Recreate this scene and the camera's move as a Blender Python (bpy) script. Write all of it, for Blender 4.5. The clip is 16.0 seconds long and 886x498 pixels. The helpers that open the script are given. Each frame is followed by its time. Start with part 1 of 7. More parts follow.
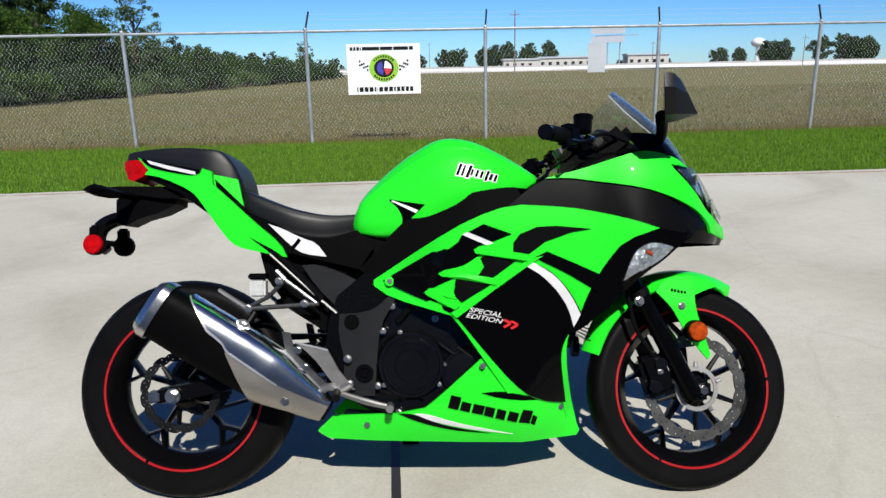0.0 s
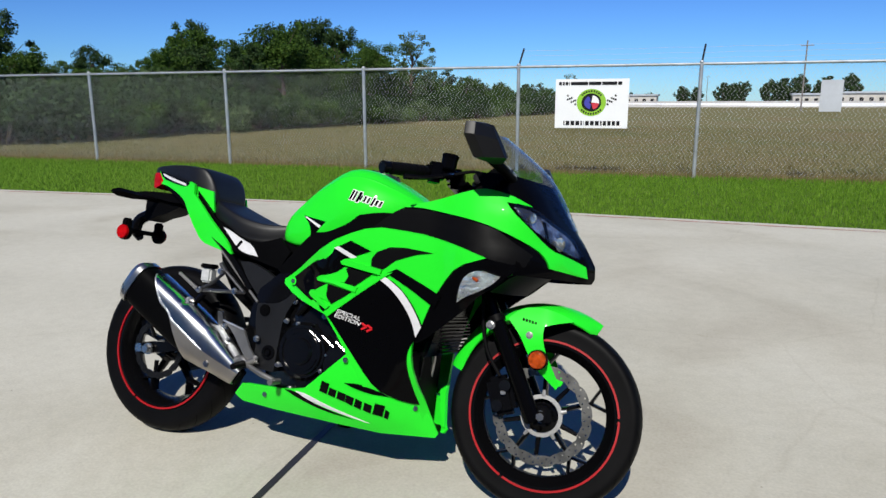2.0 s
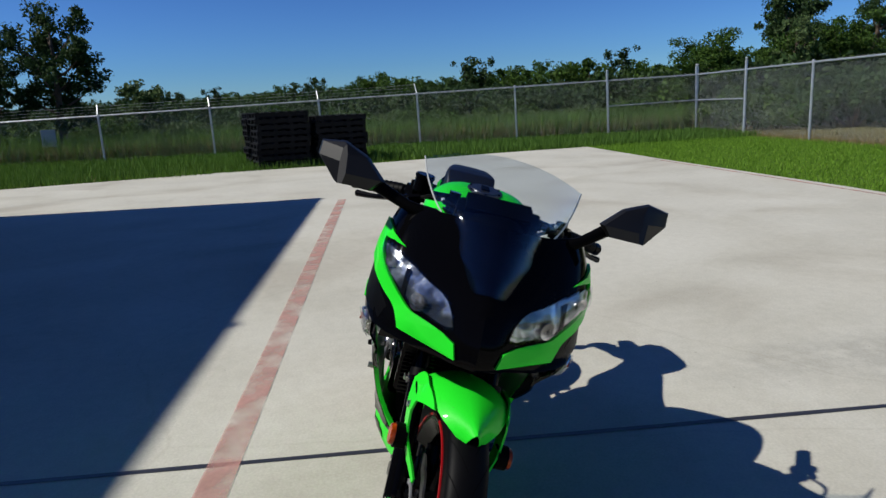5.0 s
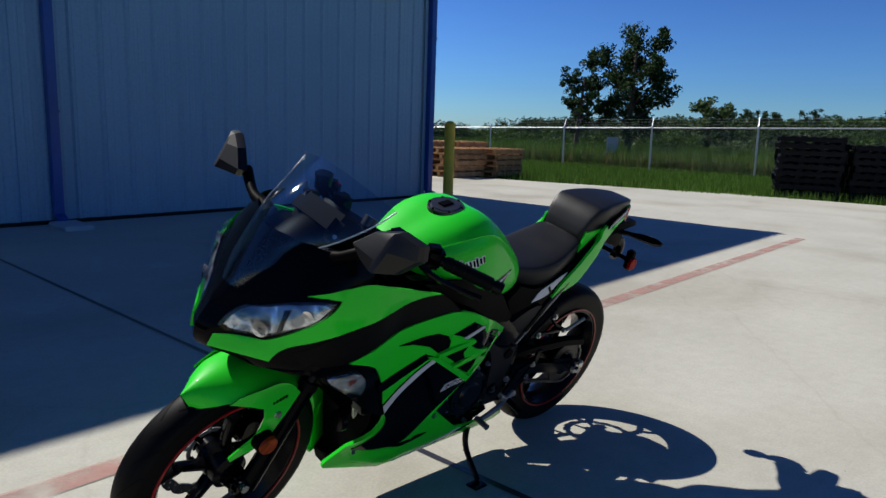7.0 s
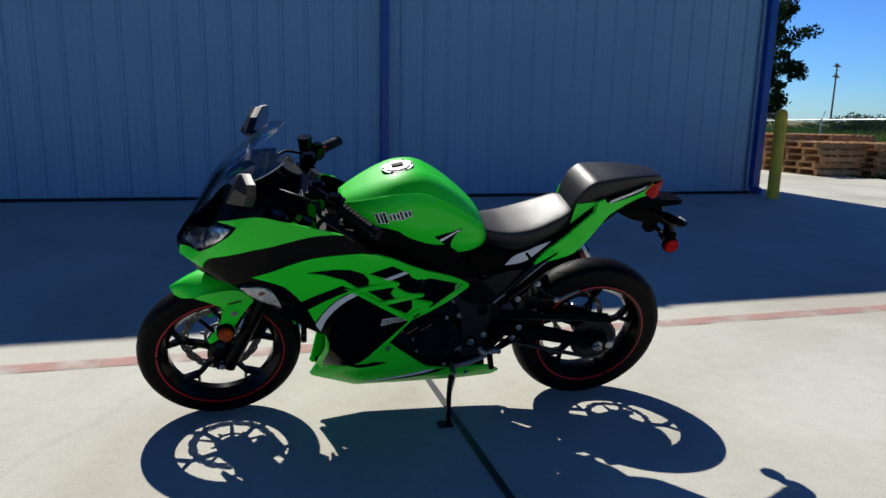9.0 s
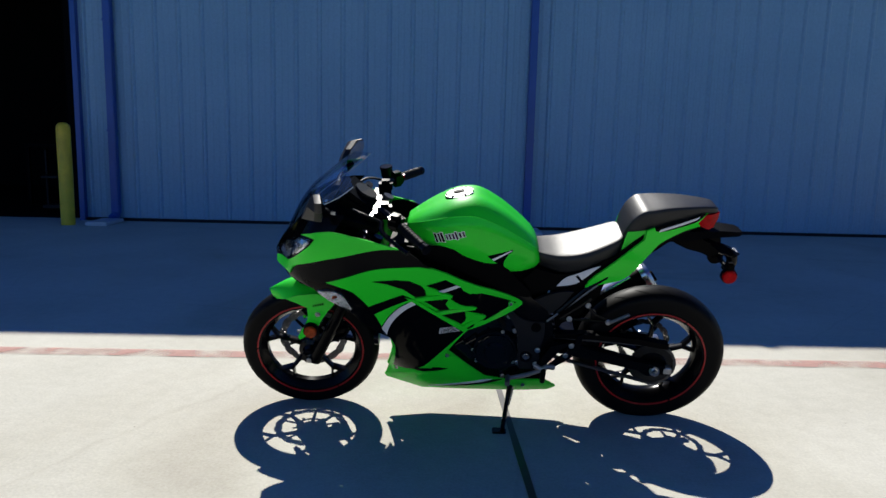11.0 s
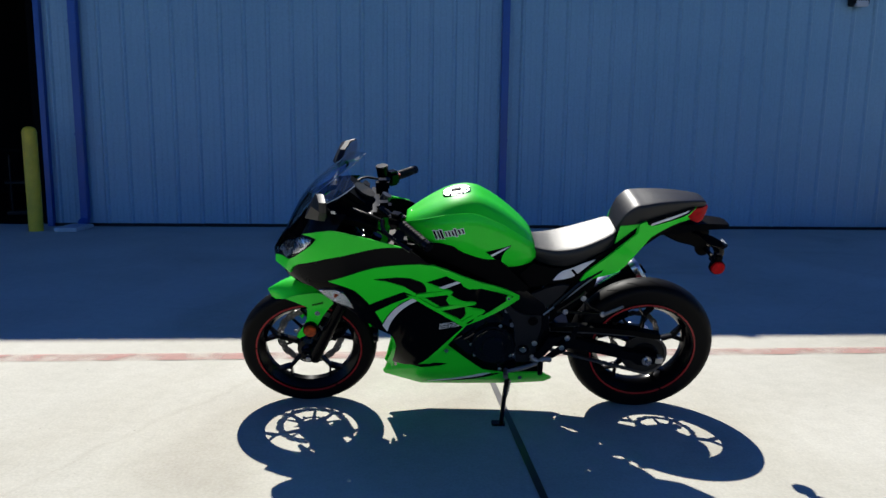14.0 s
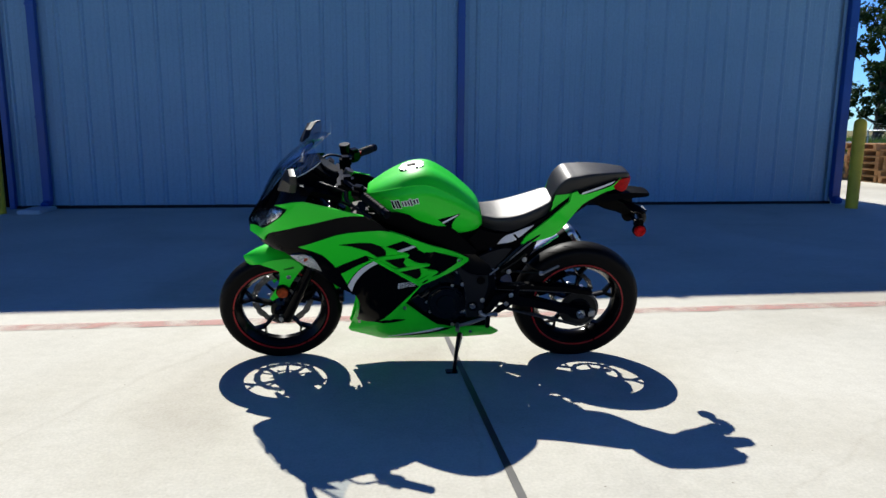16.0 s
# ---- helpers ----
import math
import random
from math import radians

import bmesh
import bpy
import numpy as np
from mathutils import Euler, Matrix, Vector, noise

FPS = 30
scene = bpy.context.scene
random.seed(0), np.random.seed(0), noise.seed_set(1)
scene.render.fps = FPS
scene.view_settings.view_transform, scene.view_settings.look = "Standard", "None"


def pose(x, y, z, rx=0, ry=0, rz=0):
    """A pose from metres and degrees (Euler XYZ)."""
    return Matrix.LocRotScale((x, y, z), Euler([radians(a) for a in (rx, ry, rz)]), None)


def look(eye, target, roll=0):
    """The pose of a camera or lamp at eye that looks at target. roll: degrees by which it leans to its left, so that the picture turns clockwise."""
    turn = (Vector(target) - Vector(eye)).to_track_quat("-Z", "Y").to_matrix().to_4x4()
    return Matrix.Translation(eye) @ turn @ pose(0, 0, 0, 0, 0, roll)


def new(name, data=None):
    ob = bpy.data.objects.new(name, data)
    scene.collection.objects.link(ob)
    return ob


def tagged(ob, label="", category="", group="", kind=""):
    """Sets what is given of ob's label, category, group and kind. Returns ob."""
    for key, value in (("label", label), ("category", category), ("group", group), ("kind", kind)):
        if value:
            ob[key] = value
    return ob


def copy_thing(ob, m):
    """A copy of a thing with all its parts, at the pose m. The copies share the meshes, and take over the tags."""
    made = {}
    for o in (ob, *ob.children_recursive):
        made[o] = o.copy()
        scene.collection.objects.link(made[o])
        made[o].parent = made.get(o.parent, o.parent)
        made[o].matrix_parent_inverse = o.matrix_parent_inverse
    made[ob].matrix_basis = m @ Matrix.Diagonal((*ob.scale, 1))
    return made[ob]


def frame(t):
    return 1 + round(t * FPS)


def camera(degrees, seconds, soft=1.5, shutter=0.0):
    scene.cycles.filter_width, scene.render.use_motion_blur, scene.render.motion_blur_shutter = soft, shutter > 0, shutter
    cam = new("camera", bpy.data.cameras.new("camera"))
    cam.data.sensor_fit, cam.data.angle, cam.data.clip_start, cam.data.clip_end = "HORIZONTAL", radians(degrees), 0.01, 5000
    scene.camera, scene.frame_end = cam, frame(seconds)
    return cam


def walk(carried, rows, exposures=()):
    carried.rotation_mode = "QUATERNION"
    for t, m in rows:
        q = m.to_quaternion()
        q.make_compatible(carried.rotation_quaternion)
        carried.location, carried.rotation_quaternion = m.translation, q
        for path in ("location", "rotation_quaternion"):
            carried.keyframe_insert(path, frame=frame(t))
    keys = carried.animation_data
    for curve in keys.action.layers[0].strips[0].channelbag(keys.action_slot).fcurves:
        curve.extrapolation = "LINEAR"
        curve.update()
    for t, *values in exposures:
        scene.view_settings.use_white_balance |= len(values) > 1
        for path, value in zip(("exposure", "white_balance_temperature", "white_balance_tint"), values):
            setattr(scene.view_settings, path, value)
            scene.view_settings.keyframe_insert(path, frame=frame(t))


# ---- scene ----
cam = camera(65.46, 16.0, soft=1.5)


def stance(x, y, z, yaw, pitch, roll):
    """The camera's pose: heading, tilt and lean in degrees."""
    return pose(x, y, z, 0, 0, yaw) @ pose(0, 0, 0, 90 + pitch, 0, 0) @ pose(0, 0, 0, 0, 0, roll)


PATH = (
    (0, 0.741, -1.712, 1.156, 0.53, -14.62, -1.20),
    (0.5, 0.949, -1.909, 1.175, 5.20, -13.82, 0.27),
    (1, 1.163, -1.954, 1.167, 7.19, -13.61, -1.11),
    (1.5, 1.486, -1.867, 1.193, 12.91, -12.62, -0.29),
    (2, 1.844, -1.807, 1.182, 21.99, -11.92, -0.08),
    (2.5, 2.115, -1.638, 1.167, 32.40, -14.26, -1.86),
    (3, 2.386, -1.353, 1.194, 37.40, -13.64, -2.21),
    (3.5, 2.641, -1.032, 1.201, 50.89, -13.37, -0.35),
    (4, 2.757, -0.601, 1.196, 58.66, -13.16, -0.59),
    (4.5, 2.861, -0.205, 1.190, 71.03, -10.57, -1.82),
    (4.7, 2.883, -0.073, 1.204, 79.43, -10.88, -2.04),
    (6.8, 2.274, 1.582, 1.164, 128.40, -10.53, -0.53),
    (7, 2.178, 1.709, 1.165, 135.97, -9.96, 1.96),
    (7.5, 1.945, 2.016, 1.170, 145.20, -9.69, 1.83),
    (8, 1.603, 2.232, 1.169, 149.94, -10.70, 3.62),
    (8.5, 1.345, 2.469, 1.144, 162.23, -10.91, 3.53),
    (9, 1.105, 2.590, 1.123, 168.36, -11.14, 1.23),
    (9.5, 0.828, 2.624, 1.113, 172.09, -11.24, 3.40),
    (10, 0.708, 2.733, 1.103, 182.32, -8.39, 1.38),
    (10.2, 0.700, 2.770, 1.116, 183.54, -8.39, 1.43),
    (12.3, 0.798, 3.046, 1.125, 181.05, -8.98, 1.48),
    (12.5, 0.805, 3.058, 1.125, 181.51, -8.30, 1.38),
    (13, 0.815, 3.038, 1.126, 181.95, -8.07, 1.59),
    (13.5, 0.826, 2.990, 1.121, 180.85, -8.27, 1.18),
    (14, 0.842, 2.947, 1.115, 179.98, -8.52, 0.77),
    (14.5, 0.864, 2.928, 1.108, 179.99, -8.51, 0.82),
    (15, 0.843, 2.969, 1.107, 179.29, -9.01, -0.16),
    (15.5, 0.848, 3.123, 1.111, 179.07, -9.39, 0.61),
    (16, 0.819, 3.305, 1.110, 176.83, -10.01, 0.44),
)
EXPOSURES = ((0.0, 0.2), (2.5, 0.0), (4.7, -0.05), (7.0, 0.0), (9.0, 0.25), (10.2, 0.4), (12.5, 0.5), (14.5, 0.54), (16.0, 0.6))
walk(cam, [(t, stance(*row)) for t, *row in PATH], EXPOSURES)

from mathutils.bvhtree import BVHTree

# ---- light ----
SUN_WAY = Vector((-0.192, 0.955, -1.0)).normalized()
world = bpy.data.worlds.new("sky")
scene.world = world
world.use_nodes = True
wn, wl = world.node_tree.nodes, world.node_tree.links
sky = wn.new("ShaderNodeTexSky")
sky.sky_type, sky.sun_disc = "NISHITA", False
sky.sun_elevation = math.asin(-SUN_WAY.z)
sky.sun_rotation = math.atan2(-SUN_WAY.x, -SUN_WAY.y)
sky.air_density, sky.dust_density, sky.ozone_density = 1.0, 0.05, 3.0
deep = wn.new("ShaderNodeHueSaturation")
deep.inputs["Saturation"].default_value = 0.8
tint = wn.new("ShaderNodeMixRGB")
tint.blend_type, tint.inputs[0].default_value, tint.inputs[2].default_value = "MULTIPLY", 1.0, (0.1975, 0.2749, 0.380, 1)
wl.new(sky.outputs[0], deep.inputs["Color"])
wl.new(deep.outputs[0], tint.inputs[1])
clear_air = wn.new("ShaderNodeGamma")
clear_air.inputs["Gamma"].default_value = 1.7
wl.new(tint.outputs[0], clear_air.inputs["Color"])
wl.new(clear_air.outputs[0], wn["Background"].inputs[0])
wn["Background"].inputs[1].default_value = 0.135
sun = new("sun", bpy.data.lights.new("sun", "SUN"))
sun.data.energy, sun.data.angle, sun.data.color = 5.0, radians(0.53), (1.0, 0.97, 0.90)
sun.matrix_world = look((0, 0, 30), Vector((0, 0, 30)) + SUN_WAY)


# ---- materials ----
def ramp_stops(node, stops):
    el = node.color_ramp.elements
    while len(el) < len(stops):
        el.new(0.5)
    for e, (p, c) in zip(el, stops):
        e.position, e.color = p, (*c, 1)


def surface(name, colours, rough=0.6, scale=8.0, grain=120.0, bump=0.1, metal=0.0, coat=0.0, vary=0.0, spec=0.5, dist=0.004, detail=6.0, rough_vary=0.1):
    """A two-scale noise material: colours is a list of (position, rgb) for the broad variation."""
    m = bpy.data.materials.new(name)
    m.use_nodes = True
    n, l = m.node_tree.nodes, m.node_tree.links
    b = n["Principled BSDF"]
    geo = n.new("ShaderNodeTexCoord")
    big, small = n.new("ShaderNodeTexNoise"), n.new("ShaderNodeTexNoise")
    big.inputs["Scale"].default_value, big.inputs["Detail"].default_value = scale, detail
    small.inputs["Scale"].default_value, small.inputs["Detail"].default_value = grain, 4
    l.new(geo.outputs["Object"], big.inputs["Vector"])
    l.new(geo.outputs["Object"], small.inputs["Vector"])
    ramp = n.new("ShaderNodeValToRGB")
    ramp_stops(ramp, colours)
    l.new(big.outputs[0], ramp.inputs[0])
    mix = n.new("ShaderNodeMixRGB")
    mix.blend_type, mix.inputs[0].default_value = "OVERLAY", 0.18
    l.new(ramp.outputs[0], mix.inputs[1])
    l.new(small.outputs[0], mix.inputs[2])
    out = mix.outputs[0]
    if vary:
        info, hsv, mr = n.new("ShaderNodeObjectInfo"), n.new("ShaderNodeHueSaturation"), n.new("ShaderNodeMapRange")
        mr.inputs[3].default_value, mr.inputs[4].default_value = 1 - vary, 1 + vary
        l.new(info.outputs["Random"], mr.inputs[0])
        l.new(mr.outputs[0], hsv.inputs["Value"])
        l.new(out, hsv.inputs["Color"])
        out = hsv.outputs[0]
    l.new(out, b.inputs["Base Color"])
    rr = n.new("ShaderNodeMapRange")
    rr.inputs[3].default_value, rr.inputs[4].default_value = max(0.02, rough - rough_vary), min(1, rough + rough_vary)
    l.new(big.outputs[0], rr.inputs[0])
    l.new(rr.outputs[0], b.inputs["Roughness"])
    b.inputs["Metallic"].default_value = metal
    b.inputs["Coat Weight"].default_value = coat
    b.inputs["Coat Roughness"].default_value = 0.03
    b.inputs["Specular IOR Level"].default_value = spec
    if bump:
        bp = n.new("ShaderNodeBump")
        bp.inputs["Strength"].default_value, bp.inputs["Distance"].default_value = bump, dist
        l.new(small.outputs[0], bp.inputs["Height"])
        l.new(bp.outputs[0], b.inputs["Normal"])
    return m


def flat(c, k=0.12):
    return [(0.3, tuple(v * (1 - k) for v in c)), (0.7, tuple(v * (1 + k) for v in c))]


def leafy(name, dark, light, through_light=0.35):
    """Leaves and blades: colour by island, some light passes through."""
    m = bpy.data.materials.new(name)
    m.use_nodes = True
    n, l = m.node_tree.nodes, m.node_tree.links
    geo, ramp = n.new("ShaderNodeNewGeometry"), n.new("ShaderNodeValToRGB")
    ramp_stops(ramp, [(0.0, dark), (1.0, light)])
    l.new(geo.outputs["Random Per Island"], ramp.inputs[0])
    b = n["Principled BSDF"]
    b.inputs["Roughness"].default_value = 0.6
    b.inputs["Specular IOR Level"].default_value = 0.15
    l.new(ramp.outputs[0], b.inputs["Base Color"])
    tr, ms = n.new("ShaderNodeBsdfTranslucent"), n.new("ShaderNodeMixShader")
    l.new(ramp.outputs[0], tr.inputs[0])
    ms.inputs[0].default_value = through_light
    l.new(b.outputs[0], ms.inputs[1])
    l.new(tr.outputs[0], ms.inputs[2])
    l.new(ms.outputs[0], n["Material Output"].inputs[0])
    return m


def concrete_material():
    m = surface("concrete", [(0.25, (0.446, 0.435, 0.372)), (0.5, (0.495, 0.482, 0.414)), (0.75, (0.535, 0.522, 0.454))], rough=0.85, scale=0.9, grain=90, bump=0.25, spec=0.25)
    n, l = m.node_tree.nodes, m.node_tree.links
    b = n["Principled BSDF"]
    src = b.inputs["Base Color"].links[0].from_socket
    co = n.new("ShaderNodeTexCoord")
    # broad water stains and small dark specks
    stain, speck = n.new("ShaderNodeTexNoise"), n.new("ShaderNodeTexVoronoi")
    stain.inputs["Scale"].default_value, stain.inputs["Detail"].default_value, stain.inputs["Distortion"].default_value = 0.55, 9, 0.9
    speck.inputs["Scale"].default_value = 7.0
    l.new(co.outputs["Object"], stain.inputs["Vector"])
    l.new(co.outputs["Object"], speck.inputs["Vector"])
    r1, r2 = n.new("ShaderNodeValToRGB"), n.new("ShaderNodeValToRGB")
    ramp_stops(r1, [(0.33, (0.76, 0.73, 0.70)), (0.44, (0.92, 0.91, 0.89)), (0.55, (1, 1, 1))])
    ramp_stops(r2, [(0.015, (0.45, 0.42, 0.40)), (0.04, (1, 1, 1))])
    l.new(stain.outputs[0], r1.inputs[0])
    l.new(speck.outputs["Distance"], r2.inputs[0])
    # one grey smear beside the middle joint, with a ragged outline
    shift = n.new("ShaderNodeMapping")
    shift.vector_type = "TEXTURE"
    shift.inputs["Location"].default_value = (-0.08, 2.15, 0)
    shift.inputs["Rotation"].default_value = (0, 0, radians(97))
    shift.inputs["Scale"].default_value = (1.15, 0.42, 1)
    warp, addv, ball = n.new("ShaderNodeTexNoise"), n.new("ShaderNodeMixRGB"), n.new("ShaderNodeTexGradient")
    warp.inputs["Scale"].default_value, warp.inputs["Detail"].default_value = 2.2, 8
    addv.blend_type, addv.inputs[0].default_value = "ADD", 0.7
    ball.gradient_type = "SPHERICAL"
    off = n.new("ShaderNodeVectorMath")
    off.operation, off.inputs[1].default_value = "SUBTRACT", (0.35, 0.35, 0.35)
    l.new(co.outputs["Object"], warp.inputs["Vector"])
    l.new(co.outputs["Object"], shift.inputs["Vector"])
    l.new(shift.outputs[0], addv.inputs[1])
    l.new(warp.outputs["Color"], addv.inputs[2])
    l.new(addv.outputs[0], off.inputs[0])
    l.new(off.outputs[0], ball.inputs["Vector"])
    r3 = n.new("ShaderNodeValToRGB")
    ramp_stops(r3, [(0.02, (1, 1, 1)), (0.45, (0.72, 0.72, 0.72))])
    rag, ragr, cut = n.new("ShaderNodeTexNoise"), n.new("ShaderNodeMapRange"), n.new("ShaderNodeMath")
    rag.inputs["Scale"].default_value, rag.inputs["Detail"].default_value, rag.inputs["Roughness"].default_value = 6.0, 10, 0.72
    ragr.inputs[1].default_value, ragr.inputs[2].default_value = 0.30, 0.72
    cut.operation = "MULTIPLY"
    l.new(co.outputs["Object"], rag.inputs["Vector"])
    l.new(rag.outputs[0], ragr.inputs[0])
    l.new(ball.outputs["Fac"], cut.inputs[0])
    l.new(ragr.outputs[0], cut.inputs[1])
    l.new(cut.outputs[0], r3.inputs[0])
    # hairline cracks and a faint brushed mottling
    crack, rc = n.new("ShaderNodeTexVoronoi"), n.new("ShaderNodeValToRGB")
    crack.feature, crack.inputs["Scale"].default_value = "DISTANCE_TO_EDGE", 0.42
    wob = n.new("ShaderNodeMixRGB")
    wob.inputs[0].default_value = 0.12
    wn2 = n.new("ShaderNodeTexNoise")
    wn2.inputs["Scale"].default_value, wn2.inputs["Detail"].default_value = 3.0, 6
    l.new(co.outputs["Object"], wn2.inputs["Vector"])
    l.new(co.outputs["Object"], wob.inputs[1])
    l.new(wn2.outputs["Color"], wob.inputs[2])
    l.new(wob.outputs[0], crack.inputs["Vector"])
    ramp_stops(rc, [(0.0, (0.92, 0.91, 0.90)), (0.002, (1, 1, 1))])
    l.new(crack.outputs["Distance"], rc.inputs[0])
    mot, rm = n.new("ShaderNodeTexNoise"), n.new("ShaderNodeValToRGB")
    mot.inputs["Scale"].default_value, mot.inputs["Detail"].default_value, mot.inputs["Roughness"].default_value = 14.0, 8, 0.7
    ramp_stops(rm, [(0.35, (0.90, 0.895, 0.89)), (0.6, (1.0, 1.0, 1.0))])
    l.new(co.outputs["Object"], mot.inputs["Vector"])
    l.new(mot.outputs[0], rm.inputs[0])
    for r in (r1, r2, r3, rc, rm):
        mx = n.new("ShaderNodeMixRGB")
        mx.blend_type, mx.inputs[0].default_value = "MULTIPLY", 0.8
        l.new(src, mx.inputs[1])
        l.new(r.outputs[0], mx.inputs[2])
        src = mx.outputs[0]
    l.new(src, b.inputs["Base Color"])
    return m


def worn_paint(name, colour):
    """Thin floor paint, worn through in patches."""
    m = surface(name, flat(colour), rough=0.8, scale=6, grain=60, bump=0.2, spec=0.2)
    n, l = m.node_tree.nodes, m.node_tree.links
    co, no, rp = n.new("ShaderNodeTexCoord"), n.new("ShaderNodeTexNoise"), n.new("ShaderNodeValToRGB")
    no.inputs["Scale"].default_value, no.inputs["Detail"].default_value = 5.0, 9
    l.new(co.outputs["Object"], no.inputs["Vector"])
    ramp_stops(rp, [(0.34, (0.12, 0.12, 0.12)), (0.62, (0.70, 0.70, 0.70))])
    l.new(no.outputs[0], rp.inputs[0])
    tr, ms = n.new("ShaderNodeBsdfTransparent"), n.new("ShaderNodeMixShader")
    l.new(rp.outputs[0], ms.inputs[0])
    l.new(tr.outputs[0], ms.inputs[1])
    l.new(n["Principled BSDF"].outputs[0], ms.inputs[2])
    l.new(ms.outputs[0], n["Material Output"].inputs[0])
    return m


CONCRETE = concrete_material()
JOINT = surface("joint_sealant", flat((0.03, 0.028, 0.026)), rough=0.36, grain=80, rough_vary=0.06, spec=0.7, bump=0.05)
RED_LINE = worn_paint("red_floor_paint", (0.48, 0.255, 0.22))
SOIL = surface("dry_ground", [(0.3, (0.185, 0.145, 0.080)), (0.5, (0.170, 0.155, 0.075)), (0.7, (0.125, 0.140, 0.058))], rough=1.0, scale=0.25, grain=14, bump=0.6, spec=0.05, dist=0.03)
LAWN = surface("lawn_soil", [(0.3, (0.06, 0.12, 0.018)), (0.7, (0.11, 0.18, 0.03))], rough=1.0, scale=1.4, grain=40, bump=0.5, spec=0.05, dist=0.02)
BLADE = leafy("grass_blade", (0.075, 0.17, 0.012), (0.20, 0.36, 0.036))
WEED_BLADE = leafy("weed_blade", (0.035, 0.085, 0.012), (0.12, 0.23, 0.035))
DRY_BLADE = leafy("dry_grass_blade", (0.16, 0.12, 0.05), (0.33, 0.26, 0.13))
FIELD_BLADE = leafy("field_grass_blade", (0.13, 0.135, 0.055), (0.29, 0.245, 0.12))
LEAF = leafy("leaf", (0.018, 0.050, 0.007), (0.080, 0.145, 0.022), 0.25)
LEAF_DARK = leafy("dark_leaf", (0.014, 0.035, 0.01), (0.05, 0.09, 0.025), 0.2)
LEAF_PALE = leafy("pale_leaf", (0.045, 0.085, 0.028), (0.13, 0.18, 0.065), 0.25)
BARK = surface("bark", flat((0.09, 0.065, 0.045), 0.3), rough=0.95, scale=5, grain=30, bump=0.8, dist=0.02)
GALV = surface("galvanised_steel", flat((0.50, 0.52, 0.53), 0.15), rough=0.45, metal=0.7, scale=6, grain=60, bump=0.05)
WIRE = surface("chain_link_wire", flat((0.55, 0.57, 0.58), 0.15), rough=0.55, metal=0.2, scale=6, grain=60, bump=0.0)
PANEL = surface("wall_panel_paint", [(0.3, (0.185, 0.325, 0.435)), (0.7, (0.218, 0.365, 0.48))], rough=0.38, scale=0.7, grain=30, bump=0.03, spec=0.5)
TRIM = surface("blue_trim_paint", flat((0.007, 0.058, 0.27), 0.15), rough=0.35, scale=2, grain=60, bump=0.02)
YELLOW = surface("yellow_bollard_paint", [(0.35, (0.66, 0.42, 0.015)), (0.7, (0.80, 0.52, 0.025))], rough=0.5, scale=5, grain=60, bump=0.1)
# near-black colour that holds the shade of the bay and of small openings
SHADE_BLACK = surface("shade_black", flat((0.003, 0.003, 0.0035)), rough=0.9, spec=0.05)
ROOF = surface("roof_steel", flat((0.5, 0.53, 0.55)), rough=0.5, metal=0.4, scale=1, grain=20)
WOOD = surface("pallet_wood", [(0.3, (0.31, 0.155, 0.06)), (0.7, (0.50, 0.28, 0.125))], rough=0.85, scale=6, grain=50, bump=0.3, vary=0.35)
BLACK_PALLET = surface("black_pallet_plastic", flat((0.008, 0.008, 0.009), 0.3), rough=0.7, spec=0.15, scale=5, grain=60, bump=0.1, vary=0.3)
PALE_METAL = surface("pale_crate_metal", flat((0.45, 0.46, 0.47), 0.2), rough=0.5, metal=0.4, scale=4, vary=0.3)
SIGN_WHITE = surface("sign_white", flat((0.80, 0.80, 0.80), 0.03), rough=0.4, scale=2, grain=40, bump=0.0)
SIGN_GREY = surface("sign_grey", flat((0.45, 0.47, 0.50), 0.08), rough=0.5, scale=3)
INK = surface("ink_black", flat((0.008, 0.008, 0.009)), rough=0.55, spec=0.2)
INK_GREEN = surface("ink_green", flat((0.25, 0.50, 0.03)), rough=0.5)
INK_RED = surface("ink_red", flat((0.55, 0.03, 0.05)), rough=0.5)
INK_BLUE = surface("ink_blue", flat((0.05, 0.05, 0.35)), rough=0.5)
ROAD = surface("far_road", flat((0.42, 0.40, 0.37), 0.1), rough=0.9, scale=0.2, grain=3)
POLE_GREY = surface("pole_wood_grey", flat((0.20, 0.18, 0.16), 0.2), rough=0.9, scale=3)
FAR_WALL = surface("far_wall", flat((0.5, 0.47, 0.42), 0.1), rough=0.8, scale=0.5)


# ---- mesh helpers ----
def finish(name, bm, material, sharp=35, smooth=True):
    me = bpy.data.meshes.new(name)
    bm.to_mesh(me)
    bm.free()
    for mt in material if isinstance(material, (list, tuple)) else (material,):
        me.materials.append(mt)
    if smooth:
        me.polygons.foreach_set("use_smooth", [True] * len(me.polygons))
        me.set_sharp_from_angle(angle=radians(sharp))
    return new(name, me)


def part(name, bm, material, parent, label="", sharp=35):
    ob = finish(name, bm, material, sharp)
    ob.parent = parent
    return tagged(ob, label)


def thing(name, m, label, category, group="", kind=""):
    ob = new(name)
    ob.matrix_basis = m
    return tagged(ob, label, category, group, kind)


def box(bm, centre, size, bevel=0.0, turn=None):
    m = Matrix.Translation(centre) @ (turn.to_4x4() if turn else Matrix()) @ Matrix.Diagonal((*size, 1))
    vs = bmesh.ops.create_cube(bm, size=1.0, matrix=m)["verts"]
    if bevel:
        es = list({e for v in vs for e in v.link_edges})
        bmesh.ops.bevel(bm, geom=es, offset=bevel, segments=2, affect="EDGES", clamp_overlap=True)
    return bm


def boxed(centre, size, bevel=0.0, turn=None):
    return box(bmesh.new(), centre, size, bevel, turn)


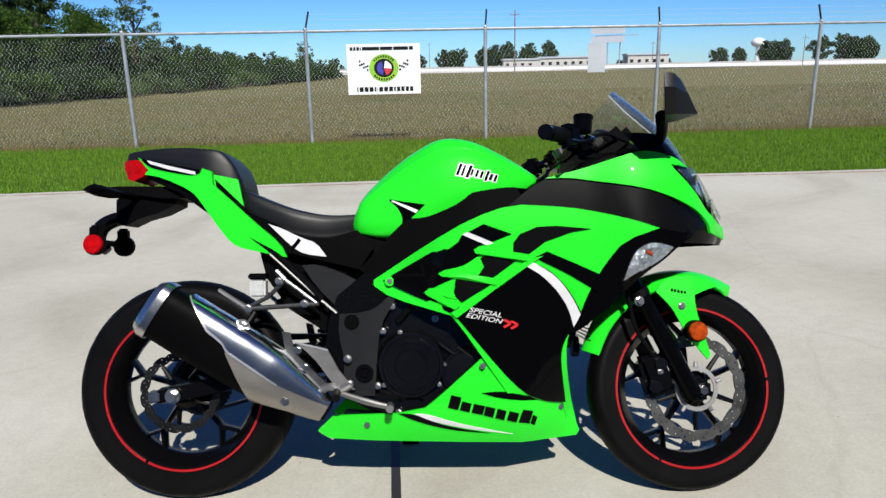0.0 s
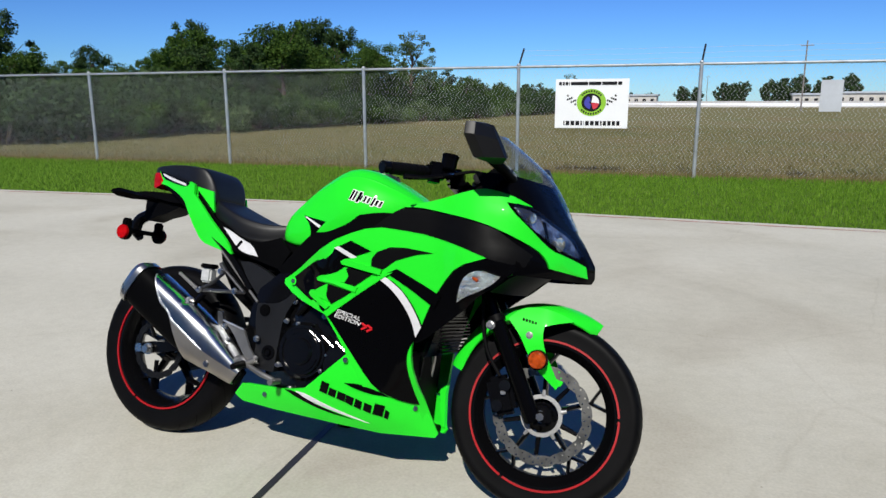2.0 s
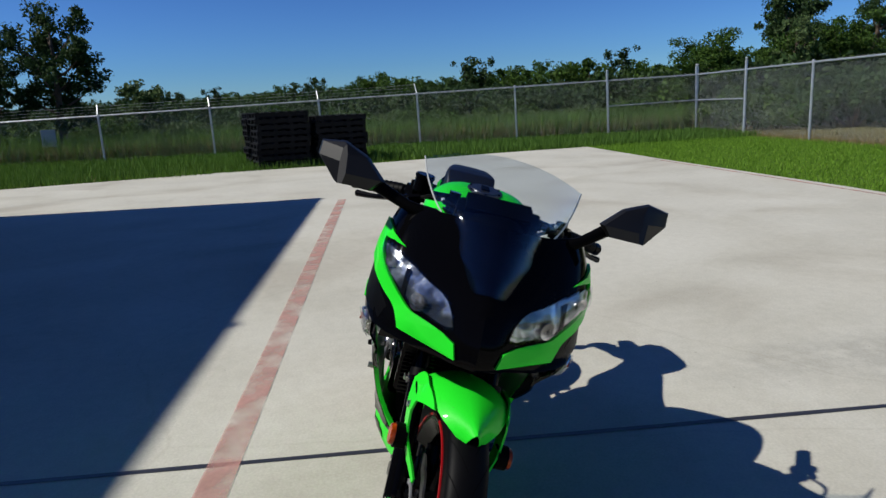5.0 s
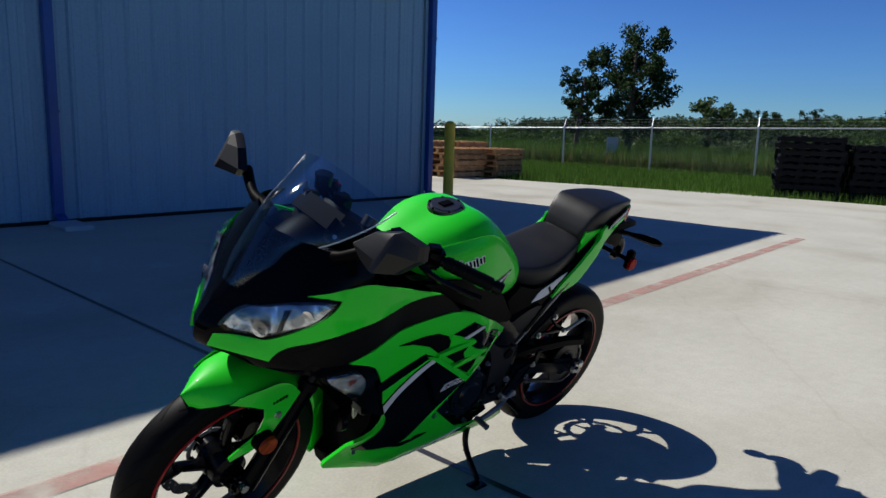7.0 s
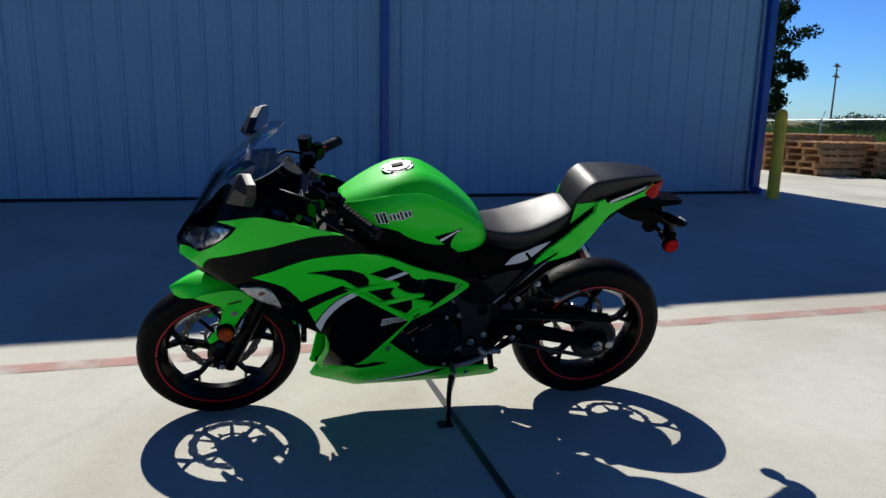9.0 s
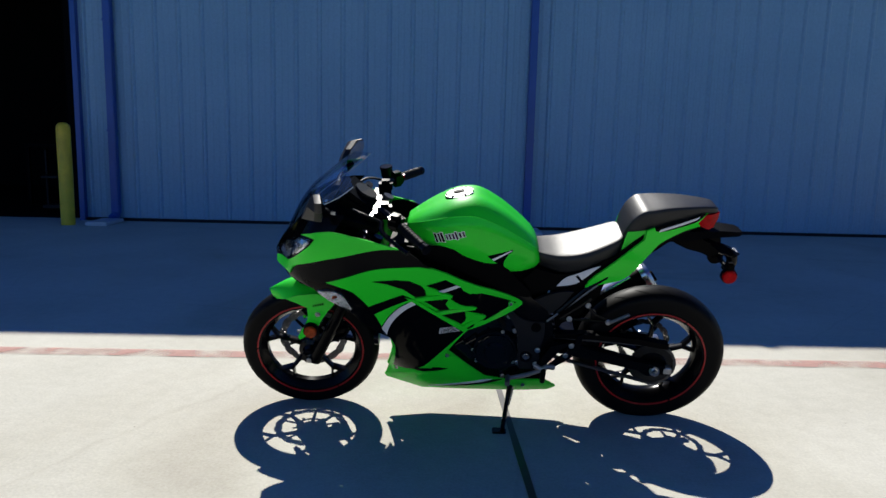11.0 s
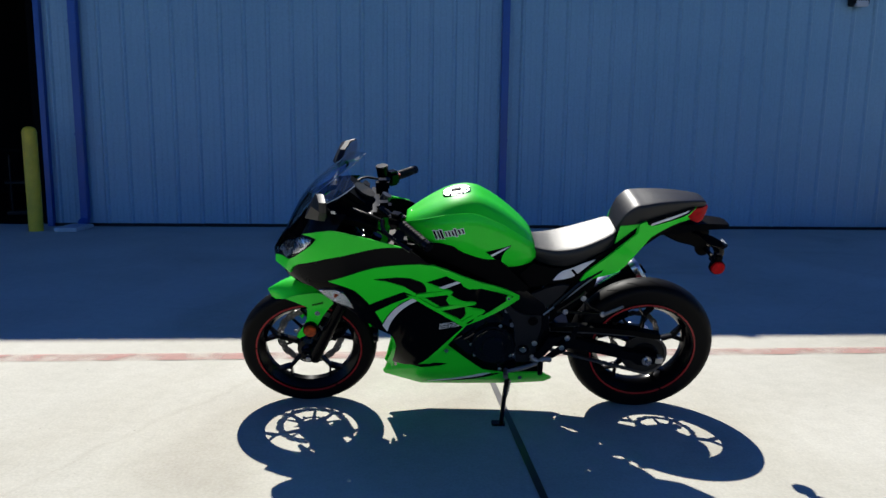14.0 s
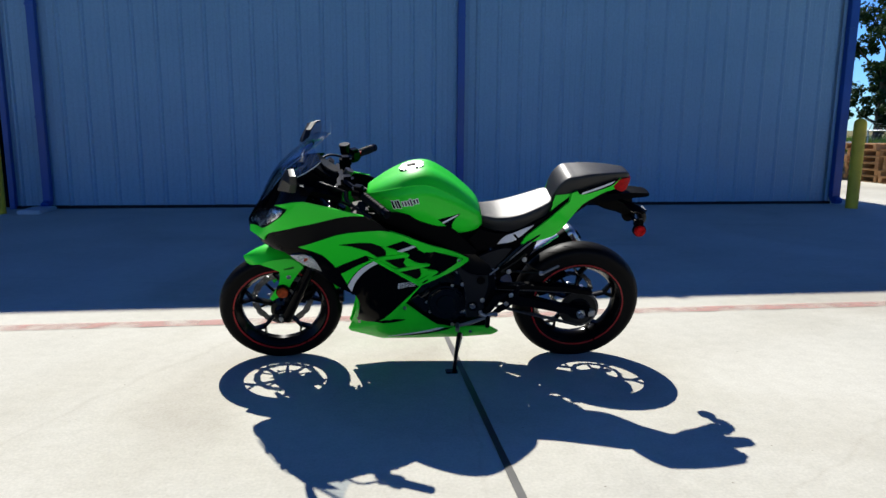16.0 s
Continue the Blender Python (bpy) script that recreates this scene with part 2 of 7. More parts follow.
def rod(bm, p0, p1, r0, r1=None, seg=16, bevel=0.0):
    p0, p1 = Vector(p0), Vector(p1)
    d = p1 - p0
    m = Matrix.Translation((p0 + p1) / 2) @ d.to_track_quat("Z", "Y").to_matrix().to_4x4()
    vs = bmesh.ops.create_cone(bm, cap_ends=True, cap_tris=False, segments=seg, radius1=r0, radius2=r0 if r1 is None else r1, depth=d.length, matrix=m)["verts"]
    if bevel:
        es = [e for e in {e for v in vs for e in v.link_edges} if any(len(f.verts) > 4 for f in e.link_faces)]
        bmesh.ops.bevel(bm, geom=es, offset=bevel, segments=2, affect="EDGES")
    return bm


def rodded(p0, p1, r0, r1=None, seg=16, bevel=0.0):
    return rod(bmesh.new(), p0, p1, r0, r1, seg, bevel)


def loft(bm, rings, closed=True, caps=True):
    vs = [[bm.verts.new(p) for p in ring] for ring in rings]
    n = len(vs[0])
    for a, b in zip(vs, vs[1:]):
        for i in range(n if closed else n - 1):
            j = (i + 1) % n
            bm.faces.new((a[i], a[j], b[j], b[i]))
    if caps and closed:
        bm.faces.new(vs[0][::-1])
        bm.faces.new(vs[-1])
    bmesh.ops.recalc_face_normals(bm, faces=bm.faces)
    return bm


def curve_points(pts, steps=6):
    """A smooth line through points (Catmull-Rom)."""
    pts = [Vector(p) for p in pts]
    ext = [pts[0] * 2 - pts[1], *pts, pts[-1] * 2 - pts[-2]]
    out = []
    for a, b, c, d in zip(ext, ext[1:], ext[2:], ext[3:]):
        for i in range(steps):
            t = i / steps
            out.append(0.5 * ((2 * b) + (c - a) * t + (2 * a - 5 * b + 4 * c - d) * t * t + (3 * b - a - 3 * c + d) * t ** 3))
    out.append(pts[-1])
    return out


def pipe(bm, pts, radius, seg=10, steps=6, ends=None):
    """A round bar along a smooth line; radius may be a list, one for each given point."""
    line = curve_points(pts, steps) if steps > 1 else [Vector(p) for p in pts]
    rad = radius if isinstance(radius, (list, tuple)) else [radius] * len(pts)
    rings, side = [], Vector((0.31, 0.52, 0.8)).normalized()
    for i, p in enumerate(line):
        d = (line[min(i + 1, len(line) - 1)] - line[max(i - 1, 0)]).normalized()
        side = (side - d * side.dot(d)).normalized()
        up = d.cross(side)
        f = i / max(1, steps) if steps > 1 else i
        k = min(int(f), len(rad) - 2)
        r = rad[k] + (rad[k + 1] - rad[k]) * (f - k)
        rings.append([p + (side * math.cos(a) + up * math.sin(a)) * r for a in (2 * math.pi * j / seg for j in range(seg))])
    return loft(bm, rings)


def raw_mesh(name, verts, faces, material, smooth=False):
    me = bpy.data.meshes.new(name)
    me.from_pydata(verts, [], faces)
    me.materials.append(material)
    if smooth:
        me.polygons.foreach_set("use_smooth", [True] * len(me.polygons))
    return me


# ---- layout: the yard is turned a little against the machine's own axis ----
YARD = radians(4.7)
ALONG = Vector((math.cos(YARD), math.sin(YARD), 0))
ACROSS = Vector((-math.sin(YARD), math.cos(YARD), 0))
CORNER = Vector((-5.70, -6.96, 0))
WALL = radians(4.1)
WALL_ALONG = Vector((math.cos(WALL), math.sin(WALL), 0))
WALL_OUT = Vector((-math.sin(WALL), math.cos(WALL), 0))


def yard(u, v, z=0.0):
    """A place from the building's corner: u along its wall, v out from it."""
    return CORNER + WALL_ALONG * u + WALL_OUT * v + Vector((0, 0, z))


# ---- ground ----
def build_ground():
    bm = bmesh.new()
    bmesh.ops.create_grid(bm, x_segments=40, y_segments=40, size=2500)
    for v in bm.verts:
        v.co.z = -0.05
    ob = finish("ground", bm, SOIL)
    tagged(ob, "dry mown field of yellow-brown grass", "ground", kind="structure")


def build_slab():
    """Concrete yard: panels parted by filled joints."""
    front = [(-14.9, 4.0), (-10.35, 4.48), (-5.6, 5.14), (-0.07, 5.70), (4.33, 5.77), (40.0, 7.9)]
    back = [(40, -34), (-6.4, -34), (-7.6, -17.5), (-9.75, -11.0), (-10.8, -8.05), (-12.3, -4.6), (-13.0, -1.0), (-14.2, 1.55)]
    ring = front + back
    bm = bmesh.new()
    vs = [bm.verts.new((x, y, 0)) for x, y in ring]
    f = bm.faces.new(vs)
    if f.normal.z < 0:
        f.normal_flip()
    bmesh.ops.triangulate(bm, faces=bm.faces[:])
    g = bmesh.ops.extrude_face_region(bm, geom=bm.faces[:])
    for v in [e for e in g["geom"] if isinstance(e, bmesh.types.BMVert)]:
        v.co.z = -0.12
    bmesh.ops.recalc_face_normals(bm, faces=bm.faces)
    ob = finish("pavement", bm, CONCRETE, smooth=False)
    tagged(ob, "pale stained concrete yard slab with dark joints", "pavement", kind="structure")
    joints = [((1.11, -6.45), (0.11, 5.69), 0.026), ((9.2, -5.9), (8.2, 5.95), 0.026)]
    for a, b, w in joints:
        a, b = Vector((*a, 0)), Vector((*b, 0))
        side = (b - a).cross(Vector((0, 0, 1))).normalized() * w / 2
        bm = bmesh.new()
        n = 60
        rows = []
        for i in range(n + 1):
            p = a.lerp(b, i / n)
            k = 1 + 0.25 * noise.noise(p * 6)
            rows.append((bm.verts.new(p + side * k + Vector((0, 0, 0.0025))), bm.verts.new(p - side * k + Vector((0, 0, 0.0025)))))
        for (p, q), (r, s) in zip(rows, rows[1:]):
            bm.faces.new((p, q, s, r))
        part("joint", bm, JOINT, ob, "dark filled joint")
    return ob


def strip(name, pts, width, z, material, label):
    bm = bmesh.new()
    rows = []
    pts = [Vector((*p, z)) for p in pts]
    for i, p in enumerate(pts):
        d = (pts[min(i + 1, len(pts) - 1)] - pts[max(i - 1, 0)]).normalized()
        s = Vector((-d.y, d.x, 0)) * width / 2
        rows.append((bm.verts.new(p + s), bm.verts.new(p - s)))
    for (p, q), (r, s) in zip(rows, rows[1:]):
        bm.faces.new((p, q, s, r))
    bmesh.ops.recalc_face_normals(bm, faces=bm.faces)
    for f in bm.faces:
        if f.normal.z < 0:
            f.normal_flip()
    ob = finish(name, bm, material)
    return tagged(ob, label, "floor marking", kind="structure")


build_ground()
build_slab()
strip("parking_line", [(9.0, -0.03), (3.5, -0.45), (1.45, -0.60), (-0.4, -0.74), (-1.7, -0.84), (-3.3, -0.96), (-6.6, -1.20)], 0.115, 0.004, RED_LINE, "worn red painted line on the concrete")
strip("edge_line", [(-10.4, 4.32), (-5.55, 4.98), (-2.5, 5.32), (0.6, 5.55), (4.3, 5.60), (12.0, 6.05)], 0.06, 0.004, RED_LINE, "faded thin red line along the slab's edge")


def scatter_blades(name, label, n, place, height, width, material, seed, lean=0.5, category="grass"):
    rng = np.random.default_rng(seed)
    p = place(rng, n)
    n = len(p)
    h = height * rng.uniform(0.5, 1.3, n)
    a = rng.uniform(0, 2 * np.pi, n)
    w = width * rng.uniform(0.6, 1.3, n)
    tip = p + np.stack([np.cos(a * 3.7) * h * lean * rng.uniform(0, 1, n), np.sin(a * 3.7) * h * lean * rng.uniform(0, 1, n), h], 1)
    d = np.stack([np.cos(a) * w, np.sin(a) * w, 0 * w], 1)
    v = np.stack([p - d, p + d, tip], 1).reshape(-1, 3)
    me = bpy.data.meshes.new(name)
    me.vertices.add(3 * n)
    me.vertices.foreach_set("co", v.ravel())
    me.loops.add(3 * n)
    me.loops.foreach_set("vertex_index", np.arange(3 * n))
    me.polygons.add(n)
    me.polygons.foreach_set("loop_start", np.arange(0, 3 * n, 3))
    me.update(calc_edges=True)
    me.validate()
    me.materials.append(material)
    return tagged(new(name, me), label, category, kind="stuff")


def slab_edge(x):
    return np.interp(x, [-14.9, -10.35, -5.6, -0.07, 4.33, 40.0], [4.0, 4.48, 5.14, 5.70, 5.77, 7.9])


def fence_y(x):
    return 10.29 + x * math.tan(YARD)


def lawn_place(rng, n):
    x = rng.uniform(-20, 14, n)
    lo, hi = slab_edge(x) + 0.0, fence_y(x) - 0.1 + rng.normal(0, 0.18, n)
    y = lo + (hi - lo) * rng.uniform(0, 1, n)
    x2 = rng.uniform(-19.6, -8.8, n // 5)
    y2 = rng.uniform(-7.0, 6.0, n // 5)
    keep = x2 < np.interp(y2, [-11, -8.05, -4.6, -1.0, 1.55, 4.0, 6], [-9.95, -11.0, -12.5, -13.2, -14.4, -15.1, -15.4])
    p = np.concatenate([np.stack([x, y, 0 * x - 0.02], 1), np.stack([x2, y2, 0 * x2 - 0.02], 1)[keep & (x2 > -17.5)]])
    return p


def lawn_sheet():
    bm = bmesh.new()
    xs = np.linspace(-20.2, 40, 80)
    rows = [(bm.verts.new((x, slab_edge(max(x, -14.9)) - (0 if x > -14.9 else 12), -0.035)), bm.verts.new((x, fence_y(x) - 0.05, -0.035))) for x in xs]
    for (p, q), (r, s) in zip(rows, rows[1:]):
        bm.faces.new((p, r, s, q))
    tagged(finish("lawn", bm, LAWN), "strip of green mown lawn beside the concrete", "lawn", kind="structure")


lawn_sheet()
scatter_blades("lawn_grass", "green mown grass blades", 200000, lawn_place, 0.048, 0.006, BLADE, 3)


def field_place(rng, n):
    x = rng.uniform(-19, 16, n)
    y = fence_y(x) + 0.1 + 26 * rng.uniform(0, 1, n) ** 1.6
    return np.stack([x * (1 + (y - 10) * 0.02), y, 0 * x - 0.05], 1)


def verge_place(rng, n):
    x = rng.uniform(-20, 14, n)
    return np.stack([x, fence_y(x) + rng.normal(0.1, 0.25, n), 0 * x - 0.05], 1)


scatter_blades("field_grass", "mown field grass, half dry", 110000, field_place, 0.07, 0.012, FIELD_BLADE, 4, 0.8)
scatter_blades("fence_grass", "tall dry grass along the fence foot", 14000, verge_place, 0.14, 0.006, DRY_BLADE, 5, 0.7)


# ---- chain-link fence ----
def chain_mesh(length, height, pitch=0.065, r=0.0023):
    """Woven zigzag wires in the plane of x and z."""
    verts, faces = [], []
    rows = int(height / pitch)
    tri = [(0, r), (r * 0.87, -r * 0.5), (-r * 0.87, -r * 0.5)]
    for i in range(int(length / pitch)):
        x0 = (i + 0.5) * pitch
        base = len(verts)
        for k in range(rows + 1):
            x = x0 + (pitch / 2 if k % 2 else -pitch / 2)
            y = r * (1 if (k + i) % 2 else -1)
            for a, b in tri:
                verts.append((x + a, y + b, 0.03 + k * pitch))
        for k in range(rows):
            o = base + 3 * k
            for j in range(3):
                q = (j + 1) % 3
                faces.append((o + j, o + q, o + 3 + q, o + 3 + j))
    return verts, faces


def build_fence(name, start, way, stations, arms, label, braces=(), out=1, arm_metal=None):
    turn = math.degrees(math.atan2(way.y, way.x))
    f = thing(name, pose(*start, 0, 0, turn), label, "fence")
    last = stations[-1]
    for i, s in enumerate(stations):
        tall = i in arms or i in braces
        bm = rodded((s, 0, -0.1), (s, 0, 1.81 + (0.25 if i in braces else 0.02)), 0.03 if not i in braces else 0.038, seg=12)
        post = part("post", bm, GALV, f)
        cap = bmesh.new()
        bmesh.ops.create_uvsphere(cap, u_segments=10, v_segments=6, radius=0.036, matrix=Matrix.Translation((s, 0, 1.83 if i not in braces else 2.10)))
        part("post_cap", cap, GALV, post)
        if i in arms:
            part("barb_arm", rodded((s, 0, 1.81), (s + 0.05, 0.20 * out, 2.12), 0.016, seg=6), arm_metal or INK, post, "slanted barbed-wire arm")
    bm = bmesh.new()
    rod(bm, (stations[0], 0, 1.80), (last, 0, 1.80), 0.022, seg=10)
    part("top_rail", bm, GALV, f)
    for i in braces:
        for j in (i - 1, i + 1):
            if 0 <= j < len(stations) and j in braces and j > i:
                part("brace_rail", rodded((stations[i], 0, 1.0), (stations[j], 0, 1.0), 0.02, seg=8), GALV, f)
    if arms:
        for k in range(3):
            bm = bmesh.new()
            a, b = stations[min(arms)], stations[max(arms)]
            pts = []
            for i in range(61):
                s = a + (b - a) * i / 60
                pts.append((s, (0.06 + 0.07 * k) * out, 1.90 + 0.09 * k + 0.006 * math.sin(i * 1.7)))
            pipe(bm, pts, 0.0022, seg=4, steps=1)
            part("barbed_wire", bm, WIRE, f)
    v, fc = chain_mesh(last - stations[0], 1.84)
    v = [(x + stations[0], y + 0.035, z) for x, y, z in v]
    me = raw_mesh("chain_link", v, fc, WIRE, True)
    ob = new("chain_link", me)
    ob.parent = f
    tagged(ob, "woven galvanised chain-link mesh", kind="stuff")
    return f


FENCE_O = Vector((0.0, 10.29, 0.0))
front_stations = [-20.0, -17.0, -13.95, -10.85, -7.5, -4.5, -1.57, 1.42, 4.42, 7.3, 10.3, 13.3, 16.3]
build_fence("front_fence", FENCE_O, ALONG, front_stations, {6, 7, 8, 9, 10, 11, 12}, "galvanised chain-link fence with barbed-wire arms at the lawn", braces={0, 1})
FENCE_K = FENCE_O + ALONG * front_stations[0]
back_stations = [0.0, 2.95, 5.95, 9.05, 12.1, 15.4, 18.7, 22.0, 25.3, 28.6, 31.9]
BACK = build_fence("back_fence", FENCE_K, -ACROSS, back_stations, set(range(3, 11)), "galvanised chain-link fence before rough weeds", braces={0, 1}, out=-1, arm_metal=GALV)

# tilted so that its rail fits the camera's view, as though the ground fell along it
BACK.matrix_basis = BACK.matrix_basis @ pose(0, 0, 0, 0, 1.25, 0)


# ---- signs on the fence ----
def fence_place(u, z, out=-0.045):
    return FENCE_O + ALONG * u + ACROSS * out + Vector((0, 0, z))


def build_sign():
    m = Matrix.Translation(fence_place(-0.30, 0.765)) @ pose(0, 0, 0, 0, 0, math.degrees(YARD))
    s = thing("dealer_sign", m, "white dealer sign with green ring emblem wired to the fence", "sign")
    W, H = 1.22, 0.82
    part("board", boxed((0, 0, H / 2), (W, 0.008, H), 0.003), SIGN_WHITE, s)

    def bar(x, z, w, h, mat, name="lettering"):
        part(name, boxed((x, -0.0055, z), (w, 0.003, h)), mat, s)
    x = -0.56
    for w in (0.06, 0.05, 0.06, 0.03, 0.30, 0.22, 0.26, 0.08):
        bar(x + w / 2, H - 0.075, w - 0.014, 0.055, INK)
        x += w
    x = -0.47
    for w in (0.04, 0.085, 0.085, 0.085, 0.05, 0.03, 0.085, 0.085, 0.085, 0.05, 0.075, 0.075, 0.075, 0.075):
        bar(x + w / 2, 0.085, w - 0.022, 0.075, INK)
        x += w * 0.98

    def disc(r0, r1, mat, y, name, seg=40, a0=0, a1=2 * math.pi, cx=0.0, cz=0.43):
        bm = bmesh.new()
        rows = []
        for i in range(seg + 1):
            a = a0 + (a1 - a0) * i / seg
            rows.append([bm.verts.new((cx + math.cos(a) * r, y, cz + math.sin(a) * r * 0.92)) for r in (r0, r1)])
        for (p, q), (t, u) in zip(rows, rows[1:]):
            bm.faces.new((p, q, u, t))
        g = bmesh.ops.extrude_face_region(bm, geom=bm.faces[:])
        for v in [e for e in g["geom"] if isinstance(e, bmesh.types.BMVert)]:
            v.co.y += 0.002
        bmesh.ops.recalc_face_normals(bm, faces=bm.faces)
        part(name, bm, mat, s)
    disc(0.165, 0.245, INK_GREEN, -0.007, "emblem_ring")
    disc(0.002, 0.165, INK, -0.007, "emblem_field")
    disc(0.03, 0.12, INK_BLUE, -0.010, "emblem_star_half", 16, math.pi * 0.6, math.pi * 1.45)
    disc(0.0, 0.13, SIGN_WHITE, -0.010, "emblem_white_half", 12, -0.1, math.pi * 0.45)
    disc(0.0, 0.13, INK_RED, -0.010, "emblem_red_half", 12, -math.pi * 0.42, -0.12)
    for k in range(9):
        a = (k / 8 - 0.5) * 1.7 - math.pi / 2
        for up in (0, 1):
            an = a + math.pi * up
            part("ring_lettering", boxed((math.cos(an) * 0.205, -0.0085, 0.43 + math.sin(an) * 0.188), (0.026, 0.003, 0.035), turn=Matrix.Rotation(-(an - math.pi / 2), 3, "Y")), INK, s)
    for sx in (-1, 1):
        for i in range(5):
            for j in range(3):
                if (i + j) % 2 == 0:
                    part("flag_check", boxed((sx * (0.27 + 0.032 * i), -0.006, 0.40 + 0.032 * j + 0.02 * i), (0.03, 0.003, 0.03), turn=Matrix.Rotation(-sx * 0.5, 3, "Y")), INK, s)


build_sign()
m = Matrix.Translation(fence_place(3.33, 1.05)) @ pose(0, 0, 0, 0, 0, math.degrees(YARD))
g = thing("notice_plate", m, "plain grey notice plate seen from its back on the fence", "sign")
part("plate", boxed((0, 0, 0.24), (0.31, 0.006, 0.48), 0.002), SIGN_GREY, g)


# ---- building ----
EAVE = 5.62


def ribbed_wall(u0, u1, z0, z1, period=0.305):
    """Steel cladding: a sharp rib at each step with two faint swages between, in the plane of u and z; ribs stand out to +v."""
    prof = [(0.0, 0.0), (0.018, 0.024), (0.034, 0.024), (0.052, 0.0), (0.105, 0.0), (0.111, 0.003), (0.125, 0.003), (0.131, 0.0), (0.164, 0.0), (0.170, 0.003), (0.184, 0.003), (0.190, 0.0)]
    pts, u = [], u0
    while u < u1:
        for a, b in prof:
            if u + a * period / 0.231 <= u1:
                pts.append((u + a * period / 0.231, b))
        u += period
    pts.append((u1, 0.0))
    bm = bmesh.new()
    rows = [[bm.verts.new((a, -b, z)) for z in (z0, z1)] + [bm.verts.new((a, 0.12, z)) for z in (z1, z0)] for a, b in pts]
    for p, q in zip(rows, rows[1:]):
        for i in range(4):
            j = (i + 1) % 4
            bm.faces.new((p[i], p[j], q[j], q[i]))
    bm.faces.new(rows[0])
    bm.faces.new(rows[-1][::-1])
    bmesh.ops.recalc_face_normals(bm, faces=bm.faces)
    return bm


def build_building():
    m = Matrix.Translation(CORNER) @ pose(0, 0, 0, 0, 0, math.degrees(WALL))
    b = thing("building", m, "long steel-clad shed with pale ribbed walls and blue trim", "building", kind="structure")

    def flip(bm):
        # ribs are made towards -y; the yard lies at +y
        for v in bm.verts:
            v.co.y = -v.co.y
        bmesh.ops.reverse_faces(bm, faces=bm.faces)
        return bm
    jamb = 11.70
    part("wall_front", flip(ribbed_wall(0.0, jamb, 0.03, EAVE)), PANEL, b, "ribbed steel wall in shade", 20)
    part("wall_above_door", flip(ribbed_wall(jamb, 18.0, 4.3, EAVE)), PANEL, b, sharp=20)
    part("wall_far", flip(ribbed_wall(18.0, 28.0, 0.03, EAVE)), PANEL, b, sharp=20)
    side = ribbed_wall(0.0, 16.0, 0.03, EAVE)
    for v in side.verts:
        v.co = Vector((v.co.y, -v.co.x, v.co.z))
    bmesh.ops.recalc_face_normals(side, faces=side.faces)
    part("wall_side", side, PANEL, b, sharp=20)
    part("wall_back", boxed((14, -16.05, EAVE / 2), (28, 0.1, EAVE)), PANEL, b)
    part("wall_end", boxed((28.05, -8, EAVE / 2), (0.1, 16, EAVE)), PANEL, b)
    part("base_trim", boxed((jamb / 2, 0.012, 0.02), (jamb, 0.05, 0.04)), INK, b, "dark base angle")
    # flat roof
    bm = bmesh.new()
    ring = [(-0.05, 0.02), (28.2, 0.02), (28.2, -16.2), (14, -16.2), (-0.05, -16.2)]
    low = [bm.verts.new((x, y, EAVE)) for x, y in ring]
    top = [bm.verts.new((x, y, EAVE + 0.06 + 0.0 * y)) for x, y in ring]
    bm.faces.new(low[::-1])
    bm.faces.new(top)
    for i in range(5):
        j = (i + 1) % 5
        bm.faces.new((low[i], low[j], top[j], top[i]))
    bmesh.ops.recalc_face_normals(bm, faces=bm.faces)
    part("roof", bm, ROOF, b)
    # bay lining painted near black in place of real shade
    part("inner_partition", boxed((15.0, -6.0, 2.3), (6.6, 0.1, 4.6)), SHADE_BLACK, b)
    part("inner_side", boxed((11.95, -3.1, 2.3), (0.08, 5.8, 4.6)), SHADE_BLACK, b)
    part("inner_far_side", boxed((18.1, -3.1, 2.3), (0.08, 5.8, 4.6)), SHADE_BLACK, b)
    part("inner_ceiling", boxed((15.0, -3.1, 4.55), (6.3, 6.0, 0.08)), SHADE_BLACK, b)
    part("inner_floor", boxed((15.0, -3.1, 0.003), (6.0, 5.9, 0.006)), SHADE_BLACK, b)
    part("door_jamb", boxed((jamb + 0.03, 0.0, 2.15), (0.07, 0.16, 4.3), 0.004), TRIM, b, "dark blue door trim")
    for u in (11.28, 5.77, -0.02):
        w = 0.10 if u > 0 else 0.12
        d = part("downspout", boxed((u, 0.075, EAVE / 2 + 0.05), (w, 0.095, EAVE - 0.1), 0.008), TRIM, b, "blue steel downspout")
        part("outlet", boxed((u, 0.13, 0.075), (w * 0.98, 0.16, 0.08), 0.01, Matrix.Rotation(radians(-18), 3, "X")), TRIM, d)
        for z in (1.2, 2.6):
            part("strap", boxed((u, 0.078, z), (w + 0.012, 0.106, 0.03), 0.003), TRIM, d)
    part("corner_trim", boxed((-0.105, 0.012, EAVE / 2), (0.07, 0.10, EAVE), 0.004), TRIM, b, "blue corner trim")
    part("eave_gutter", boxed((14.0, 0.0, EAVE - 0.08), (28.2, 0.16, 0.15), 0.01), TRIM, b)
    lamp = thing("wall_lamp", m @ pose(0.95, 0.03, 3.06), "black wall-pack lamp fixed high on the steel wall", "lamp")
    part("housing", boxed((0, 0.05, 0.12), (0.22, 0.16, 0.22), 0.015), INK, lamp)
    part("lens", boxed((0, 0.11, 0.03), (0.18, 0.06, 0.08), 0.01), SIGN_GREY, lamp)
    return b


build_building()
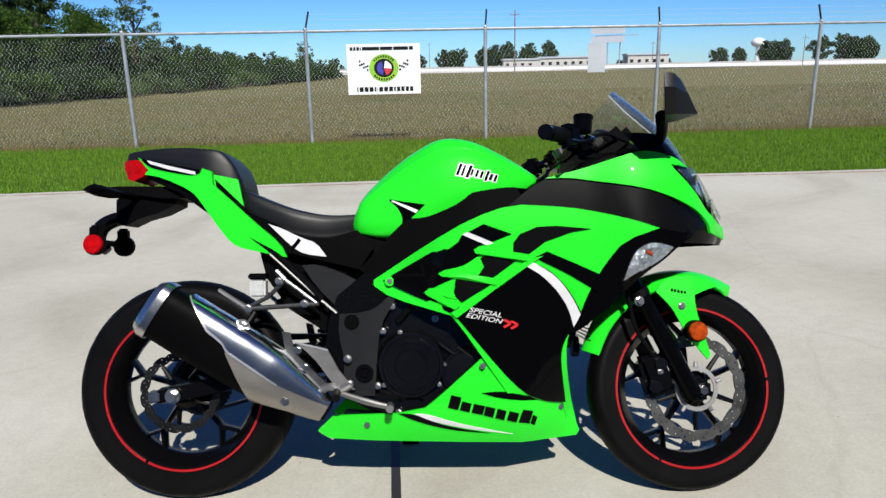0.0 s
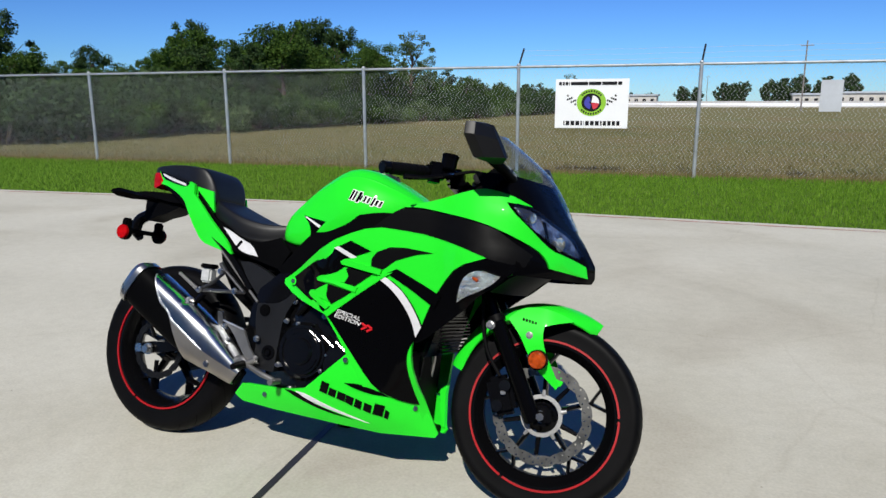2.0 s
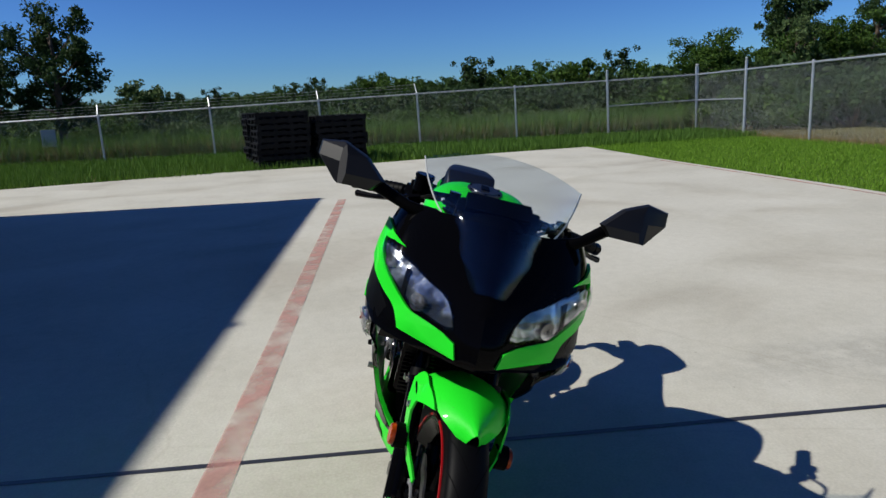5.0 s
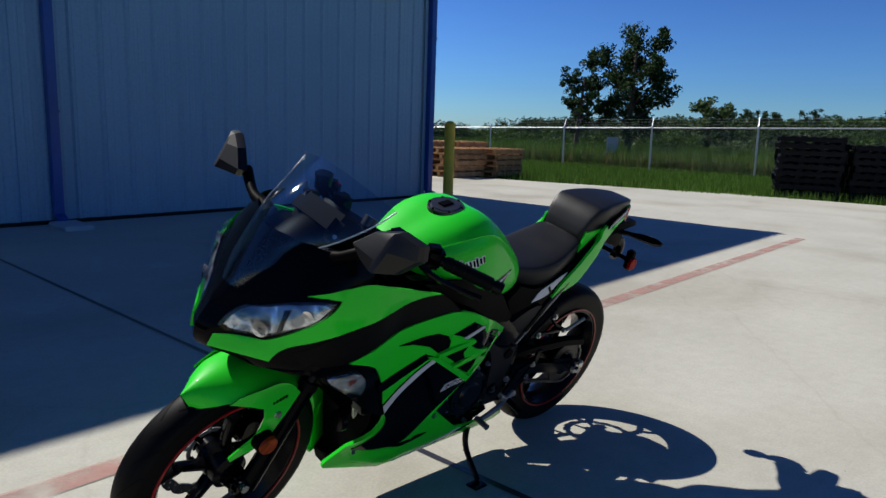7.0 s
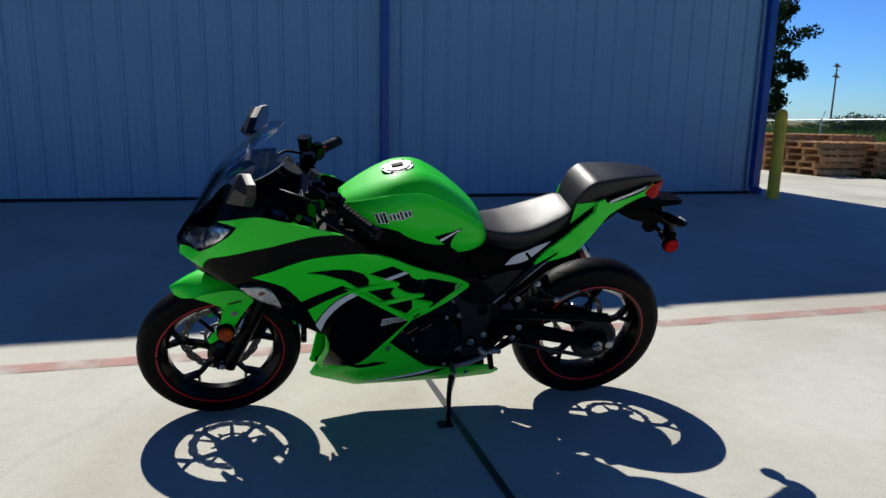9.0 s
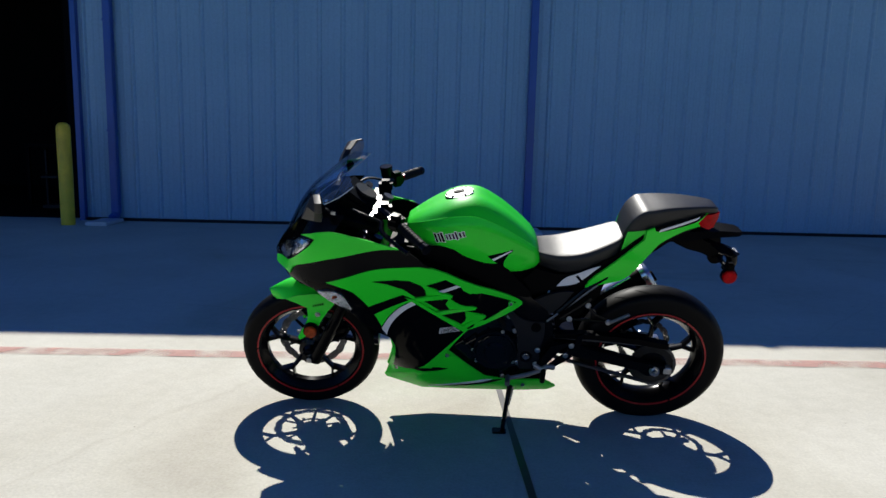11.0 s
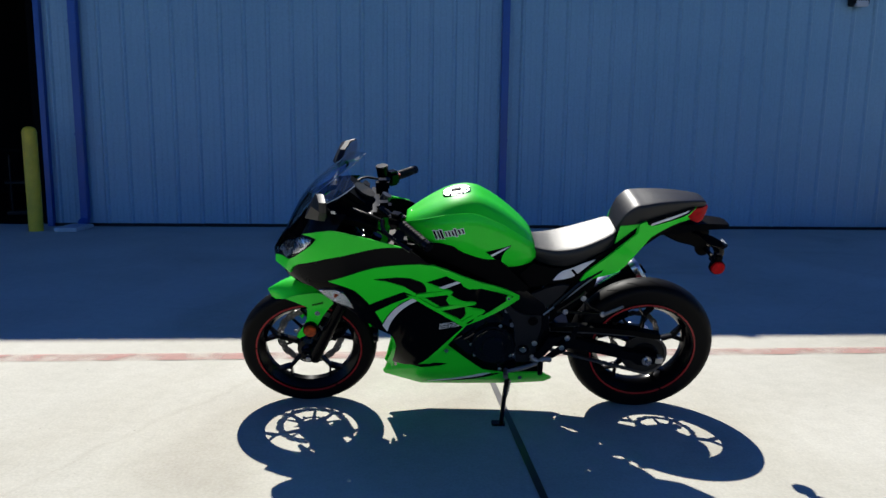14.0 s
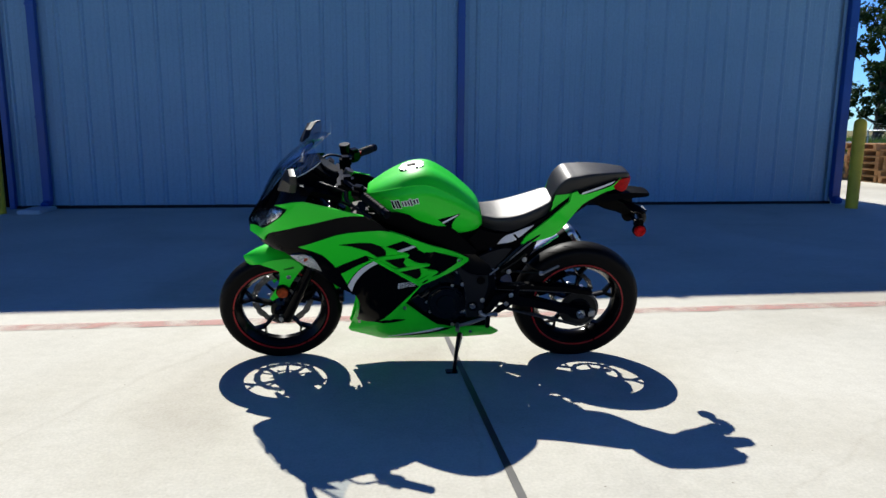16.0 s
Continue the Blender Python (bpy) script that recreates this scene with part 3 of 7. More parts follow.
# blocks at the foot of the downspouts
for u in (11.28, 5.77):
    bm = boxed((0, 0, 0.025), (0.28, 0.5, 0.05), 0.012)
    ob = finish("splash_block", bm, SIGN_GREY)
    ob.matrix_basis = Matrix.Translation(yard(u, 0.42)) @ pose(0, 0, 0, 0, 0, 3.5)
    tagged(ob, "small grey concrete splash block below a downspout", "splash block")


def build_bollard(p, h, first=None):
    b = thing("bollard", Matrix.Translation(p), "yellow painted steel bollard standing on the concrete", "bollard", "yard bollards")
    prof = [(0.001, h), (0.03, h - 0.003), (0.055, h - 0.015), (0.075, h - 0.04), (0.083, h - 0.075), (0.083, 0.0), (0.001, 0.0)]
    rings = [[Vector((r * math.cos(a), r * math.sin(a), z)) for a in (2 * math.pi * j / 24 for j in range(24))] for r, z in prof]
    part("post", loft(bmesh.new(), rings), YELLOW, b)
    return b


build_bollard((-5.64, -6.31, 0), 1.28)
build_bollard((5.90, -5.56, 0), 1.28)

# inside the open bay: a bench with a pale box and a low trolley, shade put into their black
bench = thing("work_bench", Matrix.Translation(yard(13.0, -2.2)) @ pose(0, 0, 0, 0, 0, 3.5), "work bench inside the open bay, blackened for its shade", "bench")
part("top", boxed((0, 0, 0.95), (1.2, 0.6, 0.05), 0.005), SHADE_BLACK, bench)
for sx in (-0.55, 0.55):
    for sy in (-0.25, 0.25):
        part("leg", boxed((sx, sy, 0.46), (0.05, 0.05, 0.92)), SHADE_BLACK, bench)
tagbox = finish("label_box", boxed((0, 0, 0.03), (0.09, 0.06, 0.06), 0.004), SIGN_WHITE)
tagbox.matrix_basis = Matrix.Translation(yard(12.6, -1.95, 0.975))
tagged(tagbox, "small white box lying on the dark bench", "box")
cart = thing("trolley", Matrix.Translation(yard(12.7, -1.2)) @ pose(0, 0, 0, 0, 0, 20), "low trolley inside the open bay, blackened for its shade", "trolley")
# ink black stands in for the bay's shade on the trolley
part("deck", boxed((0, 0, 0.5), (0.4, 0.3, 0.03), 0.005), INK, cart)
part("pole", rodded((0.15, 0, 0.03), (0.15, 0, 0.9), 0.015), INK, cart)
part("base", boxed((0, 0, 0.06), (0.4, 0.3, 0.05), 0.01), INK, cart)


# ---- pallets ----
def build_pallet(name, material, label, w=1.2, d=1.0, group=""):
    """Deck boards over three bearers, lying at its own origin."""
    p = thing(name, Matrix(), label, "pallet", group)
    for y in (-d / 2 + 0.05, 0, d / 2 - 0.05):
        part("bearer", boxed((0, y, 0.07), (w, 0.09, 0.09), 0.004), material, p)
    for z in (0.012, 0.127):
        n = 7 if z > 0.1 else 4
        for i in range(n):
            x = -w / 2 + 0.05 + i * (w - 0.1) / (n - 1)
            part("board", boxed((x, 0, z), (0.095, d, 0.022), 0.003), material, p)
    return p


rng = random.Random(5)
first = build_pallet("wooden_pallet", WOOD, "weathered brown wooden pallet lying in a stack", group="stacked wooden pallets")
first.matrix_basis = pose(-11.15, -10.32, 0, 0, 0, 6)
for k, (x, y) in enumerate(((-11.15, -10.32), (-9.93, -10.50), (-11.0, -11.40), (-9.80, -11.58))):
    for i in range(5 if k < 2 else 6):
        if k == 0 and i == 0:
            continue
        copy_thing(first, pose(x + rng.uniform(-0.05, 0.05), y + rng.uniform(-0.05, 0.05), i * 0.139, 0, 0, 6 + rng.uniform(-3, 3)))
first = build_pallet("plastic_pallet", BLACK_PALLET, "black pallet lying in a tall stack", group="stacked black pallets")
first.matrix_basis = pose(-13.45, -3.5, 0, 0, 0, 112)
for k, (x, y, top) in enumerate(((-13.45, -3.5, 9), (-14.0, -2.25, 8), (-14.6, -4.0, 9), (-15.1, -2.75, 8))):
    for i in range(top):
        if k == 0 and i == 0:
            continue
        copy_thing(first, pose(x + rng.uniform(-0.03, 0.03), y + rng.uniform(-0.03, 0.03), i * 0.139, 0, 0, 112 + rng.uniform(-2, 2)))
first = build_pallet("crate_frame", PALE_METAL, "pale grey steel crate frame lying in a heap", 1.5, 1.0, "heap of crate frames")
first.matrix_basis = pose(-9.7, -13.0, 0, 0, 0, 50)
for i in range(1, 6):
    copy_thing(first, pose(-9.7 + rng.uniform(-0.1, 0.1), -13.0 + rng.uniform(-0.1, 0.1), i * 0.14, 0, 0, 50 + rng.uniform(-6, 6)))


# ---- trees and scrub ----
def leaf_cloud(n, centres, radii, size, rng):
    """Leaf quads scattered near the skins of many small clumps."""
    k = rng.integers(0, len(centres), n)
    d = rng.normal(size=(n, 3))
    d /= np.linalg.norm(d, axis=1)[:, None]
    p = centres[k] + d * (radii[k] * rng.uniform(0.35, 1.08, n))[:, None] * np.array([1, 1, 0.8])
    u = rng.normal(size=(n, 3))
    u /= np.linalg.norm(u, axis=1)[:, None]
    w = np.cross(u, rng.normal(size=(n, 3)))
    w /= np.linalg.norm(w, axis=1)[:, None]
    s = size * rng.uniform(0.5, 1.3, n)[:, None]
    v = np.stack([p - u * s, p - w * s * 0.5, p + u * s, p + w * s * 0.5], 1).reshape(-1, 3)
    return v


def quads_mesh(name, v, material):
    n = len(v) // 4
    me = bpy.data.meshes.new(name)
    me.vertices.add(4 * n)
    me.vertices.foreach_set("co", v.ravel())
    me.loops.add(4 * n)
    me.loops.foreach_set("vertex_index", np.arange(4 * n))
    me.polygons.add(n)
    me.polygons.foreach_set("loop_start", np.arange(0, 4 * n, 4))
    me.update(calc_edges=True)
    me.validate()
    me.materials.append(material)
    return me


def build_tree(seed, height, spread, leaves, leaf, material, label, group="", bare=0.3, name="tree", gaps=0.0):
    rng = np.random.default_rng(seed)
    t = thing(name, Matrix(), label, "tree", group)
    bm = bmesh.new()
    lean = rng.normal(0, 0.05, 2) * height
    pipe(bm, [(0, 0, -0.2), (lean[0] * 0.3, lean[1] * 0.3, height * 0.35), (lean[0], lean[1], height * 0.8)], [height * 0.028, height * 0.02, height * 0.006], 8, 4)
    centres, radii = [], []
    nb = 13
    for i in range(nb):
        h = height * (bare + (0.86 - bare) * (i + rng.uniform(0, 1)) / nb)
        a = i * 2.4 + rng.uniform(-0.5, 0.5)
        r = spread * (1 - 0.55 * abs(h / height - 0.5) / 0.5) * rng.uniform(0.45, 1.0)
        k = h / (height * 0.8)
        base = Vector((lean[0] * k, lean[1] * k, h * 0.8))
        tip = Vector((lean[0] + math.cos(a) * r, lean[1] + math.sin(a) * r, h + rng.uniform(0, 0.12) * height))
        mid = base.lerp(tip, 0.5) + Vector((0, 0, -0.02 * height))
        pipe(bm, [base, mid, tip], [height * 0.010, height * 0.006, height * 0.002], 5, 3)
        for j in range(8):
            q = base.lerp(tip, rng.uniform(0.45, 1.08))
            centres.append([q.x + rng.normal(0, 0.12 * spread), q.y + rng.normal(0, 0.12 * spread), q.z + rng.normal(0.02, 0.035) * height])
            radii.append(spread * rng.uniform(0.12, 0.27) * (1 - gaps))
    centres.append([lean[0], lean[1], height * 0.93])
    radii.append(spread * 0.22)
    part("trunk", bm, BARK, t)
    me = quads_mesh("crown", leaf_cloud(leaves, np.array(centres), np.array(radii), leaf, rng), material)
    c = new("crown", me)
    c.parent = t
    return t


def build_bush(seed, height, spread, leaves, leaf, material, label, group):
    rng = np.random.default_rng(seed)
    t = thing("bush", Matrix(), label, "bush", group)
    n = 26
    a = rng.uniform(0, 2 * np.pi, n)
    r = spread * np.sqrt(rng.uniform(0, 1, n))
    z = height * (0.18 + 0.68 * rng.uniform(0, 1, n) * (1 - 0.5 * r / spread))
    cs = np.stack([np.cos(a) * r, np.sin(a) * r, z], 1)
    bm = bmesh.new()
    for i in range(0, n, 3):
        pipe(bm, [(0, 0, -0.1), (cs[i][0] * 0.5, cs[i][1] * 0.5, cs[i][2] * 0.6), tuple(cs[i])], [0.03, 0.02, 0.006], 4, 2)
    part("stem", bm, BARK, t)
    me = quads_mesh("foliage", leaf_cloud(leaves, cs, height * rng.uniform(0.16, 0.30, n), leaf, rng), material)
    c = new("foliage", me)
    c.parent = t
    return t


def plant(ob, spots, swing=0.0, grow=1.0):
    """Stand copies of a plant at (x, y, scale, turn); swing turns the whole stand about the yard, in degrees."""
    first = True
    for x, y, s, a in spots:
        m = pose(0, 0, 0, 0, 0, swing) @ pose(x, y, -0.05, 0, 0, a) @ Matrix.Scale(s * grow, 4)
        if first:
            ob.matrix_basis, first = m, False
        else:
            c = copy_thing(ob, m)
            c.matrix_basis = m


rng = random.Random(11)
WOODS = "trees of the wood"
tall = [build_tree(21, 6.0, 2.3, 14000, 0.085, LEAF, "dense green broadleaf tree at the wood's edge", WOODS, 0.12),
        build_tree(22, 6.6, 2.0, 13000, 0.085, LEAF_DARK, "tall dark green tree in the wood", WOODS, 0.2),
        build_tree(23, 5.4, 2.5, 14000, 0.085, LEAF, "broad green tree at the wood's edge", WOODS, 0.1),
        build_tree(24, 6.4, 1.8, 6000, 0.075, LEAF_PALE, "thin pale half-bare tree in the wood", WOODS, 0.25, gaps=0.3)]
distant = [build_tree(25, 6.0, 2.4, 3600, 0.17, LEAF, "dense green tree in the far wood", WOODS, 0.08),
           build_tree(26, 6.4, 2.2, 3400, 0.17, LEAF_DARK, "dark green tree in the far wood", WOODS, 0.1),
           build_tree(27, 5.4, 2.6, 3600, 0.17, LEAF, "broad low tree in the far wood", WOODS, 0.06)]
far_spots, deep_spots = [[], [], []], [[], [], []]
spots = [[], [], [], []]


def wood_rise(y):
    """The wood's outline: high by the fence corner, a dip, then single taller trees."""
    return float(np.interp(y, [8, 9.6, 10.8, 15.6, 17.0, 22.0, 23.2, 25.5, 26.8, 29, 48, 60], [0.55, 0.70, 0.84, 0.82, 0.62, 0.60, 0.90, 0.90, 0.75, 1.18, 1.22, 1.0]))


# along the wood's edge that runs out from the fence corner
y = 9.8
while y < 118:
    k = rng.choice((0, 0, 1, 2, 2, 3))
    spots[k].append((-20.8 - rng.uniform(0, 3), y, rng.uniform(0.72, 0.9) * wood_rise(y), rng.uniform(0, 360)))
    k = rng.choice((0, 1, 1, 2))
    spots[k].append((-26 - rng.uniform(0, 4), y + 1, rng.uniform(0.85, 1.05) * wood_rise((y + 1) / 1.17), rng.uniform(0, 360)))
    y += rng.uniform(2.2, 3.2) * (1 if y < 40 else 1.5)
# a second growth that closes the gaps between the crowns
for i in range(26):
    y = 10.2 + i * 0.95
    spots[rng.choice((0, 1, 2, 2))].append((-22.5 - rng.uniform(0, 4), y, rng.uniform(0.62, 0.74) * wood_rise(y / 1.08), rng.uniform(0, 360)))
# behind the back fence, farther off and lower towards the building
for i in range(64):
    yy = 16 - i * 1.4
    k = rng.choice((0, 1, 2, 2))
    far = 33 + max(0, 16 - yy) * 0.9
    s = rng.uniform(0.85, 1.05) * (0.64 if yy > 2 else 0.66 if yy > -8 else 0.62)
    far_spots[k].append((-far - rng.uniform(0, 4), yy, s, rng.uniform(0, 360)))
    far_spots[rng.choice((0, 2))].append((-far - 9 - rng.uniform(0, 8), yy - 1, s * 1.0, rng.uniform(0, 360)))
for k in range(3):
    deep_spots[k] += [p for p in spots[k] if p[1] > 48]
    spots[k] = [p for p in spots[k] if p[1] <= 48]
for ob, sp in zip(distant, far_spots):
    plant(ob, sp, -0.8, 1.07)
for ob, sp in zip(distant, deep_spots):
    for x, y, k, a in sp:
        copy_thing(ob, pose(0, 0, 0, 0, 0, -1.5) @ pose(x, y, -0.05, 0, 0, a) @ Matrix.Scale(k, 4))
for ob, sp in zip(tall, spots):
    plant(ob, sp, -1.5)
SCRUB = "scrub behind the fences"
bushes = [build_bush(31, 1.7, 1.5, 3400, 0.078, LEAF, "rounded green bush in the scrub", SCRUB),
          build_bush(32, 1.5, 1.6, 3400, 0.072, LEAF_PALE, "grey-green bush in the scrub", SCRUB),
          build_bush(33, 2.3, 1.5, 3600, 0.082, LEAF_DARK, "tall dark bush at the wood's edge", SCRUB)]
spots = [[], [], []]
y = 9.6
while y < 110:
    spots[rng.choice((0, 1, 2, 2))].append((-18.8 - rng.uniform(0, 1.6), y, rng.uniform(0.9, 1.35), rng.uniform(0, 360)))
    y += rng.uniform(1.0, 1.7) * (1 if y < 40 else 2)
for i in range(80):
    yy = 9 - rng.uniform(0, 46)
    spots[rng.choice((0, 1, 1, 0))].append((-24.5 - rng.uniform(0, 9) + (9 - yy) * 0.04, yy, rng.uniform(0.6, 1.05), rng.uniform(0, 360)))
for i in range(16):
    spots[2].append((-27 - rng.uniform(0, 8), 9 - rng.uniform(0, 40), rng.uniform(0.7, 1.0), rng.uniform(0, 360)))
thick = random.Random(5)
for i in range(95):
    yy = 13 - i * 0.52
    spots[thick.choice((0, 2, 2))].append((-28.5 - max(0, 9 - yy) * 0.25 - thick.uniform(0, 4), yy + thick.uniform(-0.4, 0.4), thick.uniform(1.0, 1.45), thick.uniform(0, 360)))
for i in range(46):
    yy = 11 + i * 1.0
    spots[thick.choice((0, 2, 2))].append((-23.2 - thick.uniform(0, 5), yy + thick.uniform(-0.5, 0.5), thick.uniform(1.3, 1.9) * (0.85 if yy < 22 else 1), thick.uniform(0, 360)))
for ob, sp in zip(bushes, spots):
    plant(ob, sp, -1.1)
lone = build_tree(41, 5.6, 1.9, 15000, 0.075, LEAF_DARK, "lone dark tree with an open crown behind the fence", bare=0.22, gaps=0.18)
plant(lone, [(-21.45, -12.75, 0.98, 30)])
lone2 = build_tree(42, 5.0, 1.5, 9000, 0.075, LEAF_DARK, "smaller dark tree beside the lone tree", bare=0.3, gaps=0.2)
plant(lone2, [(-20.5, -14.5, 0.82, 200)])
slim = build_tree(44, 6.6, 1.6, 12000, 0.08, LEAF_DARK, "tall slim dark tree behind the pallet stacks", bare=0.08, gaps=0.1)
plant(slim, [(-22.1, -29.5, 1.32, 60)])
pale = build_tree(43, 3.0, 1.2, 3000, 0.1, LEAF_PALE, "small pale shrubby tree in the scrub", bare=0.2)
plant(pale, [(-27.5, -12.5, 1.0, 80), (-22.0, 66.0, 1.2, 10)])


notice = thing("notice_board", pose(-19.9, -12.4, -0.1, 0, 0, -56), "small grey notice board on a dark post behind the fence", "notice board")
part("post", boxed((0, 0, 0.40), (0.10, 0.06, 0.80), 0.005), INK, notice)
part("board", boxed((0.02, 0.05, 0.86), (0.42, 0.03, 0.56), 0.008), SIGN_GREY, notice)


def weed_place(rng, n):
    y = rng.uniform(-40, 10, n)
    x = -20.2 + (9.2 - y) * 0.061 - rng.uniform(0, 1, n) ** 1.5 * 9
    return np.stack([x, y, 0 * x - 0.05], 1)


def strip_place(rng, n):
    y = rng.uniform(-32, 9, n)
    lo = np.interp(y, [-30, -16, -9.4, -5.2, -2.2, 0.7, 3.8, 9], [-6.2, -9.2, -10.6, -11.7, -12.9, -14.2, -15, -16])
    hi = -20.2 + (9.2 - y) * 0.061
    x = hi + (lo - hi) * rng.uniform(0, 1, n)
    return np.stack([x, y, 0 * x - 0.05], 1)


scatter_blades("weeds", "tall rough green weeds behind the fence", 60000, weed_place, 0.75, 0.022, WEED_BLADE, 7, 0.5, "weeds")
scatter_blades("dry_weeds", "tall dry straw-coloured weeds behind the fence", 60000, weed_place, 0.55, 0.013, DRY_BLADE, 8, 0.5, "weeds")
scatter_blades("verge_grass", "rough green grass between the slab and the back fence", 90000, strip_place, 0.20, 0.013, WEED_BLADE, 9, 0.6)


# ---- the far side: road, poles, low buildings, woods ----
def build_far():
    bm = bmesh.new()
    rows = []
    for i in range(41):
        x = -260 + 26 * i
        yy = 235 + 0.03 * x
        rows.append([bm.verts.new((x, yy - 9, -0.05)), bm.verts.new((x, yy - 4, 1.7)), bm.verts.new((x, yy + 5, 1.8)), bm.verts.new((x, yy + 12, -0.05))])
    for p, q in zip(rows, rows[1:]):
        for k in range(3):
            bm.faces.new((p[k], q[k], q[k + 1], p[k + 1]))
    bmesh.ops.recalc_face_normals(bm, faces=bm.faces)
    tagged(finish("road", bm, ROAD), "pale raised road far across the field", "road", kind="structure")
    tagged(finish("barrier", boxed((250, 228, 0.75), (1000, 0.5, 0.9)), SIGN_WHITE), "long white barrier along the far road", "barrier", kind="structure")
    rng = np.random.default_rng(50)
    for i in range(3):
        tr = build_tree(60 + i, 11, 5.0, 1200, 0.8, LEAF_DARK, "far dark tree beyond the road", "far trees", 0.1)
        sp = []
        for j in range(46):
            x = -240 + (j * 3 + i) * 6.1 + rng.normal(0, 3)
            s = 0.45 + 0.5 * (0.5 + 0.5 * math.sin(x * 0.045 + 1)) + rng.uniform(-0.1, 0.15)
            if 40 < x < 75:
                s *= 0.5
            sp.append((x, 300 + rng.uniform(-12, 25), max(0.3, s), rng.uniform(0, 360)))
        plant(tr, sp, -2.1)
    for x, w, h in ((20, 14, 4.0), (38, 22, 4.5), (70, 16, 5), (-40, 12, 4)):
        hs = thing("low_building", pose(x + 10.5, 284, 0), "low pale building far beyond the road", "building", "far buildings")
        part("wall", boxed((0, 0, h / 2), (w, 8, h)), FAR_WALL, hs)
        bm = boxed((0, 0, h + 0.3), (w + 1, 9, 0.6))
        part("roof", bm, ROOF, hs)
        for k in range(int(w // 3)):
            part("window", boxed((-w / 2 + 1.5 + 3 * k, -4.02, h * 0.55), (1.3, 0.08, 1.2)), INK, hs)
    for az, dist, h in ((-3.4, 120, 10.3), (-14.0, 260, 9), (-24.4, 230, 8.5), (-34, 230, 8.5), (3.4, 300, 12)):
        az -= 2.1
        x, yy = 0.77 - math.sin(radians(az)) * dist, -1.75 + math.cos(radians(az)) * dist
        p = thing("utility_pole", pose(x, yy, 0), "slim grey utility pole far off", "pole", "utility poles")
        part("shaft", rodded((0, 0, -0.3), (0, 0, h), 0.14, 0.09, 8), POLE_GREY, p)
        part("crossarm", boxed((0, 0, h - 0.7), (1.8, 0.1, 0.12)), POLE_GREY, p)
    bb = thing("billboard", pose(54.8, 238, 0, 0, 0, -17), "steel-framed roadside billboard far across the field", "billboard")
    for z in (9.6, 12.4):
        part("panel", boxed((0, 0, z), (11, 0.4, 2.0)), SIGN_GREY, bb)
    part("panel_frame", boxed((3, 0.4, 10.8), (14, 0.2, 0.3)), GALV, bb)
    for x in (-4, 0, 4):
        part("leg", rodded((x, 0.5, 0), (x, 0.5, 11), 0.22, seg=8), GALV, bb)
    wt = thing("water_tower", pose(207, 473, 0), "white water tower on the horizon", "tower")
    bm = bmesh.new()
    bmesh.ops.create_uvsphere(bm, u_segments=16, v_segments=10, radius=4.5, matrix=Matrix.Translation((0, 0, 14)) @ Matrix.Diagonal((1, 1, 0.7, 1)))
    part("tank", bm, SIGN_WHITE, wt)
    part("stem", rodded((0, 0, 0), (0, 0, 12), 1.2, seg=10), SIGN_WHITE, wt)
    pl = thing("mast_pole", pose(-71.3, -82.7, 0, 0, 0, 40), "tall pole with two crossarm platforms far behind the scrub", "pole")
    part("shaft", rodded((0, 0, 0), (0, 0, 8.9), 0.14, 0.1, 8), POLE_GREY, pl)
    for z in (8.6, 7.2):
        part("platform", boxed((0, 0, z), (2.4, 0.5, 0.14)), POLE_GREY, pl)
        for k in (-1.1, -0.5, 0.5, 1.1):
            part("insulator", rodded((k, 0, z), (k, 0, z + 0.35), 0.05, seg=6), POLE_GREY, pl)


build_far()


# ---- motorcycle: x ahead from the rear axle, y to its left, z up ----
GREEN = surface("green_gloss_paint", flat((0.016, 0.68, 0.022), 0.03), rough=0.45, scale=3, grain=400, bump=0.0, coat=0.35, spec=0.12)
GLOSS_BLACK = surface("black_gloss_paint", flat((0.0018, 0.0018, 0.0022), 0.1), rough=0.07, rough_vary=0.02, scale=3, grain=200, bump=0.0, coat=0.0, spec=0.06)
RIM_BLACK = surface("black_rim_paint", flat((0.0025, 0.0025, 0.003), 0.1), rough=0.2, rough_vary=0.05, scale=3, grain=200, bump=0.0, spec=0.14)
GREY_CAST = surface("dark_grey_frame_casting", flat((0.009, 0.0095, 0.011), 0.15), rough=0.42, scale=9, grain=400, bump=0.12, dist=0.0008, spec=0.2)
MATT_BLACK = surface("black_matt_plastic", flat((0.0018, 0.0018, 0.0021), 0.15), rough=0.5, scale=5, grain=500, bump=0.06, dist=0.0006, spec=0.03)
BAND_BLACK = surface("black_band_plastic", flat((0.0028, 0.0028, 0.0032), 0.12), rough=0.40, rough_vary=0.05, scale=5, grain=500, bump=0.05, dist=0.0006, spec=0.07)
SATIN = surface("satin_black_plastic", flat((0.004, 0.004, 0.0045), 0.1), rough=0.46, rough_vary=0.03, scale=5, grain=500, bump=0.04, dist=0.0006, spec=0.38)
FRAME_BLACK = surface("black_frame_paint", flat((0.0028, 0.0028, 0.0033), 0.2), rough=0.16, rough_vary=0.04, scale=6, grain=200, bump=0.06, dist=0.001, spec=0.12)
ENGINE_BLACK = surface("black_engine_casting", flat((0.003, 0.003, 0.0035), 0.25), rough=0.16, rough_vary=0.04, scale=9, grain=250, bump=0.15, dist=0.001, spec=0.5)
RUBBER = surface("tyre_rubber", flat((0.0024, 0.0024, 0.0028), 0.25), rough=0.5, scale=10, grain=200, bump=0.12, dist=0.001, spec=0.08)
VINYL = surface("seat_vinyl", flat((0.006, 0.006, 0.007), 0.12), rough=0.46, scale=9, grain=700, bump=0.25, dist=0.0008, spec=0.36)
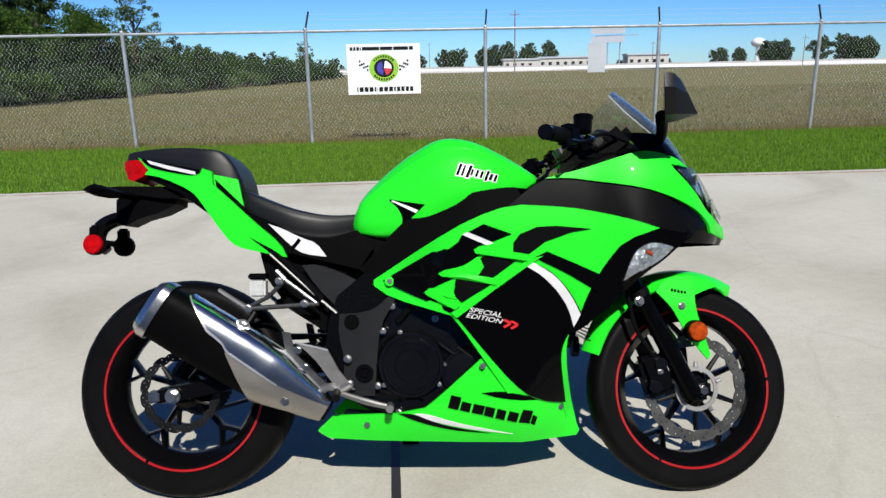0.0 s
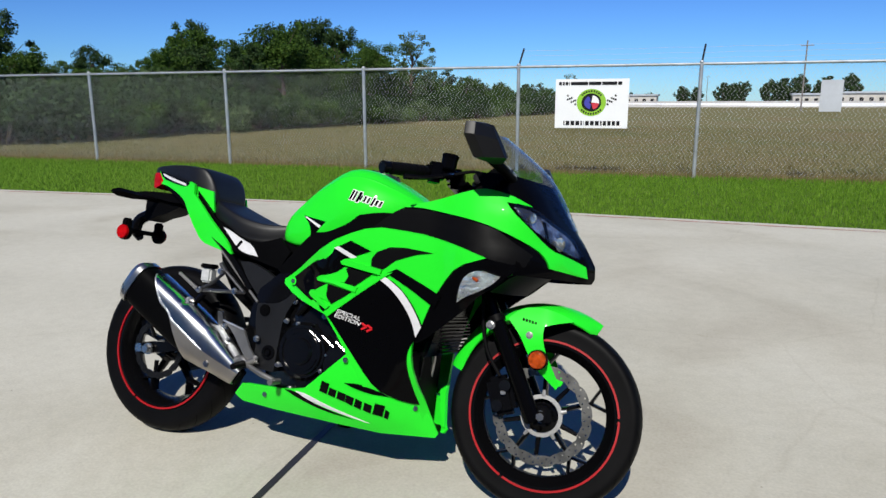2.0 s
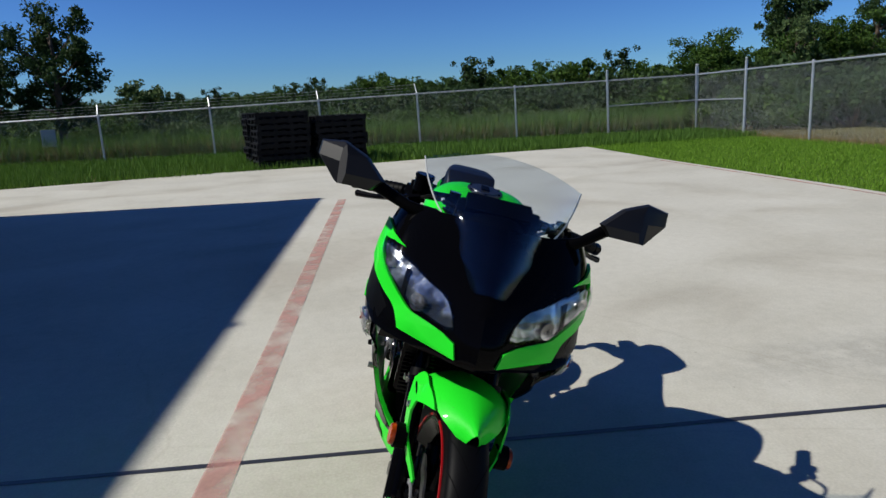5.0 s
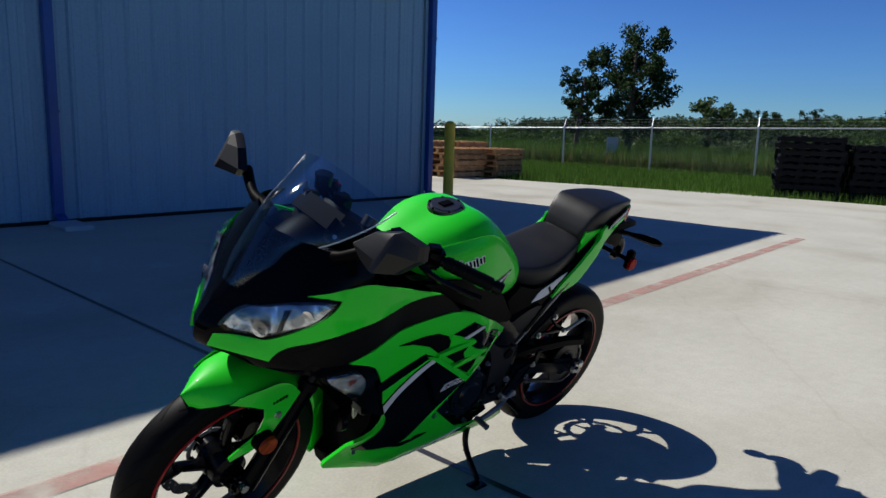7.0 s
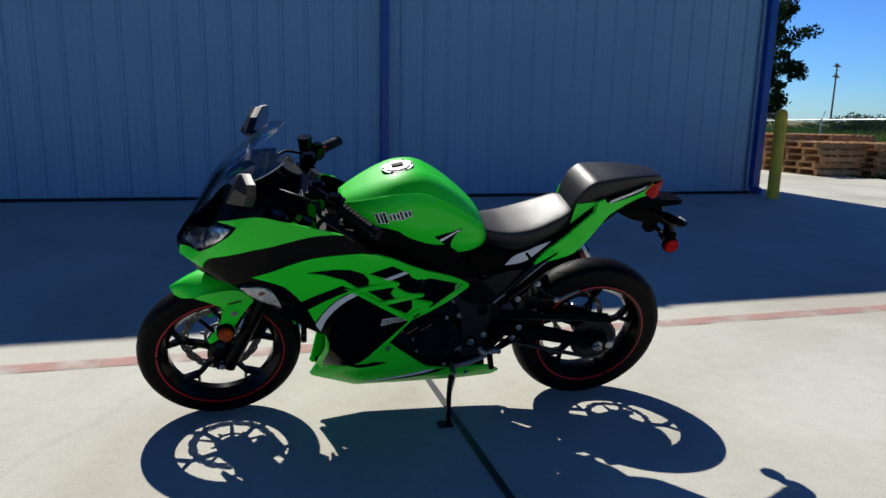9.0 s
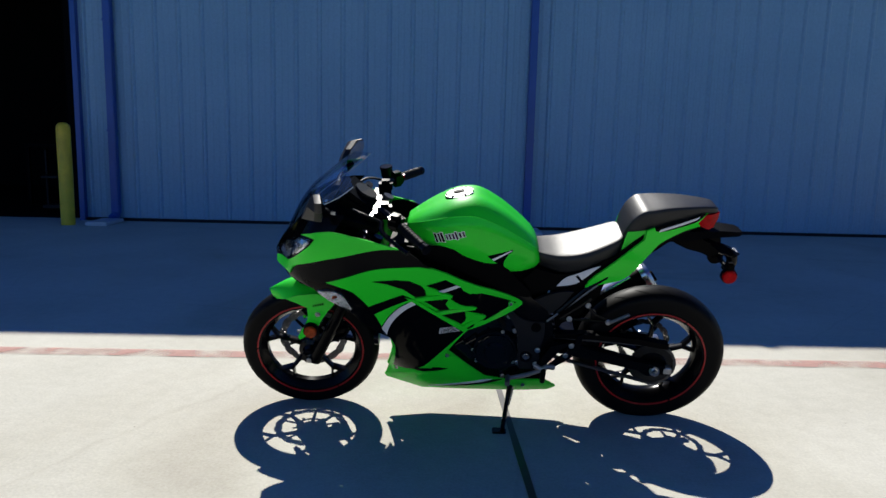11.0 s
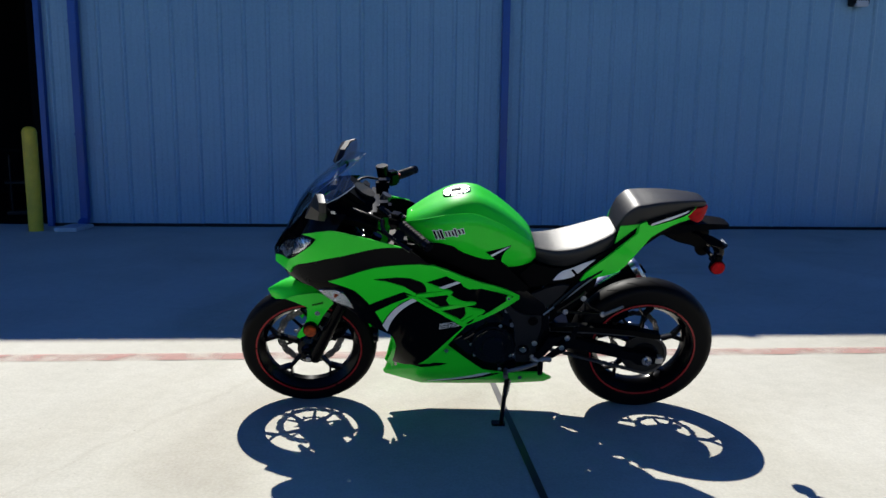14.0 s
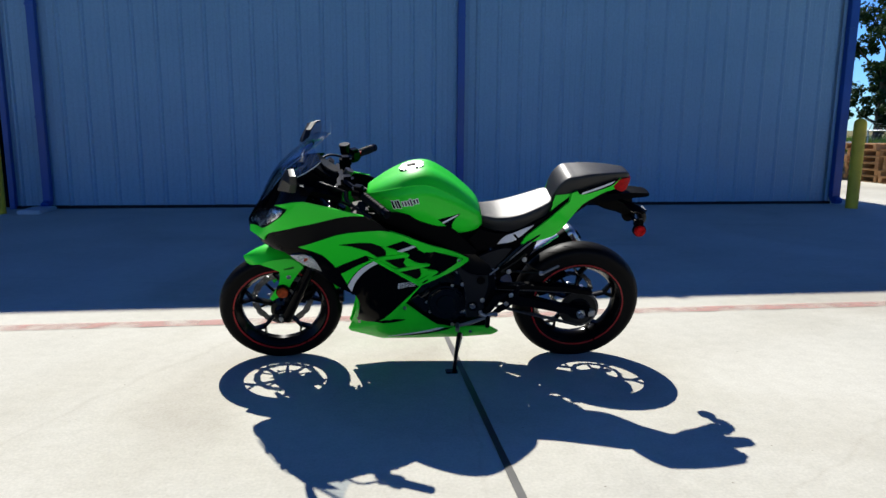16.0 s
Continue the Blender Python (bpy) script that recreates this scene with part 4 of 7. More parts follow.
STEEL = surface("brushed_steel", flat((0.55, 0.54, 0.52), 0.12), rough=0.28, metal=1.0, scale=14, grain=300, bump=0.05, dist=0.0005)
CHROME = surface("chrome", flat((0.62, 0.63, 0.65), 0.04), rough=0.1, metal=1.0, scale=6, grain=100, bump=0.0)
DARK_ALLOY = surface("dark_alloy", flat((0.09, 0.09, 0.092), 0.2), rough=0.34, metal=0.8, scale=12, grain=200, bump=0.1, dist=0.001)
DISC = surface("brake_disc_steel", flat((0.13, 0.13, 0.125), 0.3), rough=0.36, metal=0.8, scale=20, grain=400, bump=0.1, dist=0.0005)
POLISHED = surface("polished_steel", flat((0.60, 0.62, 0.65), 0.06), rough=0.22, metal=1.0, scale=8, grain=200, bump=0.02, dist=0.0005)
SHIELD = surface("satin_alloy_shield", flat((0.36, 0.335, 0.30), 0.06), rough=0.42, metal=0.9, scale=12, grain=300, bump=0.04, dist=0.0005)
ALLOY_WHITE = surface("bright_alloy", flat((0.72, 0.72, 0.72), 0.05), rough=0.3, metal=0.8, bump=0.0)
# darkened copy of the disc steel, with the rear parts' shade in its colour
DISC_SHADED = surface("shaded_disc_steel", flat((0.03, 0.03, 0.03), 0.25), rough=0.4, metal=0.9, scale=20, grain=400, bump=0.1, dist=0.0005)
ALLOY = surface("cast_alloy", flat((0.22, 0.215, 0.21), 0.15), rough=0.42, metal=0.8, scale=12, grain=200, bump=0.1, dist=0.001)
RED_STRIPE = surface("red_rim_stripe", flat((0.32, 0.003, 0.006), 0.08), rough=0.4, scale=5, bump=0.0)
SILVER = surface("silver_decal", flat((0.62, 0.62, 0.64), 0.06), rough=0.35, scale=60, grain=300, bump=0.0)
DECAL_RED = surface("red_decal", flat((0.55, 0.01, 0.015), 0.05), rough=0.35, bump=0.0)
DECAL_WHITE = surface("white_decal", flat((0.78, 0.78, 0.78), 0.03), rough=0.35, bump=0.0)
RUBBER_GREY = surface("grey_sensor_ring", flat((0.3, 0.3, 0.3), 0.1), rough=0.5, metal=0.6)


def clear(name, colour, rough=0.02, mix=0.7, base=0.035):
    """Thin clear plastic: mostly passes light straight on, with a glossy skin."""
    m = bpy.data.materials.new(name)
    m.use_nodes = True
    n, l = m.node_tree.nodes, m.node_tree.links
    tr, gl, ms, lw = n.new("ShaderNodeBsdfTransparent"), n.new("ShaderNodeBsdfGlossy"), n.new("ShaderNodeMixShader"), n.new("ShaderNodeLayerWeight")
    tr.inputs[0].default_value = (*colour, 1)
    gl.inputs["Roughness"].default_value = rough
    pw, mr = n.new("ShaderNodeMath"), n.new("ShaderNodeMapRange")
    pw.operation, pw.inputs[1].default_value = "POWER", 4.0
    mr.inputs[3].default_value, mr.inputs[4].default_value = base, mix
    l.new(lw.outputs["Facing"], pw.inputs[0])
    l.new(pw.outputs[0], mr.inputs[0])
    l.new(mr.outputs[0], ms.inputs[0])
    l.new(tr.outputs[0], ms.inputs[1])
    l.new(gl.outputs[0], ms.inputs[2])
    l.new(ms.outputs[0], n["Material Output"].inputs[0])
    return m


def lens(name, colour, rough=0.12):
    m = surface(name, flat(colour, 0.1), rough=rough, scale=40, grain=90, bump=0.5, coat=0.4, dist=0.002)
    return m


SCREEN = clear("clear_screen", (0.86, 0.90, 0.94), 0.02, 0.7, 0.045)
LAMP_GLASS = clear("lamp_glass", (0.93, 0.95, 0.97))
AMBER = surface("amber_reflector", flat((0.30, 0.042, 0.004), 0.5), rough=0.2, scale=60, grain=90, bump=0.6, spec=0.3, dist=0.003)
RED_LENS = surface("red_lens", flat((0.36, 0.003, 0.005), 0.3), rough=0.2, scale=60, grain=90, bump=0.3, spec=0.05, dist=0.002)
CLEAR_LENS = lens("milky_plastic", (0.45, 0.46, 0.45), 0.2)
# the colour ramp paints bright and dark reflections into the bowl
LAMP_BOWL = surface("lamp_bowl_glints", [(0.30, (0.060, 0.060, 0.062)), (0.47, (0.22, 0.22, 0.22)), (0.56, (0.80, 0.79, 0.78)), (0.66, (0.26, 0.26, 0.26)), (0.78, (0.60, 0.60, 0.60))], rough=0.16, metal=0.85, scale=15, grain=30, bump=0.35, dist=0.012, detail=2.0)
CRYSTAL = surface("faceted_reflector", flat((0.80, 0.81, 0.83), 0.2), rough=0.24, metal=1.0, scale=55, grain=75, bump=1.0, dist=0.012)

LEAN = 16.4
BIKE = thing("motorcycle", pose(0, 0, -0.0075, -LEAN), "green and black sport motorcycle leaning on its side stand", "motorcycle")


def smoothstep(v):
    v = min(1.0, max(0.0, v))
    return v * v * (3 - 2 * v)


def nose_x(z):
    """How far forward the nose reaches at a height."""
    return float(np.interp(z, [0.5, 0.66, 0.7, 0.742, 0.775, 0.804, 0.852, 0.938, 0.993, 1.05, 1.117], [1.36, 1.485, 1.520, 1.518, 1.499, 1.482, 1.447, 1.396, 1.355, 1.28, 1.198]))


def skin(x, z):
    """Half the width of the fairing at a place seen from the side."""
    w = float(np.interp(z, [0.15, 0.24, 0.31, 0.42, 0.52, 0.6, 0.73, 0.8, 0.86, 0.92, 1.0], [0.1, 0.148, 0.176, 0.19, 0.214, 0.231, 0.246, 0.245, 0.242, 0.232, 0.205]))
    if z > 0.55:
        d = max(nose_x(z) - x, 0)
        reach = [0, 0.01, 0.02, 0.04, 0.075, 0.1, 0.135, 0.18, 0.24, 0.3]
        w *= 1 + 0.10 * smoothstep((x - 1.08) / 0.15) * smoothstep((z - 0.57) / 0.08)
        low = float(np.interp(d, reach, [0, 0.11, 0.19, 0.28, 0.54, 0.64, 0.78, 0.89, 0.97, 1.0]))
        high = float(np.interp(d, reach, [0, 0.14, 0.26, 0.50, 0.78, 0.88, 0.94, 0.97, 0.99, 1.0]))
        w *= low + (high - low) * smoothstep((z - 0.74) / 0.13)
    w *= 1 - (1 - float(np.interp(x, [0.92, 1.0, 1.09], [1.0, 0.76, 0.32]))) * smoothstep((0.44 - z) / 0.22)
    return w * (1 - 0.40 * smoothstep((0.78 - x) / 0.24) * smoothstep((z - 0.4) / 0.2))


def tail_skin(x, z):
    return float(np.interp(x, [-0.16, -0.09, 0.1, 0.3, 0.5], [0.045, 0.068, 0.118, 0.14, 0.12])) - max(0.0, 0.80 - z) * 0.10


def offset_point(surf, x, z, side, off):
    e = 0.006
    hx = (surf(x + e, z) - surf(x - e, z)) / (2 * e)
    hz = (surf(x, z + e) - surf(x, z - e)) / (2 * e)
    n = Vector((-hx, 1.0, -hz)).normalized()
    p = Vector((x, surf(x, z), z)) + n * off
    p.y = max(p.y, 0.001)
    return Vector((p.x, p.y * side, p.z))


def soften(ring, sharp=38, rounds=2):
    """Round the gentle turns of an outline, keep its corners."""
    ring = [Vector(p) for p in ring]
    for _ in range(rounds):
        out, n = [], len(ring)
        for i in range(n):
            a, b, c = ring[i - 1], ring[i], ring[(i + 1) % n]
            u, v = b - a, c - b
            if u.length < 1e-6 or v.length < 1e-6:
                continue
            if math.degrees(u.angle(v)) > sharp:
                out.append(b)
            else:
                out += [b.lerp(a, 0.25), b.lerp(c, 0.25)]
        ring = out
    return ring


from mathutils.geometry import delaunay_2d_cdt, intersect_point_line


def sheet(outline, side, surf=skin, off=0.0, thick=0.004, step=0.03, rounds=2):
    """A curved panel: an outline seen from the side, laid on a skin and given thickness."""
    ring = [Vector((p[0], p[1])) for p in soften(outline, rounds=rounds)]
    ring = [p for i, p in enumerate(ring) if (p - ring[i - 1]).length > 2e-4]
    n = len(ring)
    lo = Vector((min(p.x for p in ring), min(p.y for p in ring)))
    hi = Vector((max(p.x for p in ring), max(p.y for p in ring)))
    inner = []
    for i in range(1, int((hi.x - lo.x) / step) + 1):
        for j in range(1, int((hi.y - lo.y) / step) + 1):
            q = lo + Vector((i, j)) * step
            near = 1.0
            for k in range(n):
                c, f = intersect_point_line(q, ring[k - 1], ring[k])
                near = min(near, (q - ring[k - 1].lerp(ring[k], min(1.0, max(0.0, f)))).length)
            if near > step * 0.3:
                inner.append(q)
    co, _, faces, *_ = delaunay_2d_cdt(ring + inner, [(k, (k + 1) % n) for k in range(n)], [list(range(n))], 1, 1e-6)
    bm = bmesh.new()
    vs = [bm.verts.new((p[0], 0, p[1])) for p in co]
    for f in faces:
        bm.faces.new([vs[k] for k in f])
    bmesh.ops.delete(bm, geom=[v for v in bm.verts if not v.link_faces], context="VERTS")
    g = bmesh.ops.extrude_face_region(bm, geom=bm.faces[:])
    outer = {v for v in g["geom"] if isinstance(v, bmesh.types.BMVert)}
    for v in bm.verts:
        v.co = offset_point(surf, v.co.x, v.co.z, side, off if v in outer else off - thick)
    bmesh.ops.recalc_face_normals(bm, faces=bm.faces)
    return bm


def both(name, outline, material, label="", parent=BIKE, surf=skin, off=0.0, thick=0.004, step=0.03, rounds=2, sharp=40):
    return [part(name, sheet(outline, s, surf, off, thick, step, rounds), material, parent[k] if isinstance(parent, list) else parent, label, sharp) for k, s in enumerate((-1, 1))]


def spin(profile, centre, seg=64, axis_turn=None):
    """A solid of revolution about a line along y: profile is a ring of (radius, y)."""
    bm = bmesh.new()
    rings = [[Vector((r * math.cos(a), y, r * math.sin(a))) + Vector(centre) for r, y in profile] for a in (2 * math.pi * i / seg for i in range(seg))]
    vs = [[bm.verts.new(p) for p in ring] for ring in rings]
    n = len(profile)
    for i in range(seg):
        a, b = vs[i], vs[(i + 1) % seg]
        for j in range(n):
            k = (j + 1) % n
            bm.faces.new((a[j], a[k], b[k], b[j]))
    bmesh.ops.recalc_face_normals(bm, faces=bm.faces)
    return bm


def arc_band(centre, r0, r1, y, thick, a0, a1, seg=40):
    """A flat ring sector lying in the wheel's side."""
    bm = bmesh.new()
    rings = []
    for i in range(seg + 1):
        a = a0 + (a1 - a0) * i / seg
        c, s = math.cos(a), math.sin(a)
        rings.append([Vector(centre) + Vector((c * r, yy, s * r)) for r, yy in ((r0, y - thick / 2), (r1, y - thick / 2), (r1, y + thick / 2), (r0, y + thick / 2))])
    return loft(bm, rings)


def bolt(p, r, way, depth, material, parent, name="bolt", seg=6):
    p, way = Vector(p), Vector(way).normalized()
    bm = rodded(p, p + way * depth, r, r * 0.92, seg)
    rod(bm, p - way * 0.002, p + way * depth * 0.25, r * 1.35, seg=14)
    return part(name, bm, material, parent)


# ---- wheels ----
def petal_disc(centre, r_in, r_out, y, thick, waves, depth, drilled=False):
    """A wavy flat ring; drilled leaves rows of small holes through it."""
    bm = bmesh.new()
    seg = waves * 12
    shares = (0.0, 0.22, 0.38, 0.62, 0.78, 1.0) if drilled else (0.0, 1.0)
    grid = []
    for i in range(seg):
        a = 2 * math.pi * i / seg
        w = abs(math.sin(a * waves / 2))
        ro = r_out - depth * (1 - w) ** 2
        ri = r_in + depth * 0.8 * (1 - abs(math.sin(a * waves / 2 + 0.7))) ** 2
        c, s = math.cos(a), math.sin(a)
        grid.append([[bm.verts.new(Vector(centre) + Vector((c * r, yy, s * r))) for r in (ri + (ro - ri) * f for f in shares)] for yy in (y - thick / 2, y + thick / 2)])
    rows = len(shares) - 1

    def hole(i, k):
        return drilled and ((k == 1 and i % 6 == 0) or (k == 3 and i % 6 == 3))
    for i in range(seg):
        p, q = grid[i], grid[(i + 1) % seg]
        for k in range(rows):
            if hole(i, k):
                bm.faces.new((p[0][k], p[0][k + 1], p[1][k + 1], p[1][k]))
                bm.faces.new((q[0][k], q[0][k + 1], q[1][k + 1], q[1][k]))
                bm.faces.new((p[0][k], q[0][k], q[1][k], p[1][k]))
                bm.faces.new((p[0][k + 1], q[0][k + 1], q[1][k + 1], p[1][k + 1]))
            else:
                for g in (0, 1):
                    bm.faces.new((p[g][k], p[g][k + 1], q[g][k + 1], q[g][k]))
        for k in (0, rows):
            bm.faces.new((p[0][k], q[0][k], q[1][k], p[1][k]))
    bmesh.ops.recalc_face_normals(bm, faces=bm.faces)
    return bm


def build_wheel(name, x, r, tyre_r, tyre_half, rim_half, disc_r, disc_y, disc_metal, label):
    c = (x, 0, r)
    crown = []
    rb = 0.2235
    for i in range(25):
        a = math.pi * i / 24
        y = -tyre_half * math.cos(a)
        rr = rb + (tyre_r - rb) * math.sin(a) ** 0.6
        crown.append((rr, y * (1 - 0.2 * abs(math.cos(a)) ** 8)))
    rim = [(0.2240, -rim_half), (0.2240, -rim_half + 0.006), (0.202, -rim_half + 0.016), (0.194, -rim_half * 0.4), (0.194, rim_half * 0.4), (0.202, rim_half - 0.016), (0.2240, rim_half - 0.006), (0.2240, rim_half), (0.207, rim_half), (0.190, rim_half * 0.55), (0.182, rim_half * 0.3), (0.182, -rim_half * 0.3), (0.190, -rim_half * 0.55), (0.207, -rim_half)]
    w = part(name, spin(rim, c, 72), RIM_BLACK, BIKE, label)
    tyre = part("tyre", spin(crown + [(rb - 0.006, tyre_half * 0.8), (rb - 0.006, -tyre_half * 0.8)], c, 96), RUBBER, w)
    # tread: short slanted strips laid on the crown, the grooves' shade put into their black
    bm = bmesh.new()
    n = 22
    for i in range(n):
        for s in (-1, 1):
            a = 2 * math.pi * (i + (0.5 if s > 0 else 0)) / n
            for k in range(5):
                y0, y1 = s * tyre_half * (0.12 + 0.14 * k), s * tyre_half * (0.12 + 0.14 * (k + 1))
                b0, b1 = a + 0.055 * k, a + 0.055 * (k + 1)
                for (ya, aa), (yb, ab) in (((y0, b0), (y1, b1)),):
                    q = []
                    for yy, an, d in ((ya, aa, -0.007), (ya, aa, 0.007), (yb, ab, 0.007), (yb, ab, -0.007)):
                        f = max(0.0, 1 - (yy / tyre_half) ** 2) ** 0.5
                        rr = rb + (tyre_r - rb) * f ** 0.6 + 0.0007
                        q.append(bm.verts.new((x + rr * math.cos(an + d), yy, r + rr * math.sin(an + d))))
                    bm.faces.new(q)
    bmesh.ops.recalc_face_normals(bm, faces=bm.faces)
    tagged(part("tread_strip", bm, SHADE_BLACK, w), "dark slanted strips for the shade in the tread", kind="stuff")
    hub = [(0.012, -0.075), (0.030, -0.075), (0.034, -0.05), (0.050, -0.04), (0.050, 0.04), (0.034, 0.05), (0.030, 0.075), (0.012, 0.075)]
    part("hub", spin(hub, c, 40), FRAME_BLACK, w)
    for i in range(5):
        a = 2 * math.pi * i / 5 + 0.35
        bm = bmesh.new()

        def at(rad, ang, y=0.0):
            return Vector((x + rad * math.cos(ang), y, r + rad * math.sin(ang)))
        for p, q, wa, wb in ((at(0.04, a), at(0.148, a), 0.0085, 0.006), (at(0.142, a), at(0.192, a + 0.20), 0.0055, 0.0045), (at(0.142, a), at(0.192, a - 0.20), 0.0055, 0.0045)):
            d = (q - p).normalized()
            t = Vector((-d.z, 0, d.x))
            rings = []
            for pp, ww, hh in ((p, wa, 0.022), (q, wb, 0.017)):
                rings.append([pp + t * ww + Vector((0, -hh * 0.6, 0)), pp + t * ww * 0.5 + Vector((0, -hh, 0)), pp - t * ww * 0.5 + Vector((0, -hh, 0)), pp - t * ww + Vector((0, -hh * 0.6, 0)), pp - t * ww + Vector((0, hh * 0.6, 0)), pp - t * ww * 0.5 + Vector((0, hh, 0)), pp + t * ww * 0.5 + Vector((0, hh, 0)), pp + t * ww + Vector((0, hh * 0.6, 0))])
            loft(bm, rings)
        part("spoke", bm, RIM_BLACK, w)
    for s in (-1, 1):
        for a0, a1 in ((0.0, 2.02), (2.06, 4.10), (4.14, 6.24)):
            part("rim_stripe", arc_band(c, 0.2150, 0.2208, s * (rim_half + 0.0022), 0.004, a0 + 0.1, a1 + 0.1, 60), RED_STRIPE, w, "red rim stripe")
    d = part("brake_disc", petal_disc(c, disc_r * 0.785, disc_r, disc_y, 0.005, 16, 0.006, True), disc_metal, w, "drilled petal brake disc")
    for i in range(5):
        a = 2 * math.pi * i / 5 + 0.9
        p0, p1 = [Vector((x + q * math.cos(a), disc_y, r + q * math.sin(a))) for q in (0.045, disc_r * 0.78)]
        part("disc_arm", rodded(p0, p1, 0.008, 0.006, 8), FRAME_BLACK, w)
    return w


FW = build_wheel("front_wheel", 1.405, 0.2926, 0.2851, 0.055, 0.043, 0.145, -0.060, DISC, "black ten-spoke front wheel with red rim stripes")
build_wheel("rear_wheel", 0.0, 0.3122, 0.3047, 0.070, 0.058, 0.110, -0.085, DISC_SHADED, "black ten-spoke rear wheel with red rim stripes")
FA, RA = Vector((1.405, 0, 0.2926)), Vector((0, 0, 0.3122))
ring = arc_band(FA, 0.049, 0.061, -0.069, 0.004, 0, 2 * math.pi, 64)
part("sensor_ring", ring, RUBBER_GREY, FW, "grey toothed sensor ring")
for i in range(5):
    a = 2 * math.pi * i / 5 + 0.3
    part("ring_tab", rodded(FA + Vector((0.058 * math.cos(a), -0.069, 0.058 * math.sin(a))), FA + Vector((0.074 * math.cos(a), -0.069, 0.074 * math.sin(a))), 0.007, 0.005, 8), RUBBER_GREY, FW)
for s in (-1, 1):
    bolt(FA + Vector((0, s * 0.098, 0)), 0.013, (0, s, 0), 0.018, STEEL, BIKE, "axle_nut")
    bolt(RA + Vector((0, s * 0.135, 0)), 0.015, (0, s, 0), 0.020, STEEL, BIKE, "axle_nut")

# ---- front fork, fender, brake ----
RAKE = Vector((-0.445, 0, 0.895)).normalized()
for s in (-1, 1):
    low = FA + Vector((-0.028, s * 0.092, 0.0))
    top = low + RAKE * 0.62
    fork = part("fork_leg", rodded(low + RAKE * -0.02, low + RAKE * 0.30, 0.0255, 0.0235, 20, 0.003), GLOSS_BLACK, BIKE, "black fork slider")
    part("fork_tube", rodded(low + RAKE * 0.29, top, 0.0185, seg=18), FRAME_BLACK, fork)
    part("dust_seal", rodded(low + RAKE * 0.285, low + RAKE * 0.305, 0.027, seg=20), RUBBER, fork)
    part("axle_clamp", boxed(FA + Vector((0.0, s * 0.088, 0.0)), (0.06, 0.03, 0.055), 0.012), FRAME_BLACK, fork)
    r = part("side_reflector", rodded((1.384, s * 0.136, 0.452), (1.384, s * 0.148, 0.452), 0.026, 0.024, 28, 0.002), AMBER, BIKE, "round amber side reflector")
    part("reflector_cup", rodded((1.384, s * 0.110, 0.452), (1.384, s * 0.137, 0.452), 0.029, seg=28), MATT_BLACK, r)
for z, x in ((0.80, 1.19), (0.93, 1.12)):
    part("fork_yoke", boxed((x, 0, z), (0.07, 0.24, 0.032), 0.01), FRAME_BLACK, BIKE)
caliper = part("front_caliper", boxed((1.285, -0.068, 0.335), (0.075, 0.06, 0.115), 0.014, Matrix.Rotation(radians(-18), 3, "Y")), FRAME_BLACK, BIKE, "black two-piston brake caliper")
for dz in (-0.03, 0.03):
    part("piston_cap", rodded((1.285 + dz * 0.3, -0.097, 0.335 + dz), (1.285 + dz * 0.3, -0.104, 0.335 + dz), 0.017, seg=16), ENGINE_BLACK, caliper)
    bolt((1.30 + dz * 0.3, -0.10, 0.375 + dz), 0.006, (0, -1, 0), 0.01, STEEL, caliper)
pipe_bm = bmesh.new()
pipe(pipe_bm, [(1.275, -0.09, 0.39), (1.23, -0.10, 0.46), (1.21, -0.105, 0.54), (1.19, -0.10, 0.66), (1.10, -0.09, 0.80)], 0.006, 8)
part("brake_hose", pipe_bm, RUBBER, BIKE)
bolt((1.235, -0.115, 0.535), 0.010, (0, -1, 0), 0.012, STEEL, BIKE, "hose_bracket")


def fender_ring(a, half, rise):
    """One cross-section of the fender at an angle from straight up."""
    r0 = 0.318 + rise
    pts = []
    for k in range(11):
        t = -1 + 2 * k / 10
        drop = 0.030 * abs(t) ** 2.6 + 0.010 * abs(t)
        pts.append((t * half, r0 - drop))
    ring = pts + [(y * 0.93, r - 0.004) for y, r in reversed(pts)]
    return [FA + Vector((math.sin(a) * r, y, math.cos(a) * r)) for y, r in ring]


rings = []
for i in range(30):
    f = i / 29
    a = radians(-70 + 98 * f)
    half = float(np.interp(-70 + 98 * f, [-70, -45, -30, -18, -5, 8, 18, 24, 28], [0.036, 0.055, 0.080, 0.104, 0.104, 0.090, 0.064, 0.040, 0.016]))
    rings.append(fender_ring(a, half, 0.014 * math.sin(math.pi * f)))
fender = part("front_fender", loft(bmesh.new(), rings), GREEN, BIKE, "green front fender")


def fender_skin(x, z):
    return float(np.interp(z, [0.36, 0.40, 0.46, 0.52, 0.565, 0.60, 0.63], [0.086, 0.095, 0.114, 0.119, 0.110, 0.098, 0.080])) - 0.30 * max(0.0, x - 1.40)


both("fender_side", [(1.285, 0.560), (1.312, 0.590), (1.345, 0.602), (1.40, 0.600), (1.45, 0.586), (1.475, 0.572), (1.43, 0.562), (1.392, 0.548), (1.390, 0.52), (1.400, 0.48), (1.425, 0.43), (1.447, 0.385), (1.439, 0.371), (1.405, 0.402), (1.368, 0.434), (1.350, 0.47), (1.322, 0.52)], GREEN, parent=fender, surf=fender_skin, thick=0.005, step=0.02)
for s in (-1, 1):
    bolt((1.352, s * 0.117, 0.519), 0.008, (0, s, 0), 0.006, STEEL, fender, seg=12)
for s in (-1, 1):
    for k in range(5):
        part("fender_lettering", boxed((1.330 + 0.009 * k, s * 0.1115, 0.563 - 0.002 * k), (0.006, 0.002, 0.008)), MATT_BLACK, fender)

